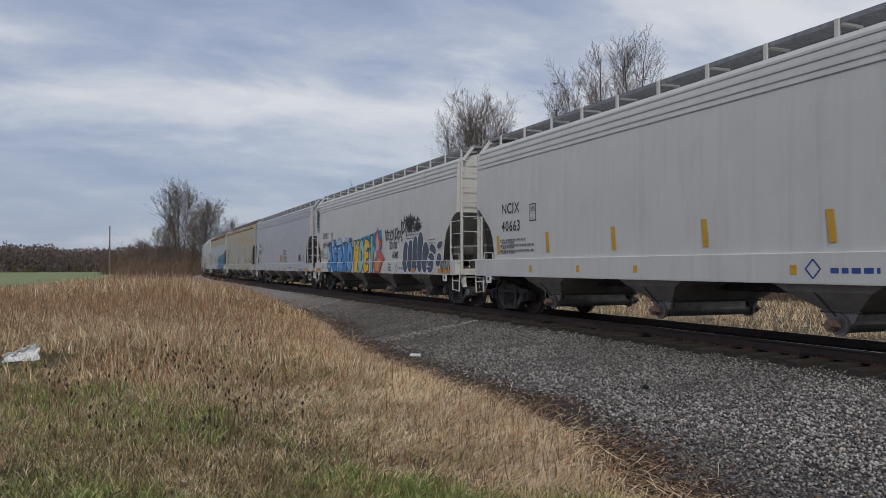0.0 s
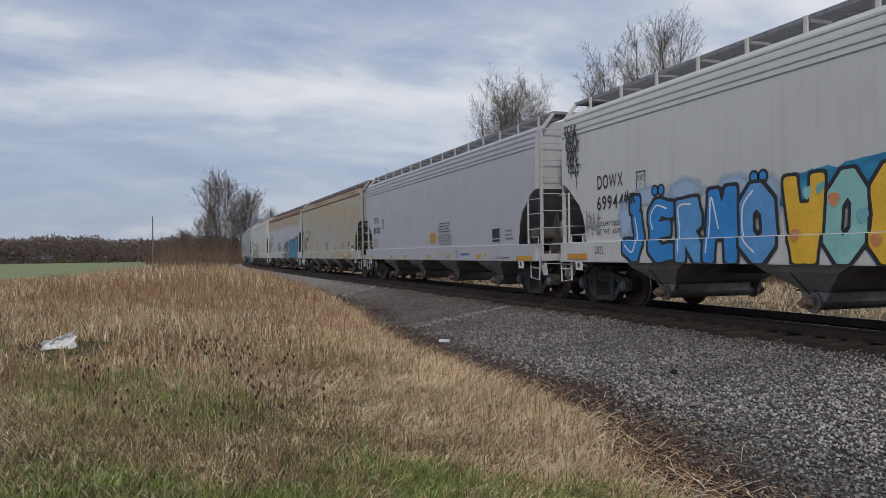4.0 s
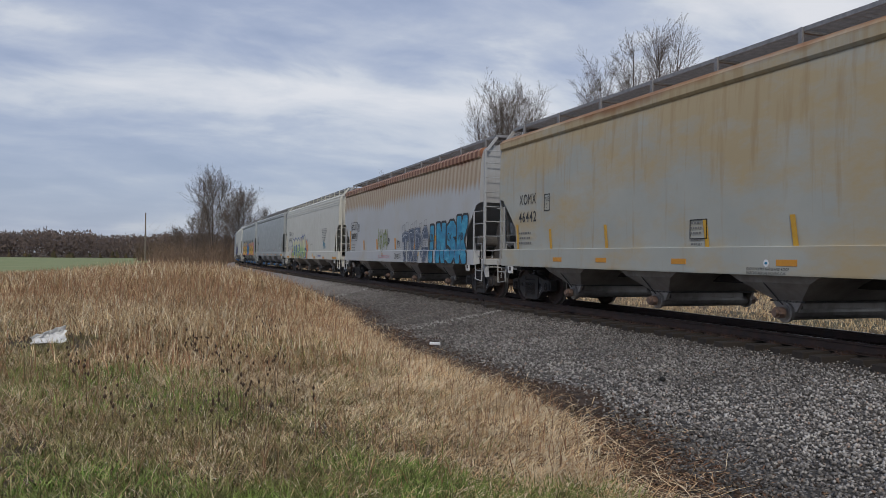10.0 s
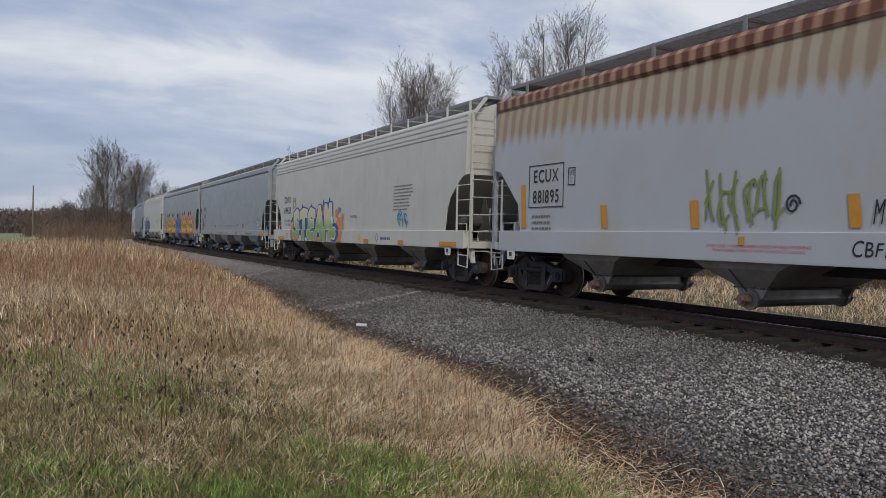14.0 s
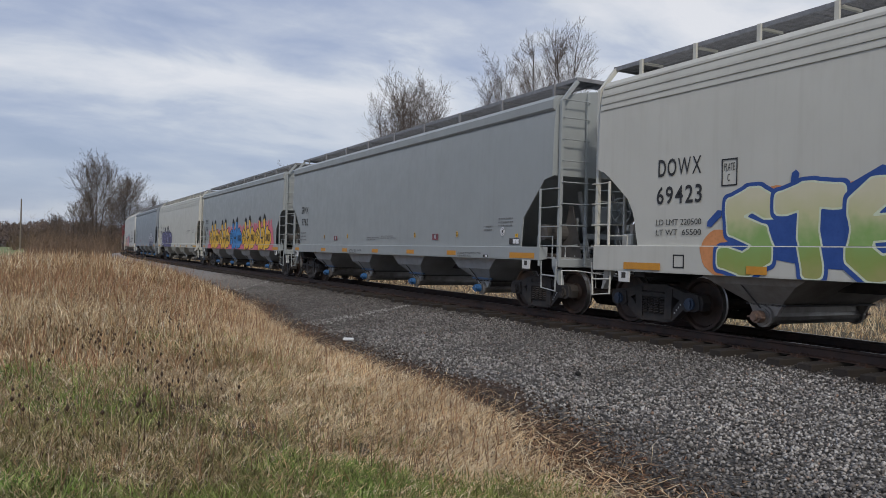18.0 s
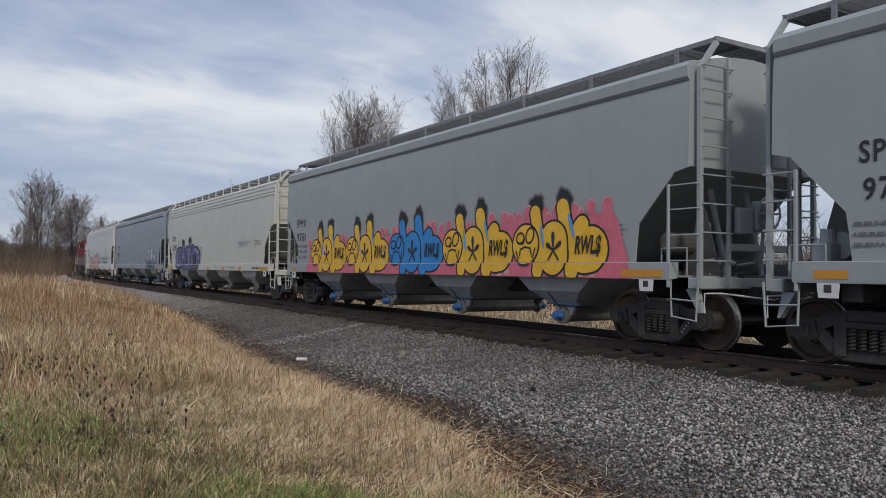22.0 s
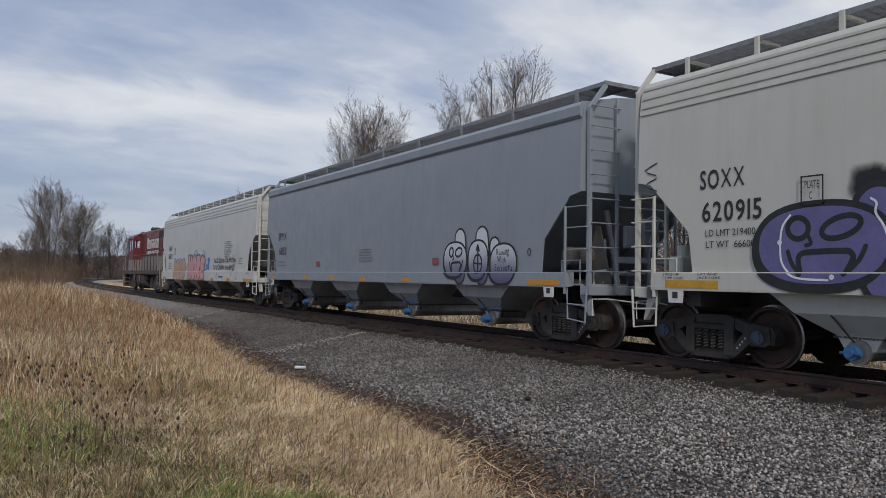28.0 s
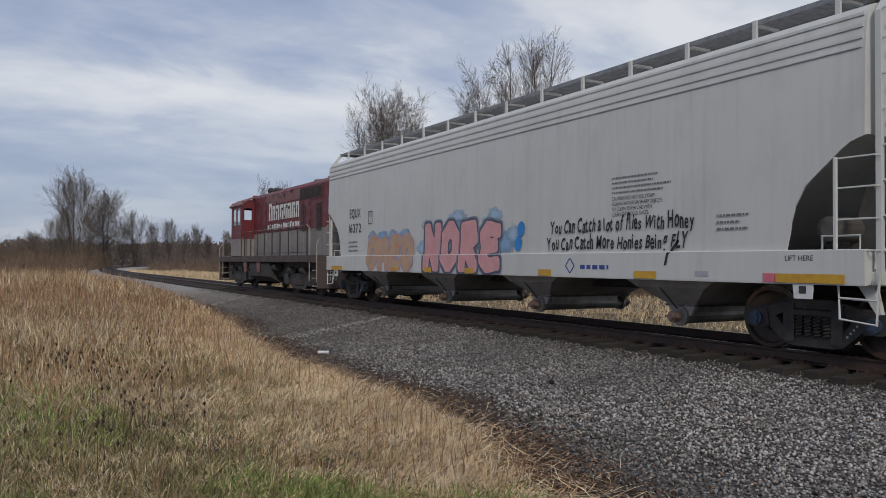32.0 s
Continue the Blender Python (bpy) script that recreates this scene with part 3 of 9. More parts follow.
# ================= rails and sleepers =================
def build_track():
    track = tagged(new("railway_track"), "single railway track with rusty rails on dark timber sleepers", "track", kind="structure")
    prof = [(-0.07, -0.175), (0.07, -0.175), (0.07, -0.16), (0.012, -0.145), (0.010, -0.045), (0.036, -0.035), (0.036, -0.006), (0.026, 0.0), (-0.026, 0.0), (-0.036, -0.006), (-0.036, -0.035), (-0.010, -0.045), (-0.012, -0.145), (-0.07, -0.16)]
    ss = np.concatenate([np.arange(-24, BEND_AT, 6.0), np.arange(BEND_AT, 330, 4.0)])
    for side in (0.755, -0.755):
        bm = bmesh.new()
        rings = [[bm.verts.new(offset_point(s, side + px, pz)) for px, pz in prof] for s in ss]
        k = len(prof)
        for a, b in zip(rings, rings[1:]):
            for i in range(k):
                f = bm.faces.new((a[i], b[i], b[(i + 1) % k], a[(i + 1) % k]))
                f.material_index = 1 if i in (7,) else 0
        ob = part("rail", bm, M("rail"), track)
        ob.data.materials.append(M("railtop"))
    rnd = random.Random(5)
    bm = box(bmesh.new(), -1.34, 1.34, -0.115, 0.115, -0.18, 0.0, 0.012)
    tie = mesh_of("sleeper", bm)
    tie.materials.append(M("tie"))
    bm = box(bmesh.new(), -0.15, 0.15, -0.09, 0.09, 0.0, 0.018)
    for q in (-0.11, 0.11):
        for r in (-0.05, 0.05):
            box(bm, q - 0.012, q + 0.012, r - 0.012, r + 0.012, 0.018, 0.05)
    plate = mesh_of("tie_plate", bm)
    plate.materials.append(M("rail"))
    s, count = -14.0, 0
    rest = bmesh.new()
    while s < 300:
        x, y, a = line(s)
        m = pose(x + rnd.uniform(-0.26, 0.08), y, -0.178 + rnd.uniform(-0.012, 0.004), 0, 0, -math.degrees(a) + rnd.uniform(-1.5, 1.5))
        if s < 120:
            ob = put_mesh("sleeper", tie, None, track)
            ob.matrix_local = m
            if s < 36:
                for side in (0.755, -0.755):
                    p = put_mesh("tie_plate", plate, None, ob)
                    p.matrix_local = pose(-side, 0, 0)
            count += 1
        else:
            t = bmesh.new()
            box(t, -1.3, 1.3, -0.115, 0.115, -0.18, 0.0)
            t.transform(m)
            tmp = mesh_of("tmp", t)
            rest.from_mesh(tmp)
            bpy.data.meshes.remove(tmp)
        s += 0.50 + rnd.uniform(-0.03, 0.03)
    ob = part("far_sleepers", rest, M("tie"), track)
    tagged(ob, kind="stuff")


build_track()


# ================= the train =================
TRAIN = []          # thing, length between its end posts, half the distance of its trucks
WHEELSETS = []
SHARED = {}


def shared(key, make, material):
    """A mesh that alike parts share."""
    if key not in SHARED:
        SHARED[key] = mesh_of(key.split("/")[0], make())
        SHARED[key].materials.append(material)
    return SHARED[key]


def wheelset_mesh():
    bm = bmesh.new()
    prof = [(0.70, 0.10), (0.70, 0.16), (0.715, 0.33), (0.70, 0.41), (0.70, 0.482), (0.73, 0.482), (0.74, 0.457), (0.825, 0.452), (0.825, 0.40), (0.775, 0.37), (0.76, 0.20), (0.80, 0.16), (0.82, 0.12), (0.82, 0.0)]
    n = 28
    for sgn in (-1, 1):
        rings = []
        for x, r in prof:
            rings.append([bm.verts.new((sgn * x, r * math.cos(2 * math.pi * k / n), r * math.sin(2 * math.pi * k / n))) for k in range(n)] if r else [bm.verts.new((sgn * x, 0, 0))] * n)
        for i, (a, b) in enumerate(zip(rings, rings[1:])):
            for k in range(n):
                q = [a[k], a[(k + 1) % n], b[(k + 1) % n], b[k]]
                q = list(dict.fromkeys(q))
                f = bm.faces.new(q if sgn < 0 else q[::-1])
                f.material_index = 1 if 5 <= i <= 6 else 0
    tube(bm, [(-0.72, 0, 0), (0.72, 0, 0)], 0.085, 10)
    return bm


def side_frame_mesh():
    """A cast side frame in profile: one outline with two triangular windows and the spring opening left open."""
    bm = bmesh.new()

    def both(half):
        return half + [(-y, z) for y, z in half[::-1]]
    # top chord with its pedestals over the bearings
    slab(bm, both([(-1.12, 0.36), (-1.15, 0.50), (-1.10, 0.60), (-0.95, 0.635), (-0.72, 0.64), (-0.52, 0.70), (-0.30, 0.76)]) + both([(-0.72, 0.32), (-0.70, 0.42), (-0.60, 0.50), (-0.44, 0.57), (-0.30, 0.63)])[::-1], -0.09, 0.09)
    # bottom chord
    slab(bm, both([(-0.78, 0.44), (-0.66, 0.52), (-0.56, 0.47), (-0.47, 0.36), (-0.40, 0.28), (-0.30, 0.26)]) + both([(-0.74, 0.38), (-0.60, 0.26), (-0.44, 0.13), (-0.30, 0.10)])[::-1], -0.085, 0.085)
    # columns beside the springs
    for q in (-0.35, 0.35):
        slab(bm, [(q - 0.09, 0.16), (q + 0.07, 0.16), (q + 0.07, 0.70), (q - 0.11, 0.70)] if q < 0 else [(q - 0.07, 0.16), (q + 0.09, 0.16), (q + 0.11, 0.70), (q - 0.07, 0.70)], -0.115, 0.115)
    for q in (-0.89, 0.89):
        slab(bm, [(q - 0.20, 0.38), (q - 0.10, 0.33), (q + 0.10, 0.33), (q + 0.20, 0.38), (q + 0.17, 0.60), (q - 0.17, 0.60)], -0.12, 0.12)
    bmesh.ops.recalc_face_normals(bm, faces=bm.faces)
    return bm


def spring_mesh():
    bm = bmesh.new()
    for y in (-0.21, -0.07, 0.07, 0.21):
        pts = [(-0.06 + 0.055 * math.cos(k * 1.05), y + 0.055 * math.sin(k * 1.05), 0.24 + 0.28 * k / 36) for k in range(37)]
        tube(bm, pts, 0.018, 4)
        tube(bm, [(-0.06, y, 0.24), (-0.06, y, 0.52)], 0.036, 6)
    box(bm, -0.10, 0.06, -0.32, 0.32, 0.52, 0.62, 0.02)
    return bm


def truck(parent, y, bearing, fancy=True):
    """A two-axle truck, its centre y metres along the car."""
    def bolster():
        bm = box(bmesh.new(), -0.95, 0.95, -0.20, 0.20, 0.42, 0.66, 0.03)
        tube(bm, [(0, 0, 0.62), (0, 0, 0.86)], 0.20, 12)
        box(bm, -0.75, 0.75, -0.62, -0.50, 0.34, 0.48)
        box(bm, -0.75, 0.75, 0.50, 0.62, 0.34, 0.48)
        return bm
    tr = put_mesh("truck", shared("truck", bolster, M("cast")), None, parent)
    tr.location = (0, y, 0)
    for sx in (-1, 1):
        f = put_mesh("side_frame", shared("side_frame", side_frame_mesh, M("cast")), None, tr)
        f.location = (sx * 0.98, 0, 0)
        s = put_mesh("spring_nest", shared("spring_nest", spring_mesh, M("cast")), None, tr)
        s.location = (sx * 1.0, 0, 0)
        for q in (-0.89, 0.89):
            def cap():
                bm = tube(bmesh.new(), [(-0.12, 0, 0), (0.12, 0, 0)], 0.105, 14)
                tube(bm, [(-0.145, 0, 0), (0.145, 0, 0)], 0.06, 10)
                for k in range(3):
                    a = 2.1 * k
                    tube(bm, [(-0.15, 0.075 * math.cos(a), 0.075 * math.sin(a)), (0.15, 0.075 * math.cos(a), 0.075 * math.sin(a))], 0.016, 6)
                return bm
            c = put_mesh("bearing_cap", shared("bearing_cap/" + bearing, cap, M(bearing)), None, tr)
            c.location = (sx * 1.02, q, 0.457)
    for q in (-0.36, 0.36):
        b = put_mesh("brake_beam", shared("brake_beam", lambda: tube(bmesh.new(), [(-0.95, 0, 0.40), (0.95, 0, 0.40)], 0.045, 6), M("cast")), None, tr)
        b.location = (0, q * 1.05, 0)
    if fancy:
        for k in range(4):
            z = 0.28 + 0.05 * k
            bar = put_mesh("frame_stencil", shared("frame_stencil", lambda: box(bmesh.new(), -0.002, 0.002, -0.014, 0.014, -0.016, 0.016), M("sfaint_white")), None, tr)
            bar.location = (-0.98 - 0.0875, -0.50 - 0.045 * k, z)
    for q in (-0.89, 0.89):
        me = shared("wheelset", wheelset_mesh, M("wheel"))
        if len(me.materials) < 2:
            me.materials.append(M("tread"))
        w = put_mesh("wheelset", me, None, tr)
        w.location = (0, q, WHEEL_R0)
        WHEELSETS.append(w)
    return tr


WHEEL_R0 = 0.457


def coupler_mesh():
    bm = box(bmesh.new(), -0.20, 0.20, -0.55, 0.15, 0.72, 1.02, 0.02)
    box(bm, -0.09, 0.09, 0.10, 0.52, 0.78, 0.94, 0.02)
    slab(bm, [(0.45, 0.72), (0.78, 0.72), (0.78, 1.0), (0.45, 1.0)], -0.14, 0.16)
    tube(bm, [(0.30, 0.25, 0.80), (0.30, 0.45, 0.55), (0.22, 0.70, 0.42)], 0.022, 6)
    return bm


def section(z):
    """Half width of the shell at height z, for a shell whose eave is at 4.45."""
    pts = [(1.30, 1.545), (2.75, 1.56), (3.40, 1.55), (3.98, 1.53), (4.25, 1.50), (4.42, 1.465), (4.52, 1.39), (4.60, 1.10), (4.68, 0.70), (4.72, 0.35), (4.74, 0.0)]
    for (a, wa), (b, wb) in zip(pts, pts[1:]):
        if z <= b:
            return wa + (wb - wa) * (z - a) / (b - a)
    return 0.0


HEIGHTS = [3.1, 3.4, 3.7, 3.98, 4.12, 4.25, 4.35, 4.42, 4.47, 4.52, 4.56, 4.60, 4.64, 4.68, 4.72]


def shell_mesh(P, cut, floor):
    """The closed body: a curved section lofted along the car, its underside rising at the ends by the cut outline.
    cut: (distance in from the end post, height of the side's lower edge), outermost first."""
    bm = bmesh.new()
    marks = sorted({round(d, 3) for d, _ in cut} | {3.0})
    stations = [-(P - d) for d in marks] + [(P - d) for d in marks[::-1]]
    ds = [c[0] for c in cut]
    zs = [c[1] for c in cut]
    rings = []
    for y in stations:
        d = P - abs(y)
        zb = float(np.interp(d, ds, zs))
        hs = [zb] + [zb + (2.85 - zb) * q for q in (0.33, 0.66)] + [h for h in HEIGHTS if h > 2.9] 
        half = [(section(h), h) for h in hs] + [(0.0, 4.74)]
        zi = max(zb + 0.004, float(np.interp(d, [0.12, 0.5, 3.0], [2.875, 2.82, floor - 0.015])))
        wi = half[0][0] - 0.03
        ring = [(-wi, zi), (-wi, zb)] + [(-w, h) for w, h in half] + [(w, h) for w, h in half[-2::-1]] + [(wi, zb), (wi, zi)]
        rings.append([bm.verts.new((x, y, h)) for x, h in ring])
    k = len(rings[0])
    for a, b in zip(rings, rings[1:]):
        for i in range(k):
            bm.faces.new((a[i], b[i], b[(i + 1) % k], a[(i + 1) % k]))
    bm.faces.new(rings[0])
    bm.faces.new(rings[-1][::-1])
    bmesh.ops.recalc_face_normals(bm, faces=bm.faces)
    for f in bm.faces:
        f.smooth = abs(f.normal.y) < 0.5 and f.normal.z > -0.5
        f.material_index = 1 if abs(f.normal.y) > 0.5 or f.normal.z < -0.3 else 0
    for e in bm.edges:
        if len(e.link_faces) == 2:
            a, b = e.link_faces
            e.smooth = a.smooth and b.smooth and a.normal.dot(b.normal) > 0.8
    return bm


CUT_ROUND = [(0.12, 2.86), (0.30, 2.80), (0.45, 2.70), (0.95, 2.28), (1.10, 2.02), (1.16, 1.80), (1.12 + 0.06, 1.66), (1.24, 1.46)]
CUT_SHARP = [(0.12, 2.86), (0.40, 2.80), (0.46, 2.73), (1.16, 2.02), (1.20, 1.75), (1.24, 1.40)]


def bay_mesh(w, hz):
    """A discharge hopper: wide under the car, narrow at the gate."""
    bm = bmesh.new()
    top = [(-1.44, -w), (1.44, -w), (1.44, w), (-1.44, w)]
    mid = [(-1.37, -0.74), (1.37, -0.74), (1.37, 0.74), (-1.37, 0.74)]
    bot = [(-1.06, -0.27), (1.06, -0.27), (1.06, 0.27), (-1.06, 0.27)]
    rs = [[bm.verts.new((x, y, z)) for x, y in q] for q, z in ((top, hz), (mid, 0.86), (bot, 0.56))]
    for a, b in zip(rs, rs[1:]):
        for i in range(4):
            bm.faces.new((a[i], a[(i + 1) % 4], b[(i + 1) % 4], b[i]))
    bm.faces.new(rs[-1])
    bm.faces.new(rs[0][::-1])
    bmesh.ops.recalc_face_normals(bm, faces=bm.faces)
    return bm


def bay_plate_mesh():
    bm = slab(bmesh.new(), [(-0.20, 0.40), (0.20, 0.40), (0.32, 0.60), (-0.32, 0.60)], -0.03, 0.03)
    bmesh.ops.recalc_face_normals(bm, faces=bm.faces)
    return bm


def outlet_mesh():
    bm = tube(bmesh.new(), [(-1.15, 0, 0.38), (1.15, 0, 0.38)], 0.125, 14)
    for x in (-1.0, 1.0):
        tube(bm, [(x * 1.10 - 0.03, 0, 0.38), (x * 1.10 + 0.03, 0, 0.38)], 0.165, 12)
    box(bm, -0.9, 0.9, -0.15, 0.15, 0.44, 0.54)
    return bm


def valve_mesh():
    bm = tube(bmesh.new(), [(-0.10, 0, 0.38), (0.02, 0, 0.38)], 0.095, 12)
    tube(bm, [(-0.15, 0, 0.38), (0.0, 0, 0.38)], 0.06, 8)
    box(bm, -0.12, -0.04, -0.13, 0.13, 0.365, 0.395)
    return bm


def corner_post_mesh():
    """Corner post of the end ladder: upright, then bent inwards to the walkway."""
    bm = bmesh.new()
    slab_pts = [(1.40, 1.0), (1.47, 1.0), (1.47, 4.40), (1.10, 4.86), (1.03, 4.82), (1.40, 4.37)]
    a = [bm.verts.new((-x, -0.035, z)) for x, z in slab_pts]
    b = [bm.verts.new((-x, 0.035, z)) for x, z in slab_pts]
    bm.faces.new(a)
    bm.faces.new(b[::-1])
    for i in range(len(a)):
        bm.faces.new((a[i], b[i], b[(i + 1) % len(a)], a[(i + 1) % len(a)]))
    bmesh.ops.recalc_face_normals(bm, faces=bm.faces)
    return bm


def end_ladder(car, P, e, sx, metal):
    """Ladders and steps at one corner: e = +1 or -1 for the end, sx = -1 or 1 for the side."""
    def flip(ob, x=0.0, y=0.0, z=0.0):
        ob.location = (x, y, z)
        ob.scale = (-sx, e, 1)
        return ob
    key = metal.name
    post = put_mesh("ladder_post", shared("ladder_post/" + key, corner_post_mesh, metal), None, car)
    flip(post, 0, e * P)
    inner = put_mesh("ladder_post", shared("inner_post/" + key, lambda: box(bmesh.new(), -0.80, -0.74, -0.03, 0.03, 1.0, 4.62, 0.01), metal), None, car)
    flip(inner, 0, e * P)

    def rung():
        bm = tube(bmesh.new(), [(-1.43, 0.03, 0), (-1.43, 0.09, 0), (-0.77, 0.09, 0), (-0.77, 0.03, 0)], 0.014, 5)
        return bm
    for z in (1.42, 1.85, 2.29, 2.73, 3.17, 3.61, 4.05, 4.42):
        flip(put_mesh("rung", shared("rung/" + key, rung, metal), None, car), 0, e * P, z)

    def side_rail():
        bm = box(bmesh.new(), -1.60, -1.56, -0.52, -0.47, 1.0, 2.62, 0.008)
        return bm
    flip(put_mesh("side_ladder_rail", shared("side_ladder_rail/" + key, side_rail, metal), None, car), 0, e * P)

    def side_rung():
        return tube(bmesh.new(), [(-1.56, -0.50, 0), (-1.56, 0.02, 0), (-1.43, 0.02, 0)], 0.013, 5)
    for z in (1.42, 1.82, 2.22, 2.60):
        flip(put_mesh("side_rung", shared("side_rung/" + key, side_rung, metal), None, car), 0, e * P, z)

    def stirrup():
        bm = tube(bmesh.new(), [(-1.52, -0.50, 1.12), (-1.52, -0.48, 0.55), (-1.52, 0.0, 0.50), (-1.52, 0.04, 1.12)], 0.02, 6)
        tube(bm, [(-1.52, -0.49, 0.82), (-1.52, 0.02, 0.80)], 0.017, 6)
        return bm
    flip(put_mesh("stirrup_step", shared("stirrup_step/" + key, stirrup, metal), None, car), 0, e * P)


def walkway(car, P, metal, posts, high=4.86):
    """Grated walkway round the roof: a board along each side, cross boards at the ends, on brackets."""
    def board():
        bm = bmesh.new()
        n = 15
        for k in range(n + 1):
            x = 0.48 + 0.60 * k / n
            box(bm, x - 0.004, x + 0.004, -P + 0.05, P - 0.05, high - 0.026, high)
        m = int(2 * P / 0.16)
        for k in range(m + 1):
            y = -P + 0.06 + (2 * P - 0.12) * k / m
            box(bm, 0.48, 1.08, y - 0.004, y + 0.004, high - 0.022, high - 0.006)
        box(bm, 1.075, 1.095, -P + 0.02, P - 0.02, high - 0.07, high + 0.006)
        box(bm, 0.465, 0.48, -P + 0.02, P - 0.02, high - 0.07, high + 0.006)
        return bm
    key = "running_board/%.2f%.2f" % (P, high)
    for sx in (-1, 1):
        b = put_mesh("running_board", shared(key, board, M("grate")), None, car)
        b.scale = (sx, 1, 1)

    def cross():
        bm = bmesh.new()
        for k in range(13):
            y = -0.02 - 0.55 * k / 12
            box(bm, -1.09, 1.09, y - 0.006, y + 0.006, high - 0.03, high + 0.012)
        for k in range(15):
            x = -1.08 + 2.16 * k / 14
            box(bm, x - 0.006, x + 0.006, -0.58, -0.01, high - 0.025, high + 0.004)
        box(bm, -1.10, 1.10, -0.01, 0.03, high - 0.06, high + 0.015)
        return bm
    for e in (-1, 1):
        c = put_mesh("end_walkway", shared("end_walkway/%.2f" % high, cross, M("grate")), None, car)
        c.location, c.scale = (0, e * P, 0), (1, e, 1)

    def bracket():
        bm = box(bmesh.new(), -1.13, -1.09, -0.035, 0.035, high - 0.34, high, 0.0)
        box(bm, -1.11, -0.60, -0.03, 0.03, high - 0.085, high - 0.045)
        return bm
    for sx in (-1, 1):
        for k in range(posts):
            y = -P + 0.75 + (2 * P - 1.5) * k / (posts - 1)
            b = put_mesh("walkway_bracket", shared("walkway_bracket/%s%.2f" % (metal.name, high), bracket, metal), None, car)
            b.location, b.scale = (0, y, 0), (-sx, 1, 1)


def text_mesh(body, size, offset=0.0, shear=0.0, squeeze=0.8, depth=0.0):
    cu = bpy.data.curves.new("lettering", "FONT")
    cu.body, cu.size, cu.offset, cu.shear, cu.resolution_u = body, size, offset, shear, 3
    cu.space_line = 1.0
    ob = bpy.data.objects.new("lettering", cu)
    me = bpy.data.meshes.new_from_object(ob)
    bpy.data.objects.remove(ob)
    bpy.data.curves.remove(cu)
    me.transform(Matrix.Diagonal((squeeze, 1, 1, 1)))
    return me


def on_side(me, y, z, x):
    """Lays a flat mesh (drawn in x, y) on the near side: its x runs along -Y, its y upwards."""
    me.transform(Matrix(((0, 0, -1, x), (-1, 0, 0, y), (0, 1, 0, z), (0, 0, 0, 1))))
    return me


FACE = -1.5665       # outer face of the lower side, plus a paint's thickness
SILL_FACE = -1.607


def bars(car, y, z, w, rows, pitch, mat="faint", x=FACE, seed=1, name="stencil"):
    """Small writing that cannot be read, as broken bars. y is its left end as seen."""
    rnd = random.Random(seed)
    bm = bmesh.new()
    for r in range(rows):
        q, end = 0.0, w * rnd.uniform(0.65, 1.0)
        while q < end:
            l = min(rnd.uniform(0.25, 0.9) * pitch, end - q)
            zz = z - r * pitch
            vs = [bm.verts.new((x, y - a, b)) for a, b in ((q, zz), (q + l, zz), (q + l, zz + pitch * 0.34), (q, zz + pitch * 0.34))]
            bm.faces.new(vs)
            q += l + pitch * 0.22
    return tagged(part(name, bm, M(mat), car), kind="stuff")


def tape(car, y, z, w, h, mat, x, name="reflector"):
    bm = box(bmesh.new(), x - 0.003, x + 0.003, y - w / 2, y + w / 2, z - h / 2, z + h / 2)
    return part(name, bm, M(mat), car)


def end_gear(car, P, e, shell_mat, under):
    """Brake pipes, valves and small fittings on the platform at one end of a car."""
    def add(name, bm, mat):
        return part(name, bm, mat, car)
    for x, z in ((-1.05, 1.42), (-0.2, 1.36)):
        add("air_pipe", tube(bmesh.new(), [(x, e * (P - 0.30), 1.19), (x, e * (P - 0.30), z), (x + 0.5, e * (P - 0.34), z + 0.05), (x + 0.5, e * (P - 0.9), z + 0.1)], 0.022, 6), shell_mat)
    add("grab_iron", tube(bmesh.new(), [(-1.40, e * (P - 0.28), 1.19), (-1.40, e * (P - 0.28), 1.62), (-1.40, e * (P - 0.80), 1.62), (-1.40, e * (P - 0.80), 1.19)], 0.018, 6), shell_mat)
    add("cross_rail", tube(bmesh.new(), [(-0.77, e * (P - 0.02), 2.62), (0.77, e * (P - 0.02), 2.62)], 0.018, 6), shell_mat)
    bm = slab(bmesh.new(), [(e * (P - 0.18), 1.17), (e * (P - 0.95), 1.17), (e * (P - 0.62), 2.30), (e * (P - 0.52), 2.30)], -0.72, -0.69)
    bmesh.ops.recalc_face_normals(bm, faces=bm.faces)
    # gusset steel with the end's shade in its colour
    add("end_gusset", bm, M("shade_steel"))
    bm = slab(bmesh.new(), [(e * (P - 0.06), 0.62), (e * (P - 0.10), 0.62), (e * (P - 0.34), 0.98), (e * (P - 0.14), 0.98)], -1.36, -1.24)
    bmesh.ops.recalc_face_normals(bm, faces=bm.faces)
    add("step_bracket", bm, shell_mat)
    if e > 0:
        add("control_valve", box(bmesh.new(), -1.25, -0.85, e * (P - 0.62) - 0.14, e * (P - 0.62) + 0.14, 1.32, 1.66, 0.03), shell_mat)
        add("valve_cap", tube(bmesh.new(), [(-1.05, e * (P - 0.62), 1.64), (-1.05, e * (P - 0.62), 1.84)], 0.10, 12), M(under))
        chain = tube(bmesh.new(), [(0.28, P + 0.06, 2.1), (0.30, P - 0.02, 1.6), (0.22, P - 0.15, 1.25), (0.05, P - 0.4, 1.1)], 0.016, 5)
        add("brake_chain", chain, M("cast"))
    else:
        add("slack_adjuster", tube(bmesh.new(), [(-0.6, e * (P - 0.5), 1.38), (0.5, e * (P - 0.9), 1.42)], 0.05, 8), M(under))
        add("lever_arm", tube(bmesh.new(), [(-0.7, e * (P - 0.4), 1.2), (-0.55, e * (P - 0.55), 2.05)], 0.03, 6), shell_mat)


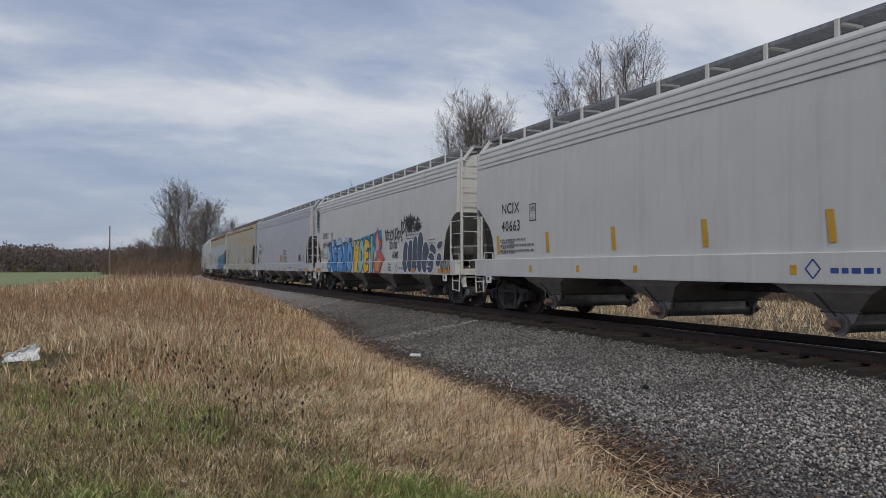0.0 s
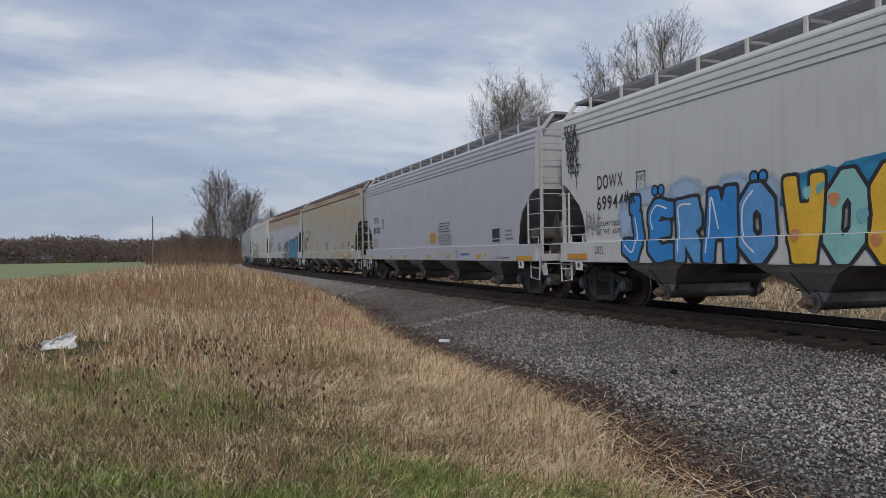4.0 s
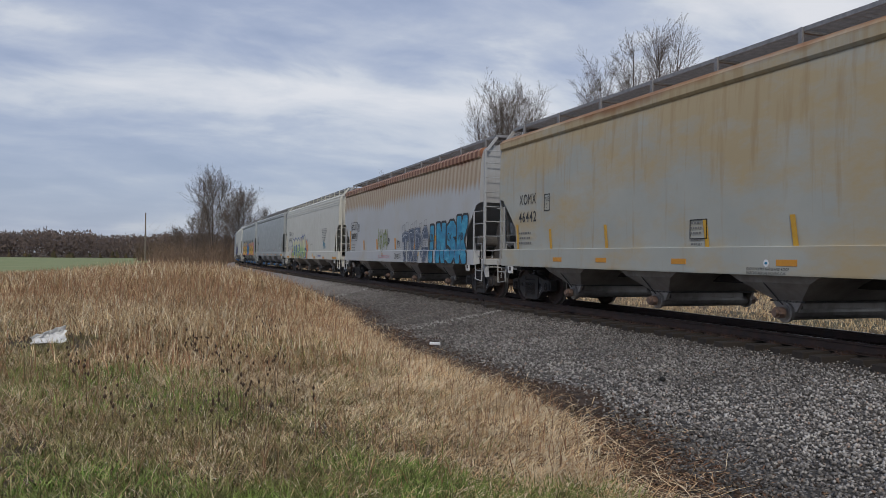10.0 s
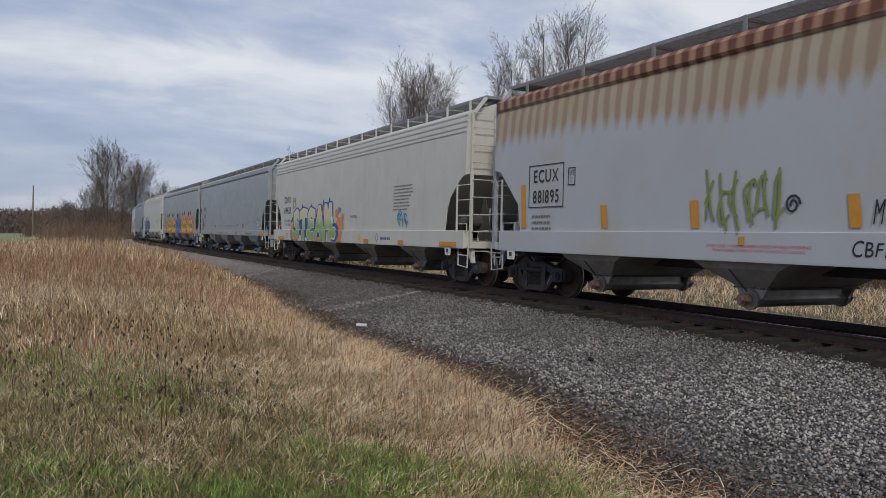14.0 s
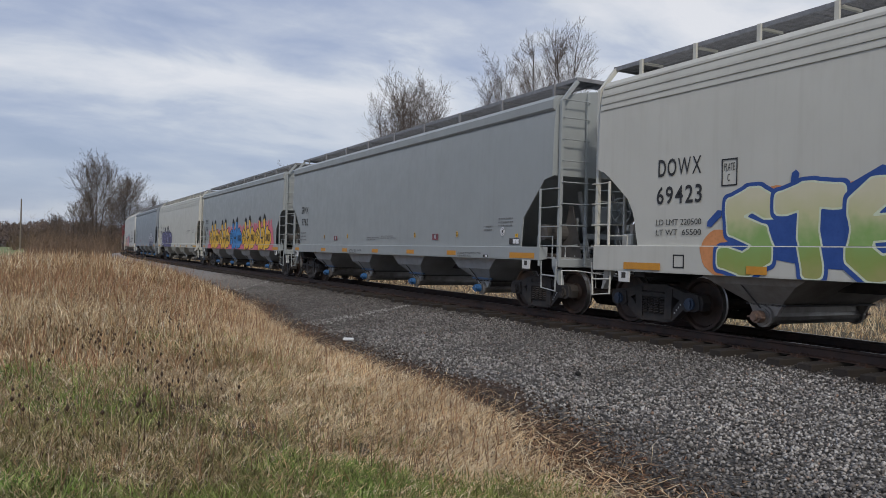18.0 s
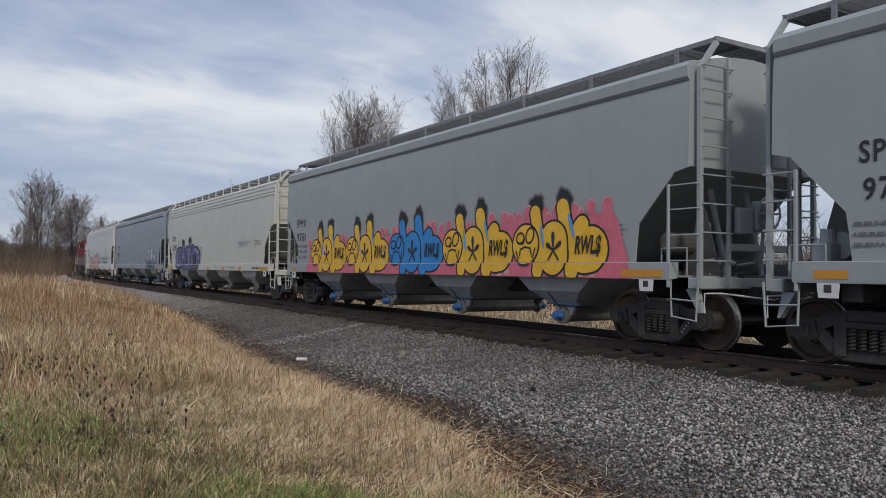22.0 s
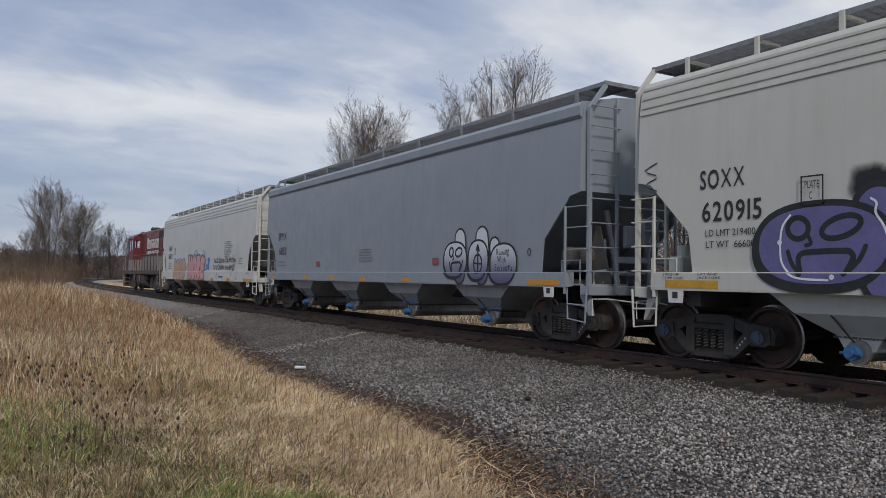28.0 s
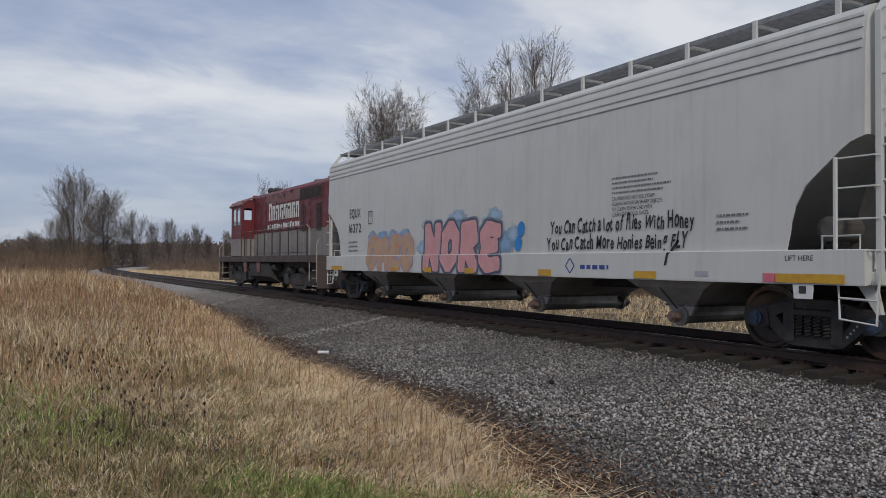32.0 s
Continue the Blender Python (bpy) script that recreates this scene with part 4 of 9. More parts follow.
def hopper_car(length, style, shell_mat, sill_z, label, bearing="cast", valve="redv", under="under", ribbed=None, trim=None):
    """A covered hopper car. style 'round': rounded cut at the ends and a deep side sill; 'sharp': straight cut."""
    P = length / 2
    trim = trim or shell_mat
    ribbed = style == "round" if ribbed is None else ribbed
    car = tagged(new("hopper_car"), label, "railway car", "covered hopper cars of the train")
    s0, s1 = sill_z
    cut = CUT_ROUND if style == "round" else CUT_SHARP
    part("body", shell_mesh(P, [(0.12, cut[0][1])] + cut[1:-1] + [(cut[-1][0], s1 - 0.02)], s1), shell_mat, car).data.materials.append(trim)
    # eave mouldings along the side
    for sx in (-1, 1):
        if ribbed:
            for z, w in ((3.98, 0.014), (4.10, 0.020), (4.25, 0.022), (4.40, 0.020)):
                x = section(z)
                bm = slab(bmesh.new(), [(-P + 0.16, z - w), (P - 0.16, z - w), (P - 0.16, z + w), (-P + 0.16, z + w)], sx * (x - 0.03), sx * (x + 0.020))
                bmesh.ops.recalc_face_normals(bm, faces=bm.faces)
                part("eave_rib", bm, shell_mat, car)
        else:
            bm = bmesh.new()
            pts = [(1.40, 4.27), (1.52, 4.22), (1.56, 4.27), (1.56, 4.44), (1.47, 4.53), (1.30, 4.55)]
            a = [bm.verts.new((sx * x, -P + 0.14, z)) for x, z in pts]
            b = [bm.verts.new((sx * x, P - 0.14, z)) for x, z in pts]
            for i in range(len(pts)):
                bm.faces.new((a[i], b[i], b[(i + 1) % 6], a[(i + 1) % 6]))
            bm.faces.new(a[::-1])
            bm.faces.new(b)
            bmesh.ops.recalc_face_normals(bm, faces=bm.faces)
            part("eave_rail", bm, shell_mat, car)
    # side sills
    inset = 0.10 if style == "round" else 0.45
    for sx in (-1, 1):
        bm = bmesh.new()
        prof = [(1.40, s0 + 0.03), (1.60, s0), (1.603, s0 + 0.03), (1.603, s1 - 0.012), (1.590, s1), (1.40, s1)]
        a = [bm.verts.new((sx * x, -P + inset, z)) for x, z in prof]
        b = [bm.verts.new((sx * x, P - inset, z)) for x, z in prof]
        for i in range(len(prof)):
            bm.faces.new((a[i], b[i], b[(i + 1) % len(prof)], a[(i + 1) % len(prof)]))
        bm.faces.new(a)
        bm.faces.new(b[::-1])
        bmesh.ops.recalc_face_normals(bm, faces=bm.faces)
        part("side_sill", bm, shell_mat, car)
    # frame
    part("centre_sill", box(bmesh.new(), -0.28, 0.28, -P + 0.1, P - 0.1, 0.78, 1.20, 0.02), M("cast"), car)
    for e in (-1, 1):
        bm = box(bmesh.new(), -1.46, 1.46, e * (P - 0.12) - 0.10, e * (P - 0.12) + 0.10, 0.98, 1.16, 0.015)
        part("end_sill", bm, shell_mat, car)
        bm = box(bmesh.new(), -1.42, 1.42, e * (P - 0.62) - 0.42, e * (P - 0.62) + 0.42, 1.16, 1.19)
        part("end_platform", bm, M(under), car)
        bm = bmesh.new()
        box(bm, -1.45, 1.45, e * (P - 1.17) - 0.14, e * (P - 1.17) + 0.14, 0.88, 1.25, 0.02)
        part("body_bolster", bm, M("cast"), car)
        # slanted end brace and upright
        for sx in (-1, 1):
            bm = tube(bmesh.new(), [(sx * 0.45, e * (P - 0.30), 1.19), (sx * 0.45, e * (P - 0.62), 2.62)], 0.05, 6)
            part("end_brace", bm, M(under), car)
        cp = put_mesh("coupler", shared("coupler", coupler_mesh, M("cast")), None, car)
        cp.location, cp.scale = (0, e * P, 0), (1, e, 1)
        truck(car, e * (P - 1.17), bearing)
        for sx in (-1, 1):
            end_ladder(car, P, e, sx, trim)
        end_gear(car, P, e, trim, under)
        # uncoupling lever
        bm = tube(bmesh.new(), [(-1.40, e * (P + 0.06), 0.62), (-1.40, e * (P + 0.06), 0.92), (-1.05, e * (P + 0.08), 0.92), (-0.2, e * (P + 0.42), 0.82), (0.0, e * (P + 0.42), 0.90)], 0.014, 5)
        part("uncoupling_lever", bm, M("white") if style == "sharp" else shell_mat, car)
    # hand brake: on the near end of the cars with straight cuts, on the far end of the others
    e, bx, bz = (-1, 0.06, 2.2) if style == "sharp" else (1, 0.28, 2.35)
    bm = bmesh.new()
    n = 20
    ring = [(bx + 0.27 * math.cos(2 * math.pi * k / n), e * (P + 0.13), bz + 0.27 * math.sin(2 * math.pi * k / n)) for k in range(n + 1)]
    tube(bm, ring, 0.02, 5, False)
    for k in range(6):
        a = math.pi * k / 3
        tube(bm, [(bx, e * (P + 0.13), bz), (bx + 0.26 * math.cos(a), e * (P + 0.13), bz + 0.26 * math.sin(a))], 0.018, 5)
    tube(bm, [(bx, e * (P + 0.06), bz), (bx, e * (P + 0.16), bz)], 0.06, 10)
    part("brake_wheel", bm, trim, car)
    bm = box(bmesh.new(), bx - 0.23, bx + 0.22, e * P - 0.08, e * P + 0.08, bz - 0.30, bz + 0.20, 0.04)
    tube(bm, [(bx, e * P, bz - 0.3), (bx, e * (P - 0.02), 1.2)], 0.03, 6)
    part("brake_gear_box", bm, trim, car)
    bm = box(bmesh.new(), bx - 0.62, bx - 0.26, e * (P - 0.02) - 0.05, e * (P - 0.02) + 0.05, bz - 0.34, bz + 0.08, 0.02)
    part("brake_bracket", bm, trim, car)
    bm = box(bmesh.new(), -0.75, 0.75, e * (P - 0.05) - 0.05, e * (P - 0.05) + 0.05, bz - 0.62, bz - 0.50, 0.015)
    part("brake_shelf", bm, trim, car)
    bm = tube(bmesh.new(), [(-1.0, P - 0.75, 1.62), (-0.2, P - 0.75, 1.62)], 0.19, 14)
    part("air_reservoir", bm, M(under), car)
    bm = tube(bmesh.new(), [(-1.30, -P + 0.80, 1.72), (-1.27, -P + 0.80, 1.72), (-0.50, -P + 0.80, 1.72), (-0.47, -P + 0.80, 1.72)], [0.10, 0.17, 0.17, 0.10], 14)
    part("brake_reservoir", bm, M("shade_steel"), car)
    part("underside", box(bmesh.new(), -1.42, 1.42, -P + 2.6, P - 2.6, s0 + 0.12, s0 + 0.15), M(under), car)
    # hoppers
    pitch = (length - 7.1) / 3
    for k in range(4):
        y = (k - 1.5) * pitch
        b = put_mesh("hopper_bay", shared("hopper_bay/%s%.2f" % (under, pitch), lambda: bay_mesh(1.30, s0 + 0.16), M(under)), None, car)
        b.location = (0, y, 0)
        put_mesh("gate_flange", shared("gate_flange", lambda: box(bmesh.new(), -1.08, 1.08, -0.36, 0.36, 0.545, 0.575), M("cast")), None, b)
        if valve == "blue":
            put_mesh("gate_ledge", shared("gate_ledge", lambda: box(bmesh.new(), -1.15, -1.075, -0.46, 0.46, 0.585, 0.635, 0.01), M("blueledge")), None, b, "blue-painted gate ledge")
        put_mesh("gate_lever", shared("gate_lever", lambda: tube(bmesh.new(), [(-1.10, 0.02, 0.46), (-1.36, 0.22, 0.86)], 0.013, 5), M("cast")), None, b)
        for sx in (-1, 1):
            q = put_mesh("bay_plate", shared("bay_plate/" + under, bay_plate_mesh, M(under)), None, b)
            q.location = (sx * 1.05, 0, 0)
        put_mesh("outlet_pipe", shared("outlet_pipe/" + under, outlet_mesh, M("pipe")), None, b)
        for sx in (-1, 1):
            paint_key = "blue" if valve == "pipe" and k == 3 else valve
            v = put_mesh("valve", shared("valve/" + paint_key, valve_mesh, M(paint_key)), None, b)
            v.location, v.scale = (sx * 1.20, 0, 0), (-sx, 1, 1)
    walkway(car, P, shell_mat if ribbed else M("grate"), 14 if ribbed else 9, 4.88 if ribbed else 4.91)
    # roof hatches
    for k in range(5):
        y = (k - 2) * (length - 5) / 4
        bm = box(bmesh.new(), -0.30, 0.30, y - 1.2, y + 1.2, 4.66, 4.82, 0.03)
        part("roof_hatch", bm, shell_mat, car)
    # lift and jack plates
    for e in (-1, 1):
        bm = slab(bmesh.new(), [(e * (P - 0.95) + a, b) for a, b in ((-0.16, s0 + 0.08), (0.16, s0 + 0.08), (0.13, s0 - 0.19), (-0.13, s0 - 0.19))], -1.60, -1.575)
        part("jacking_plate", bm, M("white"), car)
        bm = box(bmesh.new(), -1.606, -1.60, e * (P - 0.95) - 0.05, e * (P - 0.95) + 0.05, s0 - 0.12, s0 - 0.02)
        part("jacking_hole", bm, M("cast"), car)
    TRAIN.append((car, length, P - 1.17))
    return car, P


MAT["sfaint_white"] = plain("faded_white_stencil", (0.45, 0.45, 0.44), (0.30, 0.30, 0.29), 8, 0.6, 0, 0.02)


def build_train():
    grey_white = paint("weathered_white_paint", (0.60, 0.60, 0.575), (0.30, 0.28, 0.24), 0.28)
    MAT["cream"] = paint("cream_white_paint", (0.58, 0.575, 0.52), (0.30, 0.27, 0.21), 0.22)
    MAT["lilac"] = paint("pale_lilac_grey_paint", (0.46, 0.46, 0.485), (0.25, 0.23, 0.22), 0.22)
    MAT["grey"] = paint("plain_grey_paint", (0.335, 0.362, 0.366), (0.17, 0.16, 0.15), 0.15)
    MAT["bluegrey"] = paint("blue_grey_paint", (0.275, 0.31, 0.35), (0.15, 0.14, 0.15), 0.2)
    MAT["tan"] = yellowed_paint("yellowed_grey_paint")
    MAT["tantrim"] = paint("yellowed_grey_trim_paint", (0.34, 0.345, 0.335), (0.24, 0.18, 0.12), 0.3)
    MAT["rusttrim"] = paint("worn_grey_trim_paint", (0.40, 0.42, 0.44), (0.22, 0.13, 0.08), 0.35)
    MAT["rust"] = rusty_paint("grey_paint_with_rust_runs", (0.46, 0.48, 0.50), 4.60, 1.75, 1.0)
    R, S = (0.98, 1.44), (1.12, 1.40)
    hopper_car(19.20, "round", grey_white, R, "white covered hopper car with rounded end cut and orange marks", valve="redv")
    hopper_car(18.42, "round", grey_white, R, "white covered hopper car covered in coloured graffiti", bearing="greycap")
    hopper_car(18.17, "round", MAT["lilac"], R, "pale lilac-grey covered hopper car, clean sides", bearing="greycap")
    hopper_car(17.20, "sharp", MAT["tan"], R, "yellowed grey covered hopper car with rust along the roof", trim=MAT["tantrim"])
    hopper_car(18.16, "sharp", MAT["rust"], R, "grey covered hopper car with heavy rust runs and blue graffiti", trim=MAT["rusttrim"])
    hopper_car(18.44, "round", MAT["cream"], R, "off-white covered hopper car with green lettered graffiti", bearing="bluecap")
    hopper_car(18.18, "sharp", MAT["grey"], S, "plain mid-grey covered hopper car, nearly clean", valve="blue", under="undergrey")
    hopper_car(17.99, "sharp", MAT["grey"], S, "mid-grey covered hopper car with yellow and blue graffiti figures", valve="blue", under="undergrey")
    hopper_car(18.42, "sharp", MAT["cream"], S, "cream-white covered hopper car with purple graffiti", ribbed=True, bearing="bluecap", valve="pipe", under="cream")
    hopper_car(18.14, "sharp", MAT["bluegrey"], S, "blue-grey covered hopper car with a small white graffiti", valve="blue", under="undergrey")
    hopper_car(18.70, "round", grey_white, R, "white covered hopper car with orange graffiti and a written verse", bearing="bluecap")


build_train()


def locomotive():
    """A road-switcher: long hood towards the cars, cab, low short hood."""
    loco = tagged(new("diesel_locomotive"), "faded red and grey hood diesel locomotive at the train's end", "locomotive")
    H = 7.25

    def add(name, bm, mat, parent=None, label=""):
        bmesh.ops.recalc_face_normals(bm, faces=bm.faces)
        return part(name, bm, M(mat), parent or loco, label)
    add("frame", box(bmesh.new(), -1.46, 1.46, -H + 0.05, H - 0.05, 1.22, 1.50, 0.02), "locoframe")
    for sx in (-1, 1):
        add("sill_stripe", box(bmesh.new(), sx * 1.475 - 0.008, sx * 1.475 + 0.008, -H + 0.1, H - 0.1, 1.24, 1.48), "locoframe")
    # long hood, grey below and red above, with a bevelled roof
    def hood(y0, y1, z0, z1, w, chamfer):
        bm = bmesh.new()
        prof = [(-w, z0), (-w, z1 - chamfer), (-w + chamfer * 1.1, z1), (w - chamfer * 1.1, z1), (w, z1 - chamfer), (w, z0)]
        a = [bm.verts.new((x, y0, z)) for x, z in prof]
        b = [bm.verts.new((x, y1, z)) for x, z in prof]
        for i in range(6):
            bm.faces.new((a[i], b[i], b[(i + 1) % 6], a[(i + 1) % 6]))
        bm.faces.new(a[::-1])
        bm.faces.new(b)
        return bm
    add("lower_hood", box(bmesh.new(), -0.905, 0.905, -6.92, 2.8, 1.50, 2.52), "locogrey")
    add("long_hood", hood(-6.94, 2.8, 2.52, 4.32, 0.92, 0.16), "locored")
    for y0, y1 in ((-3.75, -2.2), (-2.15, -0.75), (-0.7, 0.75)):
        add("hood_panel", box(bmesh.new(), -0.935, -0.92, y0, y1, 3.72, 4.12), "locopink", None, "bleached upper hood panel")
    # hood doors with latches
    for k in range(9):
        y = 1.9 - 0.82 * k
        add("hood_door", box(bmesh.new(), -0.938, -0.918, y - 0.38, y + 0.38, 2.56, 3.66, 0.008), "locored")
        d = add("lower_door", box(bmesh.new(), -0.93, -0.90, y - 0.38, y + 0.38, 1.62, 2.48, 0.008), "locogrey")
        for z in (2.75, 3.45):
            part("latch", box(bmesh.new(), -0.965, -0.936, y - 0.30, y - 0.22, z - 0.05, z + 0.05), M("cast"), loco)
    # radiator openings and louvred doors
    part("radiator_frame", box(bmesh.new(), -0.945, -0.92, -6.35, -3.85, 3.60, 4.14), M("locored"), loco)
    for k in range(3):
        y = -4.27 - 0.82 * k
        g = part("radiator_grille", box(bmesh.new(), -0.955, -0.944, y - 0.36, y + 0.36, 3.66, 4.08), M("cast"), loco)
        for j in range(7):
            part("slat", box(bmesh.new(), -0.968, -0.954, y - 0.36, y + 0.36, 3.68 + 0.058 * j, 3.70 + 0.058 * j), M("cast"), g)
    for y in (-4.25, -5.95):
        for j in range(12):
            part("louvre", box(bmesh.new(), -0.955, -0.937, y - 0.28, y + 0.28, 2.45 + 0.085 * j, 2.49 + 0.085 * j), M("cast"), loco)
    # white letters on the hood are kept as plain bars
    rnd = random.Random(3)
    for k in range(8):
        y = 0.30 - 0.52 * k
        h = 0.62 if k else 0.75
        bm = bmesh.new()
        slab(bm, [(y - 0.40, 3.02), (y - 0.28, 3.02), (y - 0.28, 3.02 + h - 0.14), (y - 0.14, 3.02 + h - 0.14), (y - 0.14, 3.02), (y - 0.02, 3.02), (y - 0.02, 3.02 + h), (y - 0.40, 3.02 + h)], -0.952, -0.941)
        bmesh.ops.recalc_face_normals(bm, faces=bm.faces)
        part("lettering_bar", bm, M("white"), loco, "white painted bar on the hood")
    for k in range(14):
        y = 0.45 - 0.31 * k
        part("lettering_bar", box(bmesh.new(), -0.952, -0.941, y - 0.20, y, 2.62, 2.62 + rnd.uniform(0.20, 0.26)), M("white"), loco, "small white painted bar")
    # dark latches and rust spots strewn over the hood
    for k in range(34):
        y, z = 2.4 - rnd.random() * 6.0, rnd.uniform(2.6, 4.15)
        part("hood_latch", box(bmesh.new(), -0.953, -0.936, y - 0.035, y + 0.035, z - 0.06, z + 0.06), M("cast"), loco)
    # cab with a curved roof, pierced windows
    w = 1.47
    y0, y1, z0, z1 = 2.80, 4.62, 1.50, 3.92
    for sx in (-1, 1):
        bm = bmesh.new()
        for a, b, c, d in ((y0, y1, z0, 2.95), (y0, y1, 3.72, z1), (y0, y0 + 0.22, 2.95, 3.72), (y1 - 0.22, y1, 2.95, 3.72), (y0 + 0.86, y0 + 0.96, 2.95, 3.72)):
            box(bm, sx * w - 0.03, sx * w + 0.03, a, b, c, d)
        add("cab_side", bm, "locored")
        add("cab_skirt", box(bmesh.new(), sx * (w + 0.012) - 0.03, sx * (w + 0.012) + 0.03, y0 + 0.02, y1 - 0.02, z0, 2.30), "locogrey")
        for a, b in ((y0 + 0.22, y0 + 0.86), (y0 + 0.96, y1 - 0.22)):
            part("cab_window", box(bmesh.new(), sx * w - 0.008, sx * w + 0.008, a, b, 2.95, 3.72), M("glass"), loco)
    for y in (y0, y1):
        bm = bmesh.new()
        for sx in (-1, 1):
            a, b = sorted((sx * 0.92, sx * w))
            box(bm, a, b, y - 0.03, y + 0.03, z0, 3.18)
            box(bm, a, b, y - 0.03, y + 0.03, 3.72, 4.05)
            box(bm, a, a + 0.10, y - 0.03, y + 0.03, 3.18, 3.72)
            box(bm, b - 0.10, b, y - 0.03, y + 0.03, 3.18, 3.72)
        box(bm, -0.92, 0.92, y - 0.03, y + 0.03, z0, 2.9)
        box(bm, -0.92, 0.92, y - 0.03, y + 0.03, 3.75, 4.25)
        if y == y0:
            box(bm, -0.92, 0.92, y - 0.03, y + 0.03, 2.9, 3.75)
        add("cab_wall", bm, "locored")
        add("cab_skirt", box(bmesh.new(), -w, w, y - 0.036, y + 0.036, z0, 2.30), "locogrey")
    bm = bmesh.new()
    arcs = [(-1.56, 3.86), (-1.50, 3.96), (-1.20, 4.16), (-0.7, 4.34), (0, 4.42), (0.7, 4.34), (1.20, 4.16), (1.50, 3.96), (1.56, 3.86)]
    prof = arcs + [(x * 0.97, z - 0.06) for x, z in arcs[::-1]]
    a = [bm.verts.new((x, 2.72, z)) for x, z in prof]
    b = [bm.verts.new((x, 4.85, z)) for x, z in prof]
    n = len(prof)
    for i in range(n):
        bm.faces.new((a[i], b[i], b[(i + 1) % n], a[(i + 1) % n]))
    for q in range(len(arcs) - 1):
        bm.faces.new((a[q], a[q + 1], a[n - 2 - q], a[n - 1 - q]))
        bm.faces.new((b[q + 1], b[q], b[n - 1 - q], b[n - 2 - q]))
    add("cab_roof", bm, "locopink")
    add("cab_gable", box(bmesh.new(), -0.95, 0.95, 2.83, 2.89, 3.7, 4.33), "locored")
    add("cab_floor", box(bmesh.new(), -1.4, 1.4, 2.85, 4.6, 1.9, 1.98), "cast")
    add("short_hood", hood(4.65, 6.35, 1.50, 2.62, 0.92, 0.12), "locogrey")
    # roof fittings: horns, exhaust stacks, fans
    for dx, dy in ((-0.10, 0.0), (0.10, 0.10), (0.0, -0.15)):
        add("air_horn", tube(bmesh.new(), [(dx * 2, 1.6 + dy, 4.55), (dx * 2, 2.1 + dy, 4.55), (dx * 2, 2.45 + dy, 4.55)], [0.05, 0.08, 0.17], 10), "cast")
    add("horn_bracket", box(bmesh.new(), -0.3, 0.3, 1.70, 2.0, 4.30, 4.56), "cast")
    for y in (0.4, -1.6):
        add("exhaust_stack", box(bmesh.new(), -0.22, 0.22, y - 0.3, y + 0.3, 4.30, 4.46, 0.02), "cast")
    for y in (-4.4, -5.9):
        add("roof_fan", tube(bmesh.new(), [(0, y, 4.30), (0, y, 4.44)], 0.55, 18), "locogrey")
    add("antenna", tube(bmesh.new(), [(0.3, 3.4, 4.38), (0.3, 3.4, 4.62)], 0.03, 6), "cast")
    # fuel tank, air reservoirs, steps, pilot
    bm = bmesh.new()
    prof = [(-1.35, 0.62), (-1.40, 1.18), (1.40, 1.18), (1.35, 0.62), (0.95, 0.38), (-0.95, 0.38)]
    a = [bm.verts.new((x, -1.35, z)) for x, z in prof]
    b = [bm.verts.new((x, 1.75, z)) for x, z in prof]
    for i in range(6):
        bm.faces.new((a[i], b[i], b[(i + 1) % 6], a[(i + 1) % 6]))
    bm.faces.new(a[::-1])
    bm.faces.new(b)
    add("fuel_tank", bm, "cast")
    for sx in (-1, 1):
        add("air_reservoir", tube(bmesh.new(), [(sx * 1.2, -2.0, 1.02), (sx * 1.2, 2.3, 1.02)], 0.15, 12), "cast")
        for y in (2.35, 0.2):
            bm = slab(bmesh.new(), [(y - 0.28, 1.24), (y + 0.28, 1.24), (y + 0.16, 0.78), (y - 0.16, 0.78)], sx * 1.42 - 0.02, sx * 1.42 + 0.02)
            add("tank_bracket", bm, "locopink")
        for e in (-1, 1):
            for k in range(4):
                add("step", box(bmesh.new(), sx * 1.18 - 0.22, sx * 1.18 + 0.22, e * 6.85 - 0.28, e * 6.85 + 0.28, 0.36 + 0.28 * k, 0.40 + 0.28 * k), "locogrey")
            add("step_side", box(bmesh.new(), sx * 0.98 - 0.015, sx * 0.98 + 0.015, e * 6.85 - 0.36, e * 6.85 + 0.36, 0.34, 1.24), "locogrey")
            add("step_rail", tube(bmesh.new(), [(sx * 1.46, e * 6.45, 0.55), (sx * 1.46, e * 6.45, 2.45), (sx * 1.46, e * 6.2, 2.58)], 0.022, 6), "slightrail")
            add("step_rail", tube(bmesh.new(), [(sx * 1.46, e * 7.20, 0.55), (sx * 1.46, e * 7.20, 1.9), (sx * 1.05, e * 7.20, 2.55), (sx * 0.5, e * 7.20, 2.55)], 0.022, 6), "slightrail")
        # side handrail
        add("handrail", tube(bmesh.new(), [(sx * 1.45, 2.7, 2.58), (sx * 1.45, -6.2, 2.58)], 0.02, 6), "locopink")
        for k in range(9):
            y = 2.4 - 1.07 * k
            add("rail_post", box(bmesh.new(), sx * 1.45 - 0.02, sx * 1.45 + 0.02, y - 0.025, y + 0.025, 1.48, 2.58), "cast")
    for e in (-1, 1):
        add("pilot", box(bmesh.new(), -1.45, 1.45, e * 7.22 - 0.05, e * 7.22 + 0.05, 0.30, 1.24, 0.02), "locoframe")
        cp = put_mesh("coupler", shared("coupler", coupler_mesh, M("cast")), None, loco)
        cp.location, cp.scale = (0, e * 7.25, 0), (1, e, 1)
        add("end_rail", tube(bmesh.new(), [(-1.0, e * 7.20, 2.5), (1.0, e * 7.20, 2.5)], 0.02, 6), "slightrail")
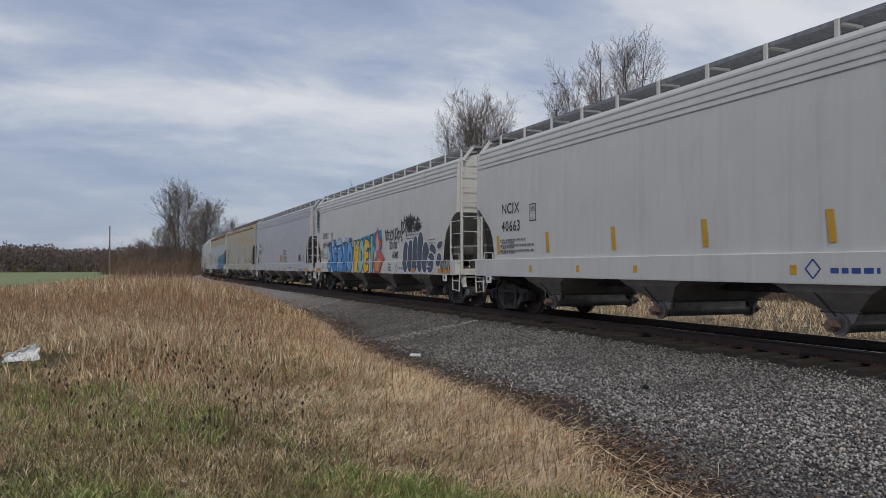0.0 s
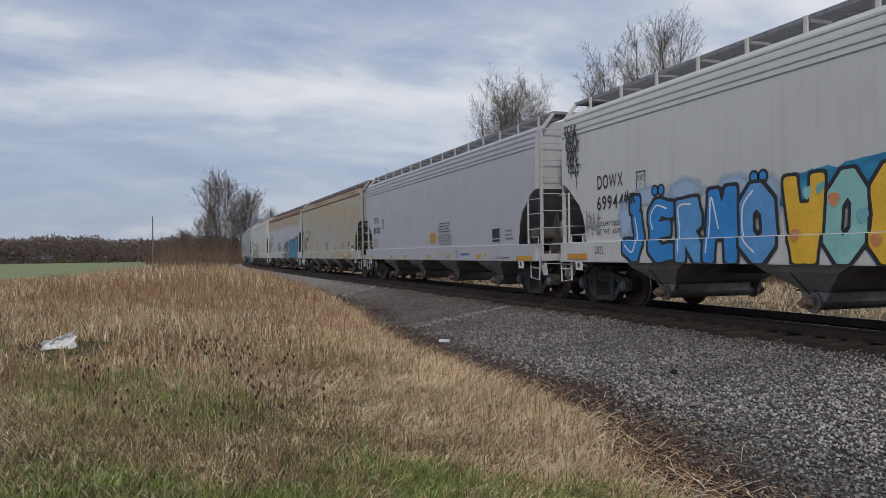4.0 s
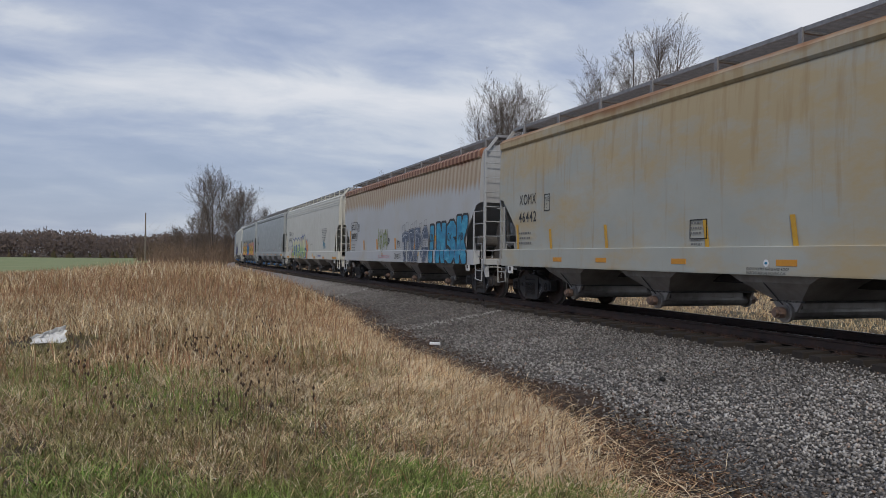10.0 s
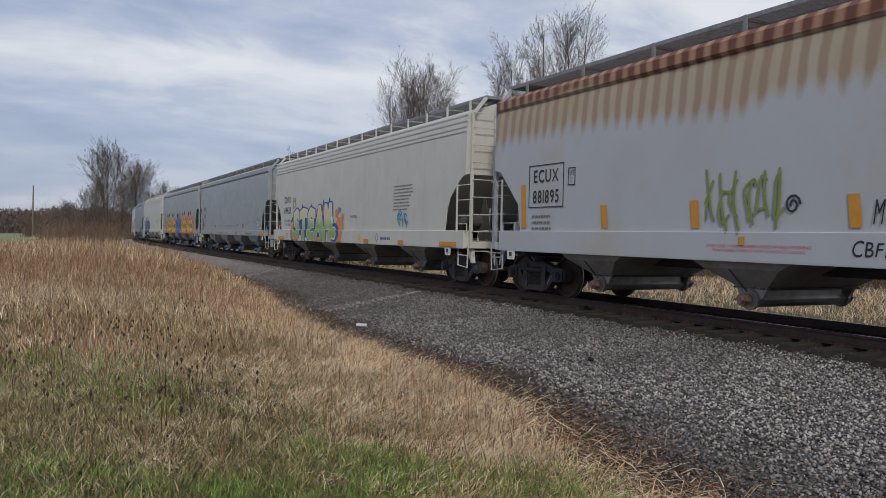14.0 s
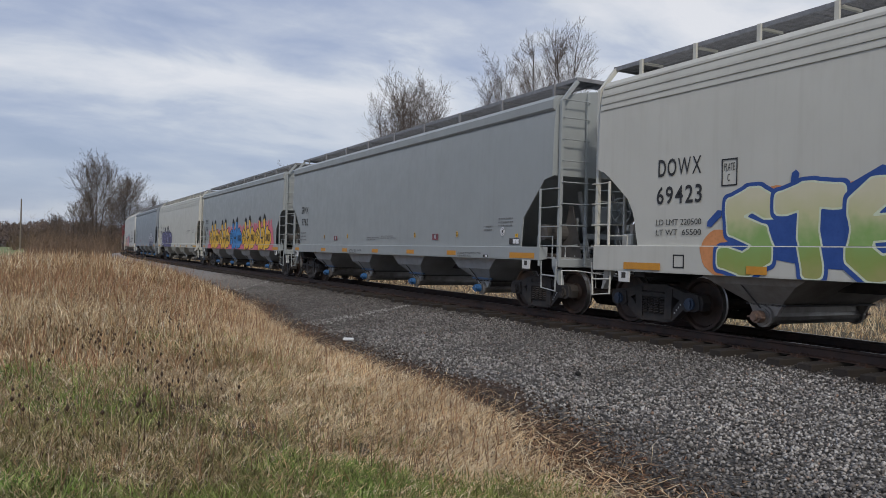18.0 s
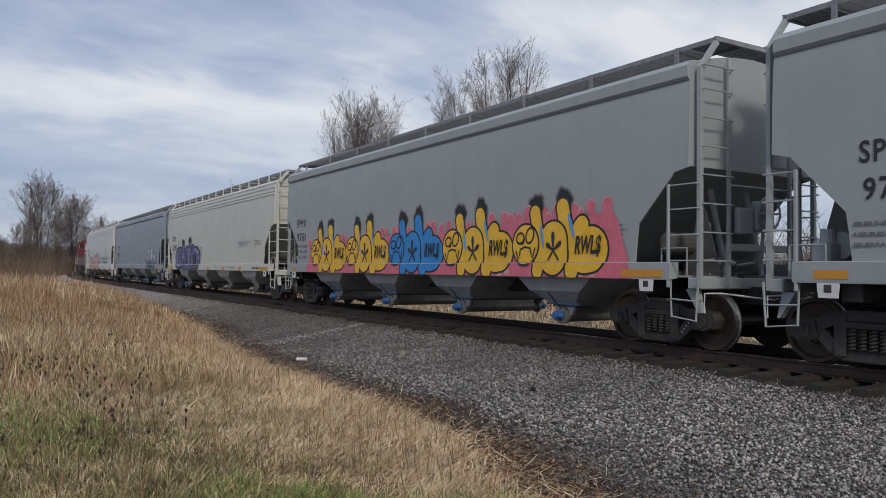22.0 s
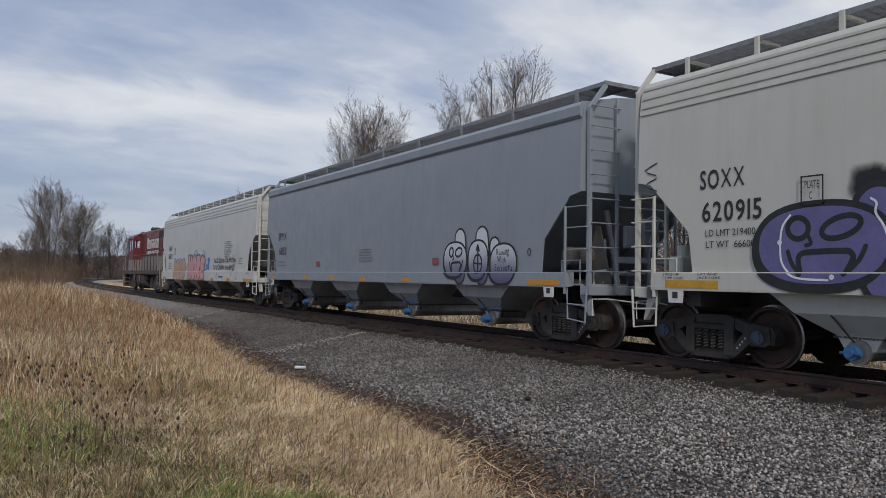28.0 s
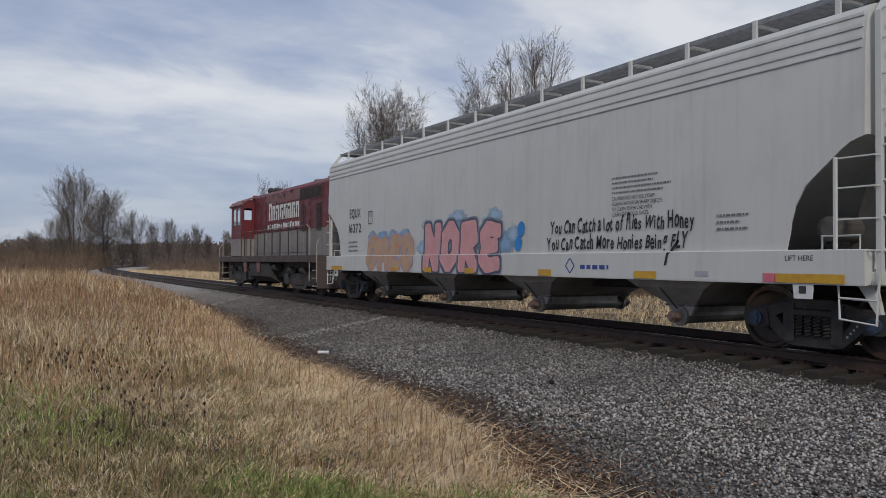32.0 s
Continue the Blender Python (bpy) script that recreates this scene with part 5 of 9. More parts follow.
    for e in (-1, 1):
        bm = box(bmesh.new(), -0.95, 0.95, -0.3, 0.3, 0.50, 0.95, 0.04)
        box(bm, -0.6, 0.6, -1.7, 1.7, 0.55, 0.80)
        tr = add("truck", bm, "cast")
        tr.location = (0, e * 4.45, 0)
        for sx in (-1, 1):
            outline = [(-1.95, 0.42), (-1.0, 0.42), (-0.7, 0.22), (0.7, 0.22), (1.0, 0.42), (1.95, 0.42), (1.95, 0.70), (1.55, 0.95), (0.8, 0.80), (-0.8, 0.80), (-1.55, 0.95), (-1.95, 0.70)]
            f = slab(bmesh.new(), outline, -0.10, 0.10)
            bmesh.ops.recalc_face_normals(f, faces=f.faces)
            o = part("side_frame", f, M("cast"), tr)
            o.location = (sx * 1.05, 0, 0)
            for q in (-1.37, 1.37):
                part("axle_box", box(bmesh.new(), sx * 1.08 - 0.16, sx * 1.08 + 0.16, q - 0.2, q + 0.2, 0.34, 0.74, 0.03), M("cast"), tr)
            for q in (-0.75, 0.75):
                part("brake_cylinder", tube(bmesh.new(), [(sx * 1.22, q - 0.2, 0.92), (sx * 1.22, q + 0.2, 0.92)], 0.13, 10), M("cast"), tr)
            part("leaf_spring", box(bmesh.new(), sx * 1.10 - 0.08, sx * 1.10 + 0.08, -0.5, 0.5, 0.34, 0.56, 0.02), M("wheel"), tr)
        for q in (-1.37, 1.37):
            w = put_mesh("wheelset", SHARED["wheelset"], None, tr)
            w.location = (0, q, 0.508)
            w.scale = (1, 1.11, 1.11)
            WHEELSETS.append(w)
    add("underframe", box(bmesh.new(), -1.0, 1.0, -6.6, 6.6, 0.62, 1.22), "cast")
    for e in (-1, 1):
        for q in (-0.55, 0.55):
            add("traction_motor", box(bmesh.new(), -0.62, 0.62, e * 4.45 + q - 0.42, e * 4.45 + q + 0.42, 0.20, 0.70, 0.05), "cast")
    TRAIN.append((loco, 14.5, 4.45))


MAT["slightrail"] = plain("pale_worn_handrail_paint", (0.34, 0.30, 0.24), (0.24, 0.20, 0.16), 6, 0.6)
locomotive()


# ================= grass, weeds, stones =================
rng = np.random.default_rng(7)


def edge_gap(x, y):
    return centre_x(y) - x - edge_off(y)


def blades(name, xy, length, width, rise, fall_to, material, label, category="grass", lift=0.0, comb=None, swing=None, joints=2):
    """Many grass blades, each a narrow leaf that arches over: it leaves the ground at the angle rise and ends at the angle fall_to (degrees).
    comb: the way all lean, in degrees from x; swing: by how much a blade strays from it."""
    n = len(xy)
    x, y = xy[:, 0], xy[:, 1]
    z = np.where(edge_gap(x, y) < 0, bed_z(centre_x(y) - x, y), ground_z(x, y)) - 0.02 + lift
    a = rng.uniform(0, 2 * np.pi, n) if comb is None else np.radians(comb + swing * rng.normal(size=n))
    f = rng.uniform(0, 2 * np.pi, n)
    w = np.stack([np.cos(f) * width / 2, np.sin(f) * width / 2, np.zeros(n)], 1)
    p = np.stack([x, y, z], 1)
    rows = [p - w, p + w]
    for k in range(joints):
        el = np.radians(rise + (fall_to - rise) * (k + 0.3) / (joints - 0.4))
        turn = a + 0.25 * k * np.sin(7 * f)
        p = p + (length / joints)[:, None] * np.stack([np.cos(turn) * np.cos(el), np.sin(turn) * np.cos(el), np.sin(el)], 1)
        p[:, 2] = np.maximum(p[:, 2], z + 0.012)
        rows += [p - w * (1 - 0.22 * k), p + w * (1 - 0.22 * k)] if k < joints - 1 else [p]
    V = np.stack(rows, 1).reshape(-1, 3)
    k = np.arange(n)[:, None] * (2 * joints + 1)
    F = np.concatenate([k + [q, q + 1, q + 3] for q in range(0, 2 * joints - 2, 2)] + [k + [q, q + 3, q + 2] for q in range(0, 2 * joints - 2, 2)] + [k + [2 * joints - 2, 2 * joints - 1, 2 * joints]], 0)
    return tagged(new(name, from_arrays(name, V, F, material)), label, category, kind="stuff")


def tufts(p, each, spread):
    """Gathers the places into tufts: each place becomes several close together."""
    return np.repeat(p, each, 0) + rng.normal(0, spread, (len(p) * each, 2))


def scatter(n, y0, y1, keep=None, left=-0.27, power=1.0):
    """Random places in the meadow between the view's edge and the ballast."""
    out = []
    while sum(len(o) for o in out) < n:
        y = y0 + (y1 - y0) * rng.random(n) ** power
        lo = left * y - 1.2
        hi = centre_x(y) - edge_off(y) + 0.1
        # share by the width of the strip
        ok = rng.random(n) < (hi - lo) / 24.0
        x = lo + (hi - lo) * rng.random(n)
        if keep is not None:
            ok &= rng.random(n) < keep(x, y)
        out.append(np.stack([x, y], 1)[ok])
    return np.concatenate(out)[:n]


def patchy(x, y, s, k):
    return 0.5 + 0.5 * np.sin(s * x + k) * np.cos(s * 0.8 * y + 1.7 * k + 0.6 * np.sin(s * 0.5 * x))


def fall(x):
    """The meadow's growth gets lower towards the field."""
    return np.clip(1.0 + (x + 0.5) / 9.0, 0.55, 1.0)


def lying(x, y):
    """Keeps the spot round the plastic sheet free of tall growth."""
    return ((x + 1.7) ** 2 + (y - 14.2) ** 2 > 0.9) & ~((np.abs(x + 1.45) < 0.55) & (y > 11.0) & (y < 14.5) & (rng.random(np.shape(x)) < 0.85))


def build_meadow():
    def u(a, b, m):
        return rng.uniform(a, b, m)

    def grass(name, p, long, wide, rise, end, mat, label, category="grass", **more):
        m = len(p)
        blades(name, p, long if hasattr(long, "shape") else u(*long, m), u(*wide, m), u(*rise, m), u(*end, m), M(mat), label, category, **more)

    def green(x, y):
        across, ahead = 0.94 * x - 0.342 * y, 0.342 * x + 0.94 * y
        body = np.exp(-((across - 0.05) / 2.1) ** 2) * np.clip(1.3 - (ahead - 5.3 + 1.3 * patchy(x, y, 2.6, 0.2)) / 1.0, 0, 1)
        return np.clip(body * (0.25 + 1.1 * patchy(x, y, 4.5, 2.0)) * np.clip(edge_gap(x, y) / 0.8, 0, 1), 0, 1)

    def inner(x, y):
        return np.clip((edge_gap(x, y) - 0.5) / 1.6, 0.0, 1)
    # tangled mixed grass close by: arching straw and fading leaves in tufts
    p = tufts(scatter(9600, 3.9, 13.0, keep=lambda x, y: (0.08 + 0.92 * inner(x, y)) * (1 - 0.7 * green(x, y)) * np.clip(0.35 + patchy(x, y, 2.2, 0.5), 0, 1), power=0.9), 11, 0.055)
    grass("dry_grass", p, u(0.10, 0.25, len(p)) * (0.6 + 0.6 * patchy(p[:, 0], p[:, 1], 1.3, 0.5)) * np.clip(0.35 + p[:, 1] / 13, 0.6, 1), (0.004, 0.009), (35, 95), (-120, 50), "straw", "dry tan grass, arched over and tangled", joints=3)
    p = tufts(scatter(3600, 3.9, 15.0, keep=lambda x, y: inner(x, y) * np.clip(1.6 * patchy(x, y, 0.9, 1.1) - 0.25, 0, 1)), 10, 0.06)
    grass("fading_grass", p, (0.10, 0.26), (0.005, 0.009), (45, 95), (-90, 60), "olive", "olive-green fading grass among the straw")
    # taller straw on the rise
    p = tufts(scatter(8200, 11.0, 30.0, keep=lambda x, y: 0.06 + 0.94 * inner(x, y)), 8, 0.075)
    p = p[lying(p[:, 0], p[:, 1])]
    h = u(0.18, 0.55, len(p)) * (0.6 + 0.6 * patchy(p[:, 0], p[:, 1], 0.8, 1.5)) * np.clip(0.45 + edge_gap(p[:, 0], p[:, 1]) / 3, 0.4, 1) * fall(p[:, 0])
    grass("tall_dry_grass", p, h, (0.008, 0.016), (50, 95), (-50, 80), "straw", "tall dry straw-coloured meadow grass")
    p = scatter(33000, 26.0, 75.0, left=-0.36, power=1.3)
    h = u(0.35, 0.95, len(p)) * np.clip(0.45 + edge_gap(p[:, 0], p[:, 1]) / 4, 0.4, 1) * fall(p[:, 0])
    grass("far_dry_grass", p, h, (0.016, 0.036), (65, 95), (10, 85), "straw", "tall dry grass on the low rise")
    # russet stalks
    p = scatter(19000, 10.0, 48.0, keep=lambda x, y: np.clip(0.1 + patchy(x, y, 0.45, 2.0), 0, 1) * np.clip(edge_gap(x, y) / 2.0, 0.05, 1) * lying(x, y))
    h = u(0.3, 1.05, len(p)) * fall(p[:, 0]) * np.clip(0.45 + (p[:, 1] - 11) / 14, 0.45, 1)
    grass("russet_stalks", p, h, (0.006, 0.013), (65, 95), (30, 88), "red", "russet dead stalks standing in the grass", "weeds")
    p = tufts(scatter(300, 5.5, 13.0, keep=lambda x, y: patchy(x, y, 0.9, 3.0) ** 2 * lying(x, y)), 6, 0.07)
    grass("brown_stalks", p, (0.18, 0.42), (0.003, 0.006), (65, 95), (45, 90), "litter", "thin brown dead stalks", "weeds")
    # pale straw combed flat beside the ballast
    p = tufts(scatter(9000, 4.0, 34.0, keep=lambda x, y: np.clip(1.15 - edge_gap(x, y) / 2.2, 0, 1) * np.clip((edge_gap(x, y) + 0.05) / 0.35, 0, 1), power=1.25), 6, 0.06)
    grass("matted_straw", p, u(0.16, 0.42, len(p)) * np.clip(0.3 + p[:, 1] / 14, 0.55, 1), (0.005, 0.010), (10, 50), (-45, 5), "flat", "pale golden straw lying flat beside the ballast", comb=18, swing=42, lift=0.03)
    p = scatter(2600, 5.0, 30.0, keep=lambda x, y: np.clip(1.1 - edge_gap(x, y) / 2.6, 0, 1))
    grass("standing_stubble", p, (0.15, 0.40), (0.004, 0.008), (60, 95), (40, 90), "red", "thin upright dead stems in the flattened straw", "weeds")
    m = 2600
    y = 3.6 + 24.0 * rng.random(m) ** 1.7
    l = edge_off(y) + rng.normal(-0.05, 0.26, m)
    grass("straw_litter", np.stack([centre_x(y) - l, y], 1), (0.14, 0.42), (0.004, 0.008), (8, 40), (-30, 10), "flat", "loose straws strewn over the dark soil", lift=0.04)
    m = 5200
    y = 3.4 + 3.6 * rng.random(m) ** 1.2
    l = edge_off(y) + rng.normal(-0.10, 0.38, m)
    grass("leaf_litter", np.stack([centre_x(y) - l, y], 1), (0.03, 0.14), (0.006, 0.020), (5, 35), (-40, 10), "litter", "brown leaf scraps and broken stems on bare soil", "litter", lift=0.035)
    # green grass in the foreground and in patches
    p = tufts(scatter(3000, 3.7, 7.6, keep=green), 12, 0.05)
    grass("green_grass", p, (0.08, 0.20), (0.005, 0.009), (45, 95), (-50, 75), "green", "fresh green grass coming up in front")
    p = tufts(scatter(1300, 6.0, 17.0, keep=lambda x, y: np.clip(1.8 * patchy(x, y, 0.9, 5.3) - 0.75, 0, 1) * lying(x, y) * np.clip(edge_gap(x, y) / 2 - 0.2, 0, 1)), 9, 0.07)
    grass("green_shoots", p, (0.10, 0.28), (0.005, 0.010), (50, 95), (-20, 70), "green", "green shoots among the dry grass")
    # short grass round the place where the camera stands
    n = 9000
    p = np.stack([rng.uniform(-9, 3.2, n), rng.uniform(-9, 4.0, n)], 1)
    grass("trodden_grass", p, (0.08, 0.26), (0.009, 0.018), (30, 90), (-40, 40), "straw", "short trodden dry grass")
    # the meadow beyond the track
    n = 34000
    y = 4 + 52 * rng.random(n) ** 1.4
    p = np.stack([centre_x(y) + 3.2 + 16 * rng.random(n) ** 1.5, y], 1)
    grass("meadow_grass", p, (0.16, 0.42), (0.007, 0.016), (50, 92), (-30, 75), "flat", "dry golden meadow grass beyond the track")
    n = 9000
    y = 50 + 100 * rng.random(n)
    p = np.stack([centre_x(y) + 3.0 + 11 * rng.random(n) ** 1.3, y], 1)
    grass("far_meadow_grass", p, (0.25, 0.60), (0.03, 0.06), (50, 92), (-30, 75), "flat", "pale dry grass along the track's far side")
    # dead seed heads on stalks
    V, F = [], []

    def add(vs, fs):
        k = len(V)
        V.extend(vs)
        F.extend([tuple(k + i for i in f) for f in fs])
    octa = [(0, 2, 4), (2, 1, 4), (1, 3, 4), (3, 0, 4), (2, 0, 5), (1, 2, 5), (3, 1, 5), (0, 3, 5)]
    centres = [(-0.9, 9.8), (-0.25, 9.5), (-0.4, 7.7), (0.73, 9.15), (1.05, 8.1), (0.53, 6.7), (0.5, 11.4), (1.0, 9.9), (1.15, 8.4), (0.6, 11.6), (-0.9, 9.8), (1.8, 13.5)]
    for k in range(85):
        cx, cy = centres[int(rng.integers(len(centres)))]
        x, y = cx + rng.normal(0, 0.24), cy + rng.normal(0, 0.42)
        z = float(ground_z(x, y))
        h = rng.uniform(0.26, 0.52)
        lx, ly = rng.normal(0, 0.05), rng.normal(0, 0.05)
        r = 0.004
        add([(x - r, y, z), (x + r, y, z), (x + lx, y + ly, z + h)], [(0, 1, 2)])
        for j in range(int(rng.integers(1, 3))):
            hx, hy, hz = x + lx * (1 - 0.2 * j) + 0.05 * j * rng.normal(), y + ly + 0.04 * j, z + h - 0.09 * j
            a, b = rng.uniform(0.010, 0.017), rng.uniform(0.020, 0.036)
            add([(hx - a, hy, hz), (hx + a, hy, hz), (hx, hy - a, hz), (hx, hy + a, hz), (hx, hy, hz + b), (hx, hy, hz - b)], octa)
    tagged(new("dead_teasels", from_arrays("dead_teasels", V, F, M("weed"))), "dead dark-brown seed heads on thin stalks", "weeds", kind="stuff")


build_meadow()


def stones(name, x, y, z, size, material, label):
    """Angular stones: eight-sided lumps with shaken corners."""
    n = len(x)
    c = np.array([(1, 0, 0), (-1, 0, 0), (0, 1, 0), (0, -1, 0), (0.1, 0, 1), (0, 0.1, -1)], float)
    V = c[None] * 0.62 + rng.uniform(-0.26, 0.26, (n, 6, 3))
    V *= (size[:, None] * rng.uniform(0.65, 1.2, (n, 3)))[:, None, :]
    V[:, :, 2] *= 0.85
    a, b = rng.uniform(0, 2 * np.pi, n), rng.uniform(-0.8, 0.8, n)
    ca, sa, cb, sb = np.cos(a), np.sin(a), np.cos(b), np.sin(b)
    X, Y, Z = V[..., 0], V[..., 1], V[..., 2]
    Y, Z = Y * cb[:, None] - Z * sb[:, None], Y * sb[:, None] + Z * cb[:, None]
    X, Y = X * ca[:, None] - Y * sa[:, None], X * sa[:, None] + Y * ca[:, None]
    V = np.stack([X + x[:, None], Y + y[:, None], Z + z[:, None]], -1).reshape(-1, 3)
    q = np.array([(0, 2, 4), (2, 1, 4), (1, 3, 4), (3, 0, 4), (2, 0, 5), (1, 2, 5), (3, 1, 5), (0, 3, 5)])
    F = (np.arange(n)[:, None, None] * 6 + q[None]).reshape(-1, 3)
    return tagged(new(name, from_arrays(name, V, F, material)), label, "stones", kind="stuff")


def build_stones():
    n = 138000
    y = 1.8 + 42.0 * rng.random(n) ** 1.8
    e = edge_off(y)
    l = 0.80 + (e - 0.80 + 0.10 * rng.normal(size=n)) * rng.random(n)
    toe = 0.55 + 0.22 * np.sin(0.9 * y) + 0.18 * np.sin(2.3 * y + 1)
    keep = rng.random(n) < np.clip((e - l - 0.6 * toe) / 0.9, 0.04, 1)
    y, l = y[keep], l[keep]
    size = rng.uniform(0.022, 0.043, len(y)) * np.clip(0.82 + y / 60, 0.90, 1.5) * np.where(l < 1.4, 0.8, 1.0)
    z = bed_z(l, y) + 0.008 + rng.uniform(-0.016, 0.020, len(y))
    # more of the shade-coloured stones the nearer the rail
    oily = rng.random(len(y)) < np.clip((2.2 - l) / 1.1, 0, 0.75)
    for name, sel, mat, label in (("ballast_stones", ~oily, "stone", "loose grey crushed-limestone ballast stones"), ("oily_stones", oily, "oily", "ballast stones beside the sleepers, coloured dark for the train's shade")):
        stones(name, (centre_x(y) - l)[sel], y[sel], z[sel], size[sel], M(mat), label)
    # pale dusty streaks running down the slope
    P = []
    for s0, s1 in ((19.5, 16.8), (34.0, 30.5), (52.0, 47.5)):
        m = 420
        q = rng.random(m)
        ll = 1.6 + q * (float(edge_off(s0)) - 2.0)
        P.append(np.stack([s0 + (s1 - s0) * q + rng.normal(0, 0.2, m) * (0.4 + q), ll], 1))
    P = np.concatenate(P)
    stones("pale_dust_streaks", centre_x(P[:, 0]) - P[:, 1], P[:, 0], bed_z(P[:, 1], P[:, 0]) + 0.022, rng.uniform(0.018, 0.045, len(P)), M("pale"), "pale limestone dust spilt across the ballast")
    # dark damp soil along the toe of the ballast
    V, F = [], []
    ss = np.arange(-20.0, 70.0, 0.35)
    for i, s in enumerate(ss):
        e = float(edge_off(s))
        w = 0.72 + 0.22 * math.sin(0.9 * s) + 0.18 * math.sin(2.3 * s + 1)
        for q in range(6):
            l = e + 0.30 - (0.30 + w * 1.25) * q / 5
            x = float(centre_x(s)) - l
            z = max(float(ground_z(x, s)), float(bed_z(np.array(l), s))) + (0.012 if 0 < q < 5 else -0.05) + 0.012 * noise.noise((x * 3, s * 3, 1.0))
            V.append((x, s, z))
        if i:
            F += [((i - 1) * 6 + q, (i - 1) * 6 + q + 1, i * 6 + q + 1, i * 6 + q) for q in range(5)]
    tagged(new("soil_strip", from_arrays("soil_strip", V, np.array(F)[:, ::-1], M("dirt"), True)), "dark damp soil along the foot of the ballast", "soil", kind="structure")
    m = 9000
    y = 1.8 + 30.0 * rng.random(m) ** 1.3
    l = edge_off(y) + rng.normal(-0.35, 0.35, m)
    z = np.maximum(bed_z(l, y), ground_z(centre_x(y) - l, y)) + 0.015
    stones("soil_clods", centre_x(y) - l, y, z, rng.uniform(0.012, 0.045, m), M("dirt"), "dark crumbled soil and dirty stones at the ballast's foot")
    # single things
    bm = bmesh.new()
    bmesh.ops.create_icosphere(bm, subdivisions=2, radius=0.042)
    for v in bm.verts:
        v.co *= 1 + 0.3 * noise.noise(v.co * 14)
        v.co.z *= 0.8
    ob = tagged(put_mesh("dark_lump", mesh_of("dark_lump", bm), M("sootblack")), "small black lump lying on the ballast", "lump")
    ob.location = (6.2, 8.4, float(bed_z(np.array(XC - 6.2), 8.4)) + 0.072)
    bm = box(bmesh.new(), -0.10, 0.10, -0.04, 0.04, 0.0, 0.05, 0.012)
    ob = tagged(put_mesh("pale_block", mesh_of("pale_block", bm), M("trash")), "small white block lying at the ballast's edge", "block")
    ob.matrix_world = pose(4.90, 13.6, float(bed_z(np.array(XC - 4.90), 13.6)) + 0.035, 0, 0, -35)
    # crumpled white plastic sheet
    bm = bmesh.new()
    nx, ny = 14, 8
    vs = [[None] * ny for _ in range(nx)]
    for i in range(nx):
        for j in range(ny):
            u, v = i / (nx - 1) - 0.5, j / (ny - 1)
            hgt = 0.36 * (0.35 + 0.65 * (u + 0.5)) * v + 0.05 * noise.noise((u * 7, v * 5, 2.0))
            vs[i][j] = bm.verts.new((u * 0.62 + 0.06 * noise.noise((u * 9, v * 9, 5)), 0.16 * math.sin(v * 2.5) + 0.07 * noise.noise((u * 8, v * 6, 9)), hgt))
    for i in range(nx - 1):
        for j in range(ny - 1):
            bm.faces.new((vs[i][j], vs[i + 1][j], vs[i + 1][j + 1], vs[i][j + 1]))
    me = mesh_of("plastic_sheet", bm)
    ob = tagged(put_mesh("plastic_sheet", me, M("trash")), "crumpled white plastic sheet caught in the dry grass", "litter")
    ob.matrix_world = pose(-1.72, 14.3, float(ground_z(-1.72, 14.3)) + 0.04, 0, 0, 8) @ Matrix.Diagonal((0.85, 0.85, 0.8, 1))
    sm = ob.modifiers.new("thickness", "SOLIDIFY")
    sm.thickness = 0.006


build_stones()


# ================= trees, brush, woods =================
def branches(seed, height, spread, split, leaders, deep):
    """Limbs of a leafless tree as (start, end, radius, radius, level): one to four steep leaders, ascending boughs along them in an oval crown, twigs."""
    r = random.Random(seed)
    segs = []
    steps, kids, wob = (10, 5, 3, 2), (4, 3, r.choice((1, 2)) if deep else 0, 0), (0.03, 0.06, 0.13, 0.2)

    def limb(p, d, length, rad, lev, bare=0.0):
        n = steps[lev]
        for k in range(n):
            d = (d + Vector((r.uniform(-1, 1), r.uniform(-1, 1), r.uniform(-0.6, 0.8))) * wob[lev] + Vector((0, 0, (0.05, 0.09, 0.06, 0.02)[lev]))).normalized()
            o, q = p, p + d * (length / n)
            r0, r1 = rad * (1 - 0.85 * k / n), rad * (1 - 0.85 * (k + 1) / n)
            segs.append((p, q, r0, r1, lev))
            p = q
            at_ = (k + 1) / n
            if at_ <= bare:
                continue
            for c in range(kids[lev]):
                a = r.uniform(0, 2 * math.pi)
                tilt = (0.92 - 0.42 * at_, r.uniform(0.45, 0.85), r.uniform(0.4, 0.9))[lev] * r.uniform(0.85, 1.1)
                side = d.cross(Vector((math.cos(a), math.sin(a), 0.15))).normalized()
                if lev == 0:
                    h = (at_ - bare) / (1 - bare)
                    size = height * 0.40 * spread * math.sin(math.pi * (0.22 + 0.62 * h)) ** 0.8
                else:
                    size = length * (0.62 - 0.34 * at_)
                start = q + (o - q) * r.random()
                limb(start, (d * math.cos(tilt) + side * math.sin(tilt)).normalized(), size * r.uniform(0.7, 1.15), max(0.42 * r0, 0.004), lev + 1)
    base = Vector((0, 0, 0))
    for k in range(leaders):
        a = 2 * math.pi * (k + r.uniform(-0.25, 0.25)) / leaders
        t = (0.04 if leaders == 1 else r.uniform(0.06, 0.24)) * spread
        limb(base, Vector((math.cos(a) * math.sin(t), math.sin(a) * math.sin(t), math.cos(t))), height * r.uniform(0.90, 1.0), height * 0.0125 / math.sqrt(leaders), 0, split)
    f = height / max(q[1].z for q in segs)
    return [(a * f, b * f, r0, r1, lev) for a, b, r0, r1, lev in segs]


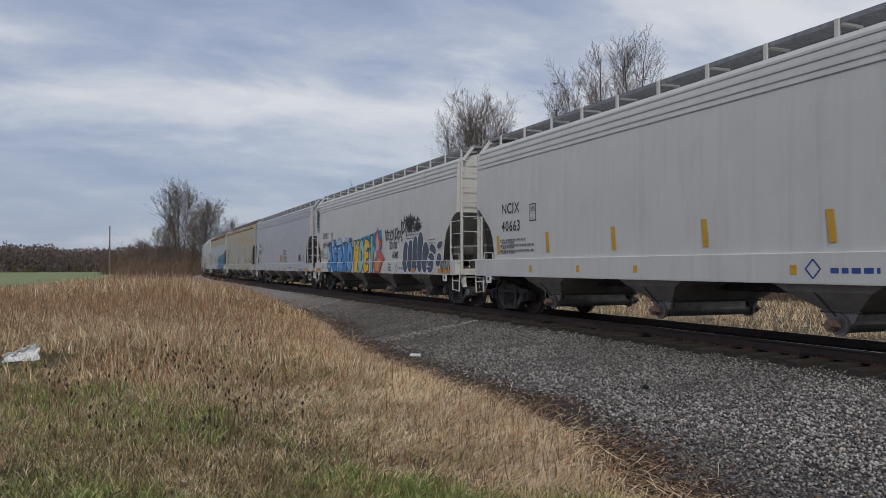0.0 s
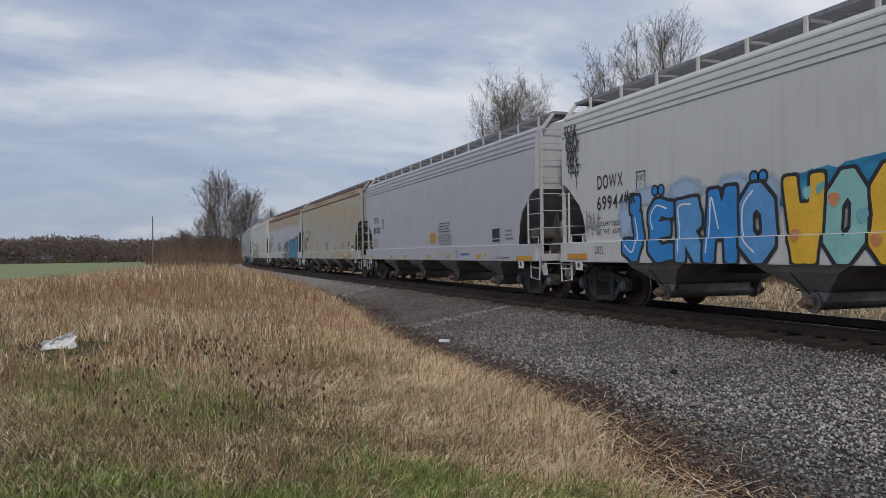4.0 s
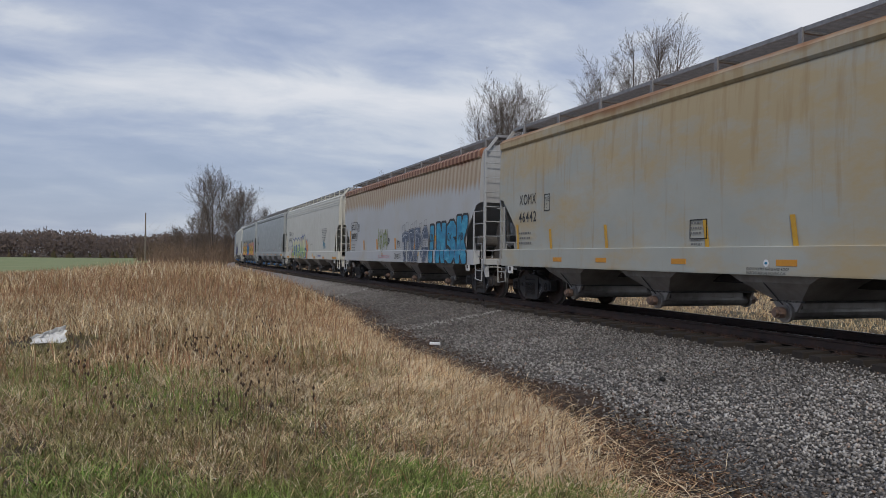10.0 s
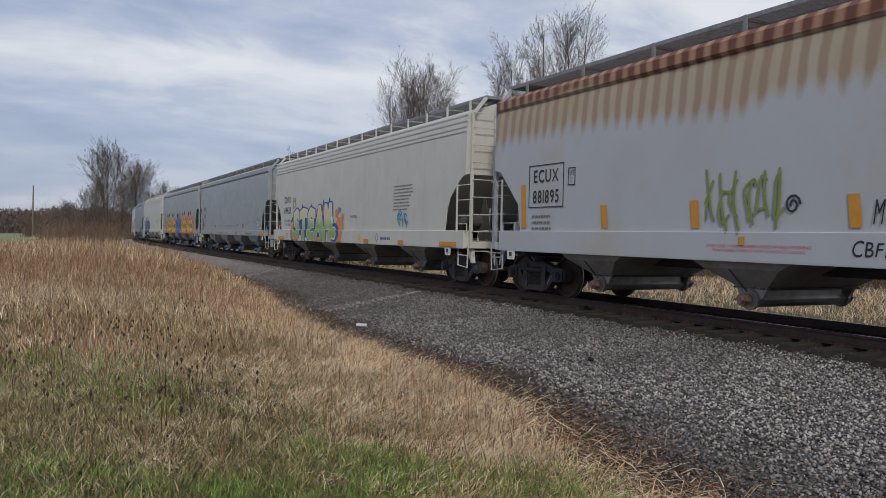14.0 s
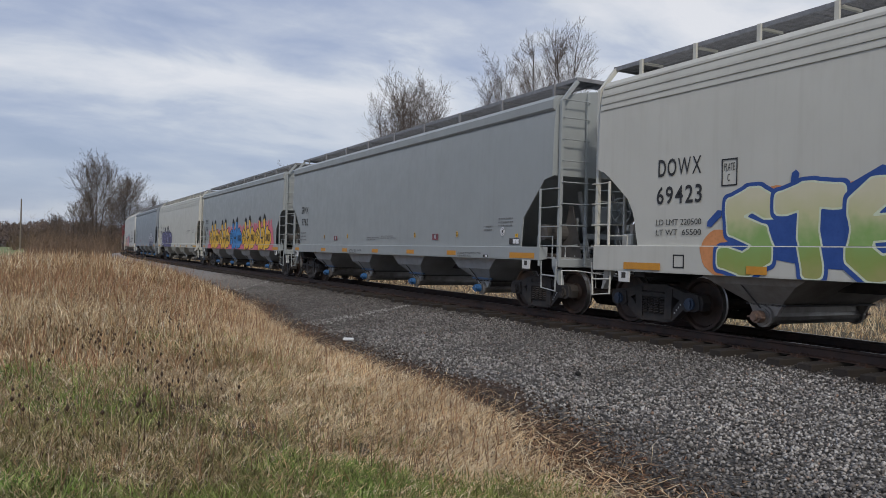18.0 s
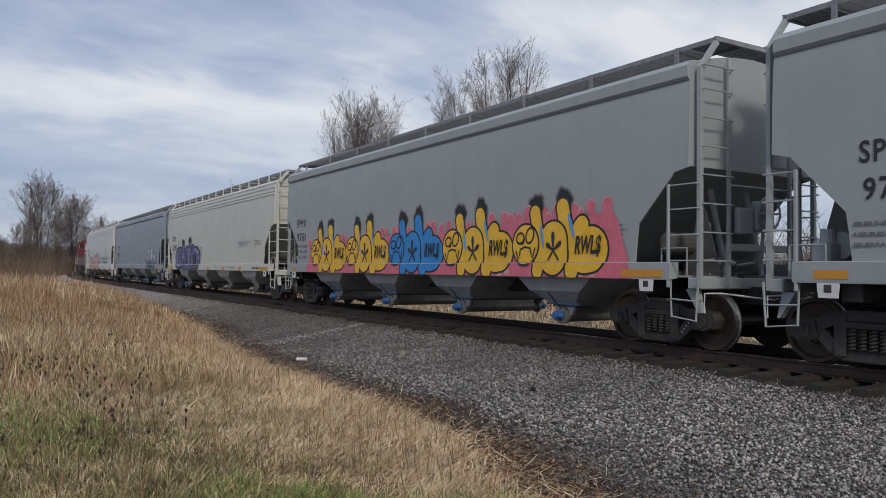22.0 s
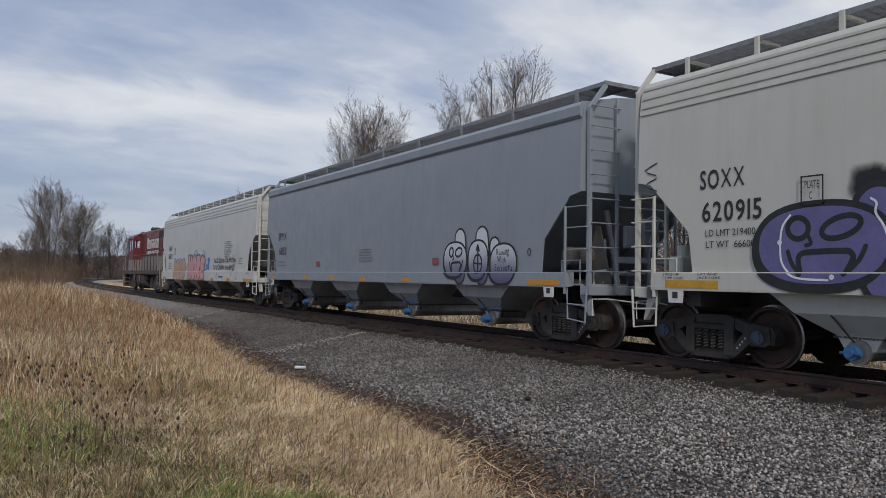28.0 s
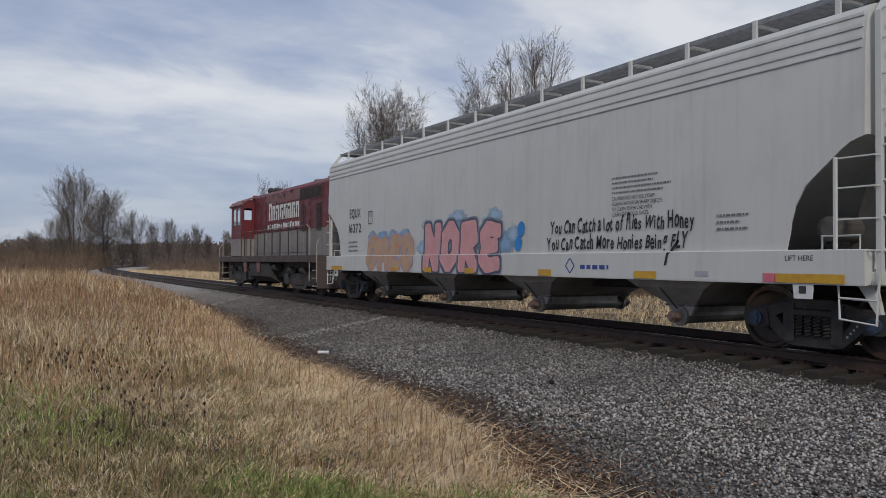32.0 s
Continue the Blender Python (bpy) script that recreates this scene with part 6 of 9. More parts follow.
def limb_mesh(name, segs, material, least):
    V, F = [], []
    for a, b, r0, r1, lev in segs:
        n = 6 if lev == 0 else 3
        d = (b - a).normalized()
        u = d.cross(Vector((0.3, 0.9, 0.1))).normalized()
        k = len(V)
        if lev >= 2:
            r = max(r0, least)
            V += [a - u * r, a + u * r, b]
            F.append((k, k + 1, k + 2))
            continue
        w = d.cross(u)
        for p, rr in ((a, max(r0, least)), (b, max(r1, least * 0.8))):
            for i in range(n):
                t = 2 * math.pi * i / n
                V.append(p + rr * (u * math.cos(t) + w * math.sin(t)))
        for i in range(n):
            j = (i + 1) % n
            F += [(k + i, k + j, k + n + j), (k + i, k + n + j, k + n + i)]
    return from_arrays(name, [tuple(v) for v in V], F, material)


def tree(x, y, height, spread, seed, label, split=0.22, least=0.012, leaders=3):
    t = tagged(new("tree"), label, "tree", "leafless trees")
    t.location = (x, y, float(ground_z(x, y)) - 0.1)
    s = branches(seed, height, spread, split, leaders, y < 110 or height > 19)
    put_mesh("trunk", limb_mesh("trunk", [q for q in s if q[4] < 1], M("bark"), least), None, t)
    put_mesh("crown", limb_mesh("crown", [q for q in s if q[4] >= 1], M("twig"), least), None, t)
    return t


def at(az, dist):
    return dist * math.sin(radians(az)), dist * math.cos(radians(az))


def build_trees():
    rows = [  # bearing, distance, height, spread, seed, bare share, leaders
        (36.5, 65, 22.8, 0.66, 11, 0.22, 2), (34.8, 66, 21.6, 0.55, 12, 0.22, 2), (32.3, 68, 20.6, 0.72, 13, 0.2, 3), (30.9, 70, 15.4, 0.8, 14, 0.2, 3), (29.4, 72, 13.6, 0.8, 15, 0.2, 3), (39.6, 64, 12.0, 0.75, 16, 0.2, 2),
        (25.2, 74, 19.8, 0.78, 17, 0.18, 4), (24.2, 75, 18.8, 0.62, 18, 0.18, 4), (27.6, 77, 17.4, 0.55, 19, 0.2, 2), (26.2, 80, 13.6, 0.7, 20, 0.2, 3), (22.8, 78, 9.5, 0.8, 21, 0.2, 4), (16.6, 100, 13.4, 0.7, 22, 0.2, 2), (18.2, 104, 10.5, 0.7, 23, 0.2, 3),
        (3.6, 190, 23.8, 1.0, 31, 0.24, 3), (5.5, 205, 20.8, 1.25, 32, 0.2, 3), (2.3, 200, 12.5, 0.9, 33, 0.2, 2), (1.2, 210, 9.5, 0.9, 34, 0.2, 3), (4.6, 215, 15.0, 0.8, 35, 0.2, 3), (6.6, 225, 14.0, 0.8, 36, 0.2, 3),
        (8.6, 240, 14.0, 0.85, 37, 0.2, 3), (10.6, 250, 12.0, 0.85, 38, 0.2, 3), (12.2, 240, 10.5, 0.85, 39, 0.2, 3), (13.6, 235, 11.5, 0.85, 40, 0.2, 3), (7.4, 218, 16.5, 0.9, 43, 0.2, 3), (9.6, 228, 14.5, 0.9, 44, 0.2, 3), (11.4, 232, 13.5, 0.9, 45, 0.2, 3), (2.9, 204, 15.5, 1.0, 46, 0.2, 3),
        (43.5, 60, 13.0, 0.8, 41, 0.2, 3), (48, 62, 15.0, 0.8, 42, 0.2, 3)]
    for az, dist, h, sp, seed, bare, lead in rows:
        x, y = at(az, dist)
        tree(x, y, h, sp, seed, "tall leafless tree with a fine bare crown" if h > 17 else "smaller leafless tree with a bare twiggy crown", bare, 0.0085 if dist < 110 else 0.021, lead)


build_trees()


def brush(name, n, place, height, width, material, label, sprays=6):
    """Leafless shrubs: sprays of thin upright shoots."""
    V, F = [], []
    pts = place(n)
    for x, y in pts:
        z = float(ground_z(x, y)) - 0.1
        hh = height * (0.18 + 1.05 * rng.random() ** 1.5) * (0.70 + 0.5 * math.sin(0.31 * x + 1.3) * math.sin(0.23 * y))
        for k in range(sprays):
            a, t = rng.uniform(0, 2 * np.pi), rng.uniform(0.1, 0.9)
            h = hh * rng.uniform(0.6, 1.0)
            tip = (x + math.cos(a) * t * h, y + math.sin(a) * t * h, z + h)
            b = rng.uniform(0, 2 * np.pi)
            wx, wy = math.cos(b) * width / 2, math.sin(b) * width / 2
            i = len(V)
            bx, by = x + rng.normal(0, 0.25 * hh * 0.3), y + rng.normal(0, 0.25 * hh * 0.3)
            V += [(bx - wx, by - wy, z), (bx + wx, by + wy, z), tip]
            F.append((i, i + 1, i + 2))
            for s in range(4):
                q = rng.uniform(0.25, 0.9)
                px, py, pz = bx + (tip[0] - bx) * q, by + (tip[1] - by) * q, z + h * q
                c, l = rng.uniform(0, 2 * np.pi), h * rng.uniform(0.18, 0.42)
                i = len(V)
                V += [(px - wx * 0.6, py - wy * 0.6, pz), (px + wx * 0.6, py + wy * 0.6, pz), (px + math.cos(c) * l * 0.85, py + math.sin(c) * l * 0.85, pz + l * rng.uniform(0.4, 1.0))]
                F.append((i, i + 1, i + 2))
    return tagged(new(name, from_arrays(name, V, F, material)), label, "shrubs", kind="stuff")


def build_brush():
    def polar(a0, a1, d0, d1):
        def f(n):
            a, d = np.radians(rng.uniform(a0, a1, n)), rng.uniform(d0, d1, n)
            x, y = d * np.sin(a), d * np.cos(a)
            off = np.abs(centre_x(y) - x)
            keep = off > 3.6
            return np.stack([x, y], 1)[keep]
        return f
    brush("brush", 620, polar(-0.6, 5.6, 120, 190), 4.3, 0.05, M("shrub"), "brown leafless brush below the trees", 8)
    brush("tall_brush", 420, polar(-1.4, 6.0, 175, 230), 8.0, 0.07, M("brush"), "tall brown leafless thicket", 8)
    brush("low_brush", 500, polar(8.2, 15, 125, 175), 3.2, 0.045, M("shrub"), "low brown brush beyond the track", 7)
    brush("tall_hedge", 2200, polar(24, 60, 54, 84), 7.2, 0.075, M("brush"), "tall leafless thicket under the trees", 8)
    brush("hedge", 1500, polar(14, 58, 40, 72), 4.2, 0.035, M("brush"), "leafless hedgerow beyond the meadow", 7)
    # far thicket shares the woods' haze-tinted colour
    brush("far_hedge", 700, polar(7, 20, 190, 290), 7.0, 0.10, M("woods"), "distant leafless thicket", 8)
    # distant woods all round, in the haze-tinted colour
    n, m = 2600, 64
    a = np.radians(rng.uniform(-34, 30, n))
    d = rng.uniform(325, 420, n)
    h = rng.uniform(10.9, 12.2, n) * (1 + 0.08 * np.sin(a * 40) + 0.04 * np.sin(a * 131)) * d / 350
    p = rng.normal(0, 1, (n, m, 3))
    p *= (rng.random((n, m)) ** 0.4 / np.linalg.norm(p, axis=2))[..., None]
    base = np.stack([(d * np.sin(a))[:, None] + 4.2 * p[..., 0], (d * np.cos(a))[:, None] + 4.2 * p[..., 1], h[:, None] * (0.43 + 0.47 * p[..., 2]) - 1.2], -1)
    out = np.stack([0.5 * p[..., 0], 0.5 * p[..., 1], 0.5 + 0.3 * p[..., 2]], -1) + rng.normal(0, 0.3, (n, m, 3))
    wide = rng.normal(0, 0.24, (n, m, 3))
    V = np.stack([base - wide, base + wide, base + out], 2).reshape(-1, 3)
    F = np.arange(len(V)).reshape(-1, 3)
    tagged(new("distant_woods", from_arrays("distant_woods", V, F, M("woods"))), "distant leafless woods, greyed by haze put into their colour", "woods", kind="stuff")
    V, F = [], []
    for k in range(90):
        a = math.radians(rng.uniform(-40, 0))
        d = rng.uniform(300, 322)
        x, y = d * math.sin(a), d * math.cos(a)
        h, w = rng.uniform(1.4, 3.4), rng.uniform(0.7, 1.6)
        for s in range(14):
            i = len(V)
            b, zz = rng.uniform(0, 2 * math.pi), rng.uniform(0, 0.8) * h
            ww = w * (1 - zz / h)
            V += [(x + ww * math.cos(b), y + ww * math.sin(b), -0.9 + zz), (x - ww * 0.4 * math.cos(b), y, -0.9 + zz), (x + rng.normal(0, 0.2), y, -0.9 + min(h, zz + 0.9))]
            F.append((i, i + 1, i + 2))
    tagged(new("cedar_shrubs", from_arrays("cedar_shrubs", V, F, M("cedar"))), "small dark evergreen shrubs along the far field's edge", "shrubs", kind="stuff")
    # utility pole
    x, y = at(-0.95, 172)
    p = tagged(new("utility_pole"), "thin weathered timber pole standing in the field", "pole")
    p.location = (x, y, float(ground_z(x, y)))
    part("shaft", tube(bmesh.new(), [(0, 0, -0.3), (0, 0, 5), (0, 0, 10.2)], [0.17, 0.15, 0.11], 8), M("pole"), p)
    part("cap", tube(bmesh.new(), [(0, 0, 10.2), (0, 0, 10.3)], [0.13, 0.05], 8), M("grate"), p)


build_brush()


# ================= lettering and graffiti =================
def spray_paint(key, color):
    MAT[key] = plain("spray_" + key, color, tuple(min(1, v * 1.18 + 0.01) for v in color), 3.5, 0.55, 0, 0.02)


for _k, _c in {"sblue": (0.025, 0.22, 0.56), "steal": (0.02, 0.26, 0.45), "sblack": (0.016, 0.016, 0.018), "syellow": (0.76, 0.44, 0.03), "spink": (0.60, 0.14, 0.19),
               "slightpink": (0.60, 0.30, 0.30), "spurple": (0.125, 0.115, 0.27), "slilac": (0.30, 0.28, 0.42), "swhite": (0.72, 0.73, 0.75), "snavy": (0.055, 0.07, 0.11), "sgreen": (0.36, 0.47, 0.14),
               "solive": (0.19, 0.24, 0.06), "sorange": (0.58, 0.24, 0.09), "sbrown": (0.46, 0.30, 0.20), "scyan": (0.16, 0.42, 0.45), "sdeep": (0.02, 0.07, 0.28), "ssteel": (0.16, 0.19, 0.25), "ssilver": (0.40, 0.42, 0.45),
               "spale": (0.60, 0.66, 0.50), "ssky": (0.10, 0.30, 0.58), "spaleteal": (0.25, 0.50, 0.46), "sred": (0.50, 0.10, 0.09), "slogo": (0.03, 0.06, 0.24), "shaze_soft": (0.22, 0.225, 0.23), "sfaint": (0.36, 0.37, 0.39), "splacard": (0.26, 0.07, 0.085)}.items():
    spray_paint(_k, _c)
_n = N("spray_fading_green")
_z = _n.math("ADD", _n.axis(2), _n.math("MULTIPLY", _n.noise(2.2, 3), 0.7))
_m = N("spray_white_fading_to_purple")
_f = _m.math("DIVIDE", _m.math("SUBTRACT", _m.math("ADD", _m.axis(2), _m.math("MULTIPLY", _m.noise(3.0, 3), 0.25)), 1.35), 0.75, True)
MAT["sfade"] = _m.done(_m.ramp(_f, (0.0, (0.10, 0.10, 0.18)), (0.35, (0.20, 0.20, 0.29)), (0.75, (0.52, 0.54, 0.60)), (1.0, (0.62, 0.65, 0.69))), 0.5)
_m = N("spray_streaky_navy")
MAT["sstreak"] = _m.done(_m.ramp(_m.noise(3.0, 4, 0.6, (1, 0.6, 4)), (0.36, (0.035, 0.055, 0.10)), (0.55, (0.09, 0.12, 0.18)), (0.72, (0.26, 0.29, 0.34))), 0.5)
_m = N("spray_streaky_turquoise")
MAT["steal"] = _m.done(_m.ramp(_m.noise(2.0, 4, 0.6, (1, 1, 2)), (0.36, (0.015, 0.17, 0.33)), (0.60, (0.03, 0.30, 0.48)), (0.80, (0.16, 0.42, 0.55))), 0.5)
MAT["sgreen"] = _n.done(_n.ramp(_n.math("DIVIDE", _n.math("SUBTRACT", _z, 1.2), 1.4, True), (0.0, (0.42, 0.36, 0.15)), (0.25, (0.28, 0.36, 0.09)), (0.5, (0.26, 0.42, 0.13)), (0.72, (0.58, 0.57, 0.32)), (1.0, (0.66, 0.62, 0.44))), 0.5)


def spray(car, bm, mat, top, layer=0, label="", name="graffiti"):
    """Paints a flat shape, drawn in (y, z) at x = 0, on the near side: above the sill's top edge on the body, below it on the sill."""
    other = bm.copy()
    for b, keep_up, x in ((bm, True, FACE), (other, False, SILL_FACE)):
        geom = b.verts[:] + b.edges[:] + b.faces[:]
        z = top + 0.004 if keep_up else top - 0.013
        bmesh.ops.bisect_plane(b, geom=geom, plane_co=(0, 0, z), plane_no=(0, 0, 1), clear_inner=keep_up, clear_outer=not keep_up)
        if not keep_up:
            low = 1.125 if top < 1.42 else 0.985
            bmesh.ops.bisect_plane(b, geom=b.verts[:] + b.edges[:] + b.faces[:], plane_co=(0, 0, low), plane_no=(0, 0, 1), clear_inner=True)
        if not b.faces:
            b.free()
            continue
        for v in b.verts:
            v.co.x += x - 0.0016 * layer
        bmesh.ops.triangulate(b, faces=b.faces)
        for f in b.faces:
            f.normal_update()
            if f.normal.x > 0:
                f.normal_flip()
        part(name, b, M(mat), car, label)


def fill(outline):
    bm = bmesh.new()
    bm.faces.new([bm.verts.new((0, y, z)) for y, z in outline])
    return bm


def ellipse(cy, cz, ry, rz, turn=0.0, n=26, wobble=0.0, seed=0):
    c, s = math.cos(radians(turn)), math.sin(radians(turn))
    out = []
    for k in range(n):
        a = 2 * math.pi * k / n
        w = 1 + wobble * math.sin(3 * a + seed) + wobble * 0.6 * math.sin(7 * a + 2 * seed)
        u, v = ry * w * math.cos(a), rz * w * math.sin(a)
        out.append((cy + c * u - s * v, cz + s * u + c * v))
    return out


def stroke(pts, width, closed=False):
    """A painted line along points."""
    P = [Vector((y, z)) for y, z in pts]
    if closed:
        P.append(P[0])
    bm = bmesh.new()
    rows = []
    for i, p in enumerate(P):
        d = (P[min(i + 1, len(P) - 1)] - P[max(i - 1, 0)])
        if closed and i in (0, len(P) - 1):
            d = P[1] - P[-2]
        d.normalize()
        n = Vector((-d.y, d.x)) * width / 2
        rows.append((bm.verts.new((0, *(p + n))), bm.verts.new((0, *(p - n)))))
    for a, b in zip(rows, rows[1:]):
        bm.faces.new((a[0], a[1], b[1], b[0]))
    return bm


GLYPHS = {  # centre lines of sprayed letters in a unit box
    "S": [[(0.95, 0.86), (0.6, 1.0), (0.15, 0.86), (0.2, 0.6), (0.75, 0.44), (0.9, 0.18), (0.5, 0.0), (0.02, 0.1)]],
    "T": [[(0.0, 0.86), (0.5, 0.97), (1.0, 0.92)], [(0.52, 0.9), (0.46, 0.45), (0.55, 0.0)]],
    "E": [[(0.95, 0.92), (0.45, 1.0), (0.1, 0.78), (0.16, 0.5), (0.08, 0.2), (0.4, 0.0), (0.95, 0.06)], [(0.16, 0.5), (0.75, 0.54)]],
    "A": [[(0.0, 0.0), (0.22, 0.55), (0.48, 1.0), (0.75, 0.55), (1.0, 0.0)], [(0.25, 0.34), (0.78, 0.36)]],
    "M": [[(0.05, 0.0), (0.12, 0.5), (0.15, 0.98), (0.5, 0.42), (0.85, 1.0), (0.9, 0.5), (1.0, 0.0)]],
    "J": [[(0.62, 0.80), (0.7, 0.35), (0.4, 0.02), (0.0, 0.18)], [(0.52, 1.10), (0.60, 1.16)]],
    "R": [[(0.1, 0.0), (0.14, 0.5), (0.12, 0.95), (0.7, 0.98), (0.82, 0.7), (0.3, 0.5)], [(0.4, 0.5), (0.65, 0.25), (0.95, 0.0)]],
    "O": [[(0.5, 1.0), (0.1, 0.75), (0.08, 0.25), (0.5, 0.0), (0.92, 0.25), (0.9, 0.75), (0.52, 1.0)]],
    "W": [[(0.0, 1.0), (0.18, 0.3), (0.3, 0.0), (0.5, 0.6), (0.7, 0.0), (0.85, 0.35), (1.0, 1.0)]],
    "N": [[(0.08, 0.0), (0.12, 0.5), (0.1, 1.0), (0.5, 0.5), (0.9, 0.0), (0.88, 0.5), (0.95, 1.0)]],
    "L": [[(0.12, 1.0), (0.10, 0.4), (0.14, 0.04), (0.55, 0.0), (0.95, 0.06)]],
    "K": [[(0.12, 1.0), (0.15, 0.5), (0.1, 0.0)], [(0.95, 1.0), (0.5, 0.62), (0.25, 0.48), (0.6, 0.3), (1.0, 0.0)]],
    "I": [[(0.5, 1.0), (0.48, 0.5), (0.5, 0.0)]],
    "P": [[(0.15, 0.0), (0.15, 0.5), (0.12, 0.95), (0.75, 0.95), (0.85, 0.65), (0.3, 0.45)]],
}


def smooth_line(pts, n=5):
    """A curve through the points."""
    P = [Vector(q) for q in pts]
    if len(P) < 3:
        return P
    out = []
    for i in range(len(P) - 1):
        a, b, c, d = P[max(i - 1, 0)], P[i], P[i + 1], P[min(i + 2, len(P) - 1)]
        for k in range(n):
            t = k / n
            out.append(0.5 * (2 * b + (c - a) * t + (2 * a - 5 * b + 4 * c - d) * t * t + (3 * b - a - 3 * c + d) * t ** 3))
    return out + [P[-1]]


def ribbon(bm, pts, width, x=0.0, tip=0.55):
    """A painted line with rounded ends along a smooth curve, added to bm."""
    P = smooth_line(pts)
    a, b = (P[0] - P[1]).normalized(), (P[-1] - P[-2]).normalized()
    P = [P[0] + a * width * 0.42] + P + [P[-1] + b * width * 0.42]
    rows = []
    for i, q in enumerate(P):
        d = (P[min(i + 1, len(P) - 1)] - P[max(i - 1, 0)]).normalized()
        w = width / 2 * (tip if i in (0, len(P) - 1) else 1.0)
        n = Vector((-d.y, d.x)) * w
        x -= 0.00012
        rows.append((bm.verts.new((x, *(q + n))), bm.verts.new((x, *(q - n)))))
    for r0, r1 in zip(rows, rows[1:]):
        bm.faces.new((r0[0], r0[1], r1[1], r1[0]))
    return bm


def blot(lines, width, cell=0.034, square=2.0, bent=True):
    """One flat painted shape: all that lies within width / 2 of the curves, with a clean outline. width: one for all, or one a curve;
    square: how blocky its corners are."""
    widths = width if isinstance(width, (list, tuple)) else [width] * len(lines)
    width = max(widths)
    lines = [smooth_line(st) if bent else [Vector(q) for q in st] for st in lines]
    A = np.array([tuple(st[i]) for st in lines for i in range(len(st) - 1)])
    B = np.array([tuple(st[i + 1]) for st in lines for i in range(len(st) - 1)])
    lo, hi = np.minimum(A, B).min(0) - width / 2 - cell, np.maximum(A, B).max(0) + width / 2 + cell
    ys, zs = np.arange(lo[0], hi[0] + cell, cell), np.arange(lo[1], hi[1] + cell, cell)
    P = np.stack(np.meshgrid(ys, zs, indexing="ij"), -1)[:, :, None, :]
    W = np.array([w for st, w in zip(lines, widths) for i in range(len(st) - 1)]) / 2
    D = B - A
    t = np.clip(((P - A) * D).sum(-1) / np.maximum((D * D).sum(-1), 1e-9), 0, 1)
    f = (W - (np.abs(P - A - t[..., None] * D) ** square).sum(-1) ** (1 / square)).max(-1)
    bm = bmesh.new()
    made = {}

    def vert(y, z):
        key = (round(y, 4), round(z, 4))
        if key not in made:
            made[key] = bm.verts.new((0, *key))
        return made[key]
    for i in range(len(ys) - 1):
        run = None
        for j in range(len(zs) - 1):
            c = [(i, j), (i + 1, j), (i + 1, j + 1), (i, j + 1)]
            v = [f[q] for q in c]
            full = min(v) >= 0
            if full:
                run = j if run is None else run
            if run is not None and (not full or j == len(zs) - 2):
                e = j if not full else j + 1
                bm.faces.new([vert(ys[i], zs[run]), vert(ys[i + 1], zs[run]), vert(ys[i + 1], zs[e]), vert(ys[i], zs[e])])
                run = None
            if full or max(v) < 0:
                continue
            ring = []
            for k in range(4):
                a, b, fa, fb = c[k], c[(k + 1) % 4], v[k], v[(k + 1) % 4]
                if fa >= 0:
                    ring.append(vert(ys[a[0]], zs[a[1]]))
                if (fa >= 0) != (fb >= 0):
                    q = fa / (fa - fb)
                    ring.append(vert(ys[a[0]] + (ys[b[0]] - ys[a[0]]) * q, zs[a[1]] + (zs[b[1]] - zs[a[1]]) * q))
            ring = list(dict.fromkeys(ring))
            if len(ring) > 2 and bm.faces.get(ring) is None:
                bm.faces.new(ring)
    return bm


def piece(car, word, y0, y1, z0, z1, top, wide, fills, rims, layer, label, rise=0.0, shine="", seed=1, square=2.0, bent=True):
    """A row of fat sprayed letters, each with its rims below its fill. fills: one material, or one a letter; rise: how much higher the last letters stand."""
    rnd = random.Random(seed)
    step = (y0 - y1) / len(word)
    fills = fills if isinstance(fills, (list, tuple)) else [fills] * len(word)
    lay = layer
    for i, ch in enumerate(word):
        up = rise * i / max(1, len(word) - 1) + rnd.uniform(-0.05, 0.05)
        lean = rnd.uniform(-0.10, 0.10)

        def place(q):
            v = q[1]
            return (y0 - step * i - wide * 0.42 - q[0] * (step - wide * 0.84) - lean * (v - 0.5), z0 + wide / 2 + v * (z1 + up - z0 - wide))
        lines = [[place(q) for q in st] for st in GLYPHS[ch]]
        for mat, g in [*rims, (fills[i], 0.0)]:
            spray(car, blot(lines, wide + 2 * g, 0.03, square, bent), mat, top, lay, label)
            lay += 0.45
        if shine:
            for st in lines[:1]:
                bm = ribbon(bmesh.new(), [(q[0] + wide * 0.24, q[1] + wide * 0.10) for q in st[:4]], 0.035)
                spray(car, bm, shine, top, lay, "pale highlight line")
                lay += 0.3


def letters(car, body, y0, y1, z0, z1, top, mat, fat=0.02, layer=0, label="", wild=0.05, seed=1):
    """Hand-painted writing from y0 (its left end) to y1, every letter a shape of its own, a little askew."""
    rnd = random.Random(seed)
    q, made = 0.0, []
    for ch in body:
        if ch == " ":
            q += 0.32
            continue
        me = text_mesh(ch, 1.0, fat, 0.12, 1.0)
        xs = [v.co.x for v in me.vertices]
        made.append((me, q - min(xs)))
        q += max(xs) - min(xs) + 0.09
    sy, sz = (y0 - y1) / q, (z1 - z0) / 0.72
    for k, (me, off) in enumerate(made):
        bm = bmesh.new()
        bm.from_mesh(me)
        bpy.data.meshes.remove(me)
        up, turn = rnd.uniform(-0.5, 1.0) * wild, rnd.uniform(-1.0, 1.0) * wild * 2
        tall = 1 + rnd.uniform(-1.0, 2.0) * wild * 2
        for v in bm.verts:
            u, h = v.co.x + off, v.co.y
            v.co = (0, y0 - u * sy - turn * h * sz, z0 + (h * tall + up) * sz)
        spray(car, bm, mat, top, layer + 0.1 * (k % 3), label)


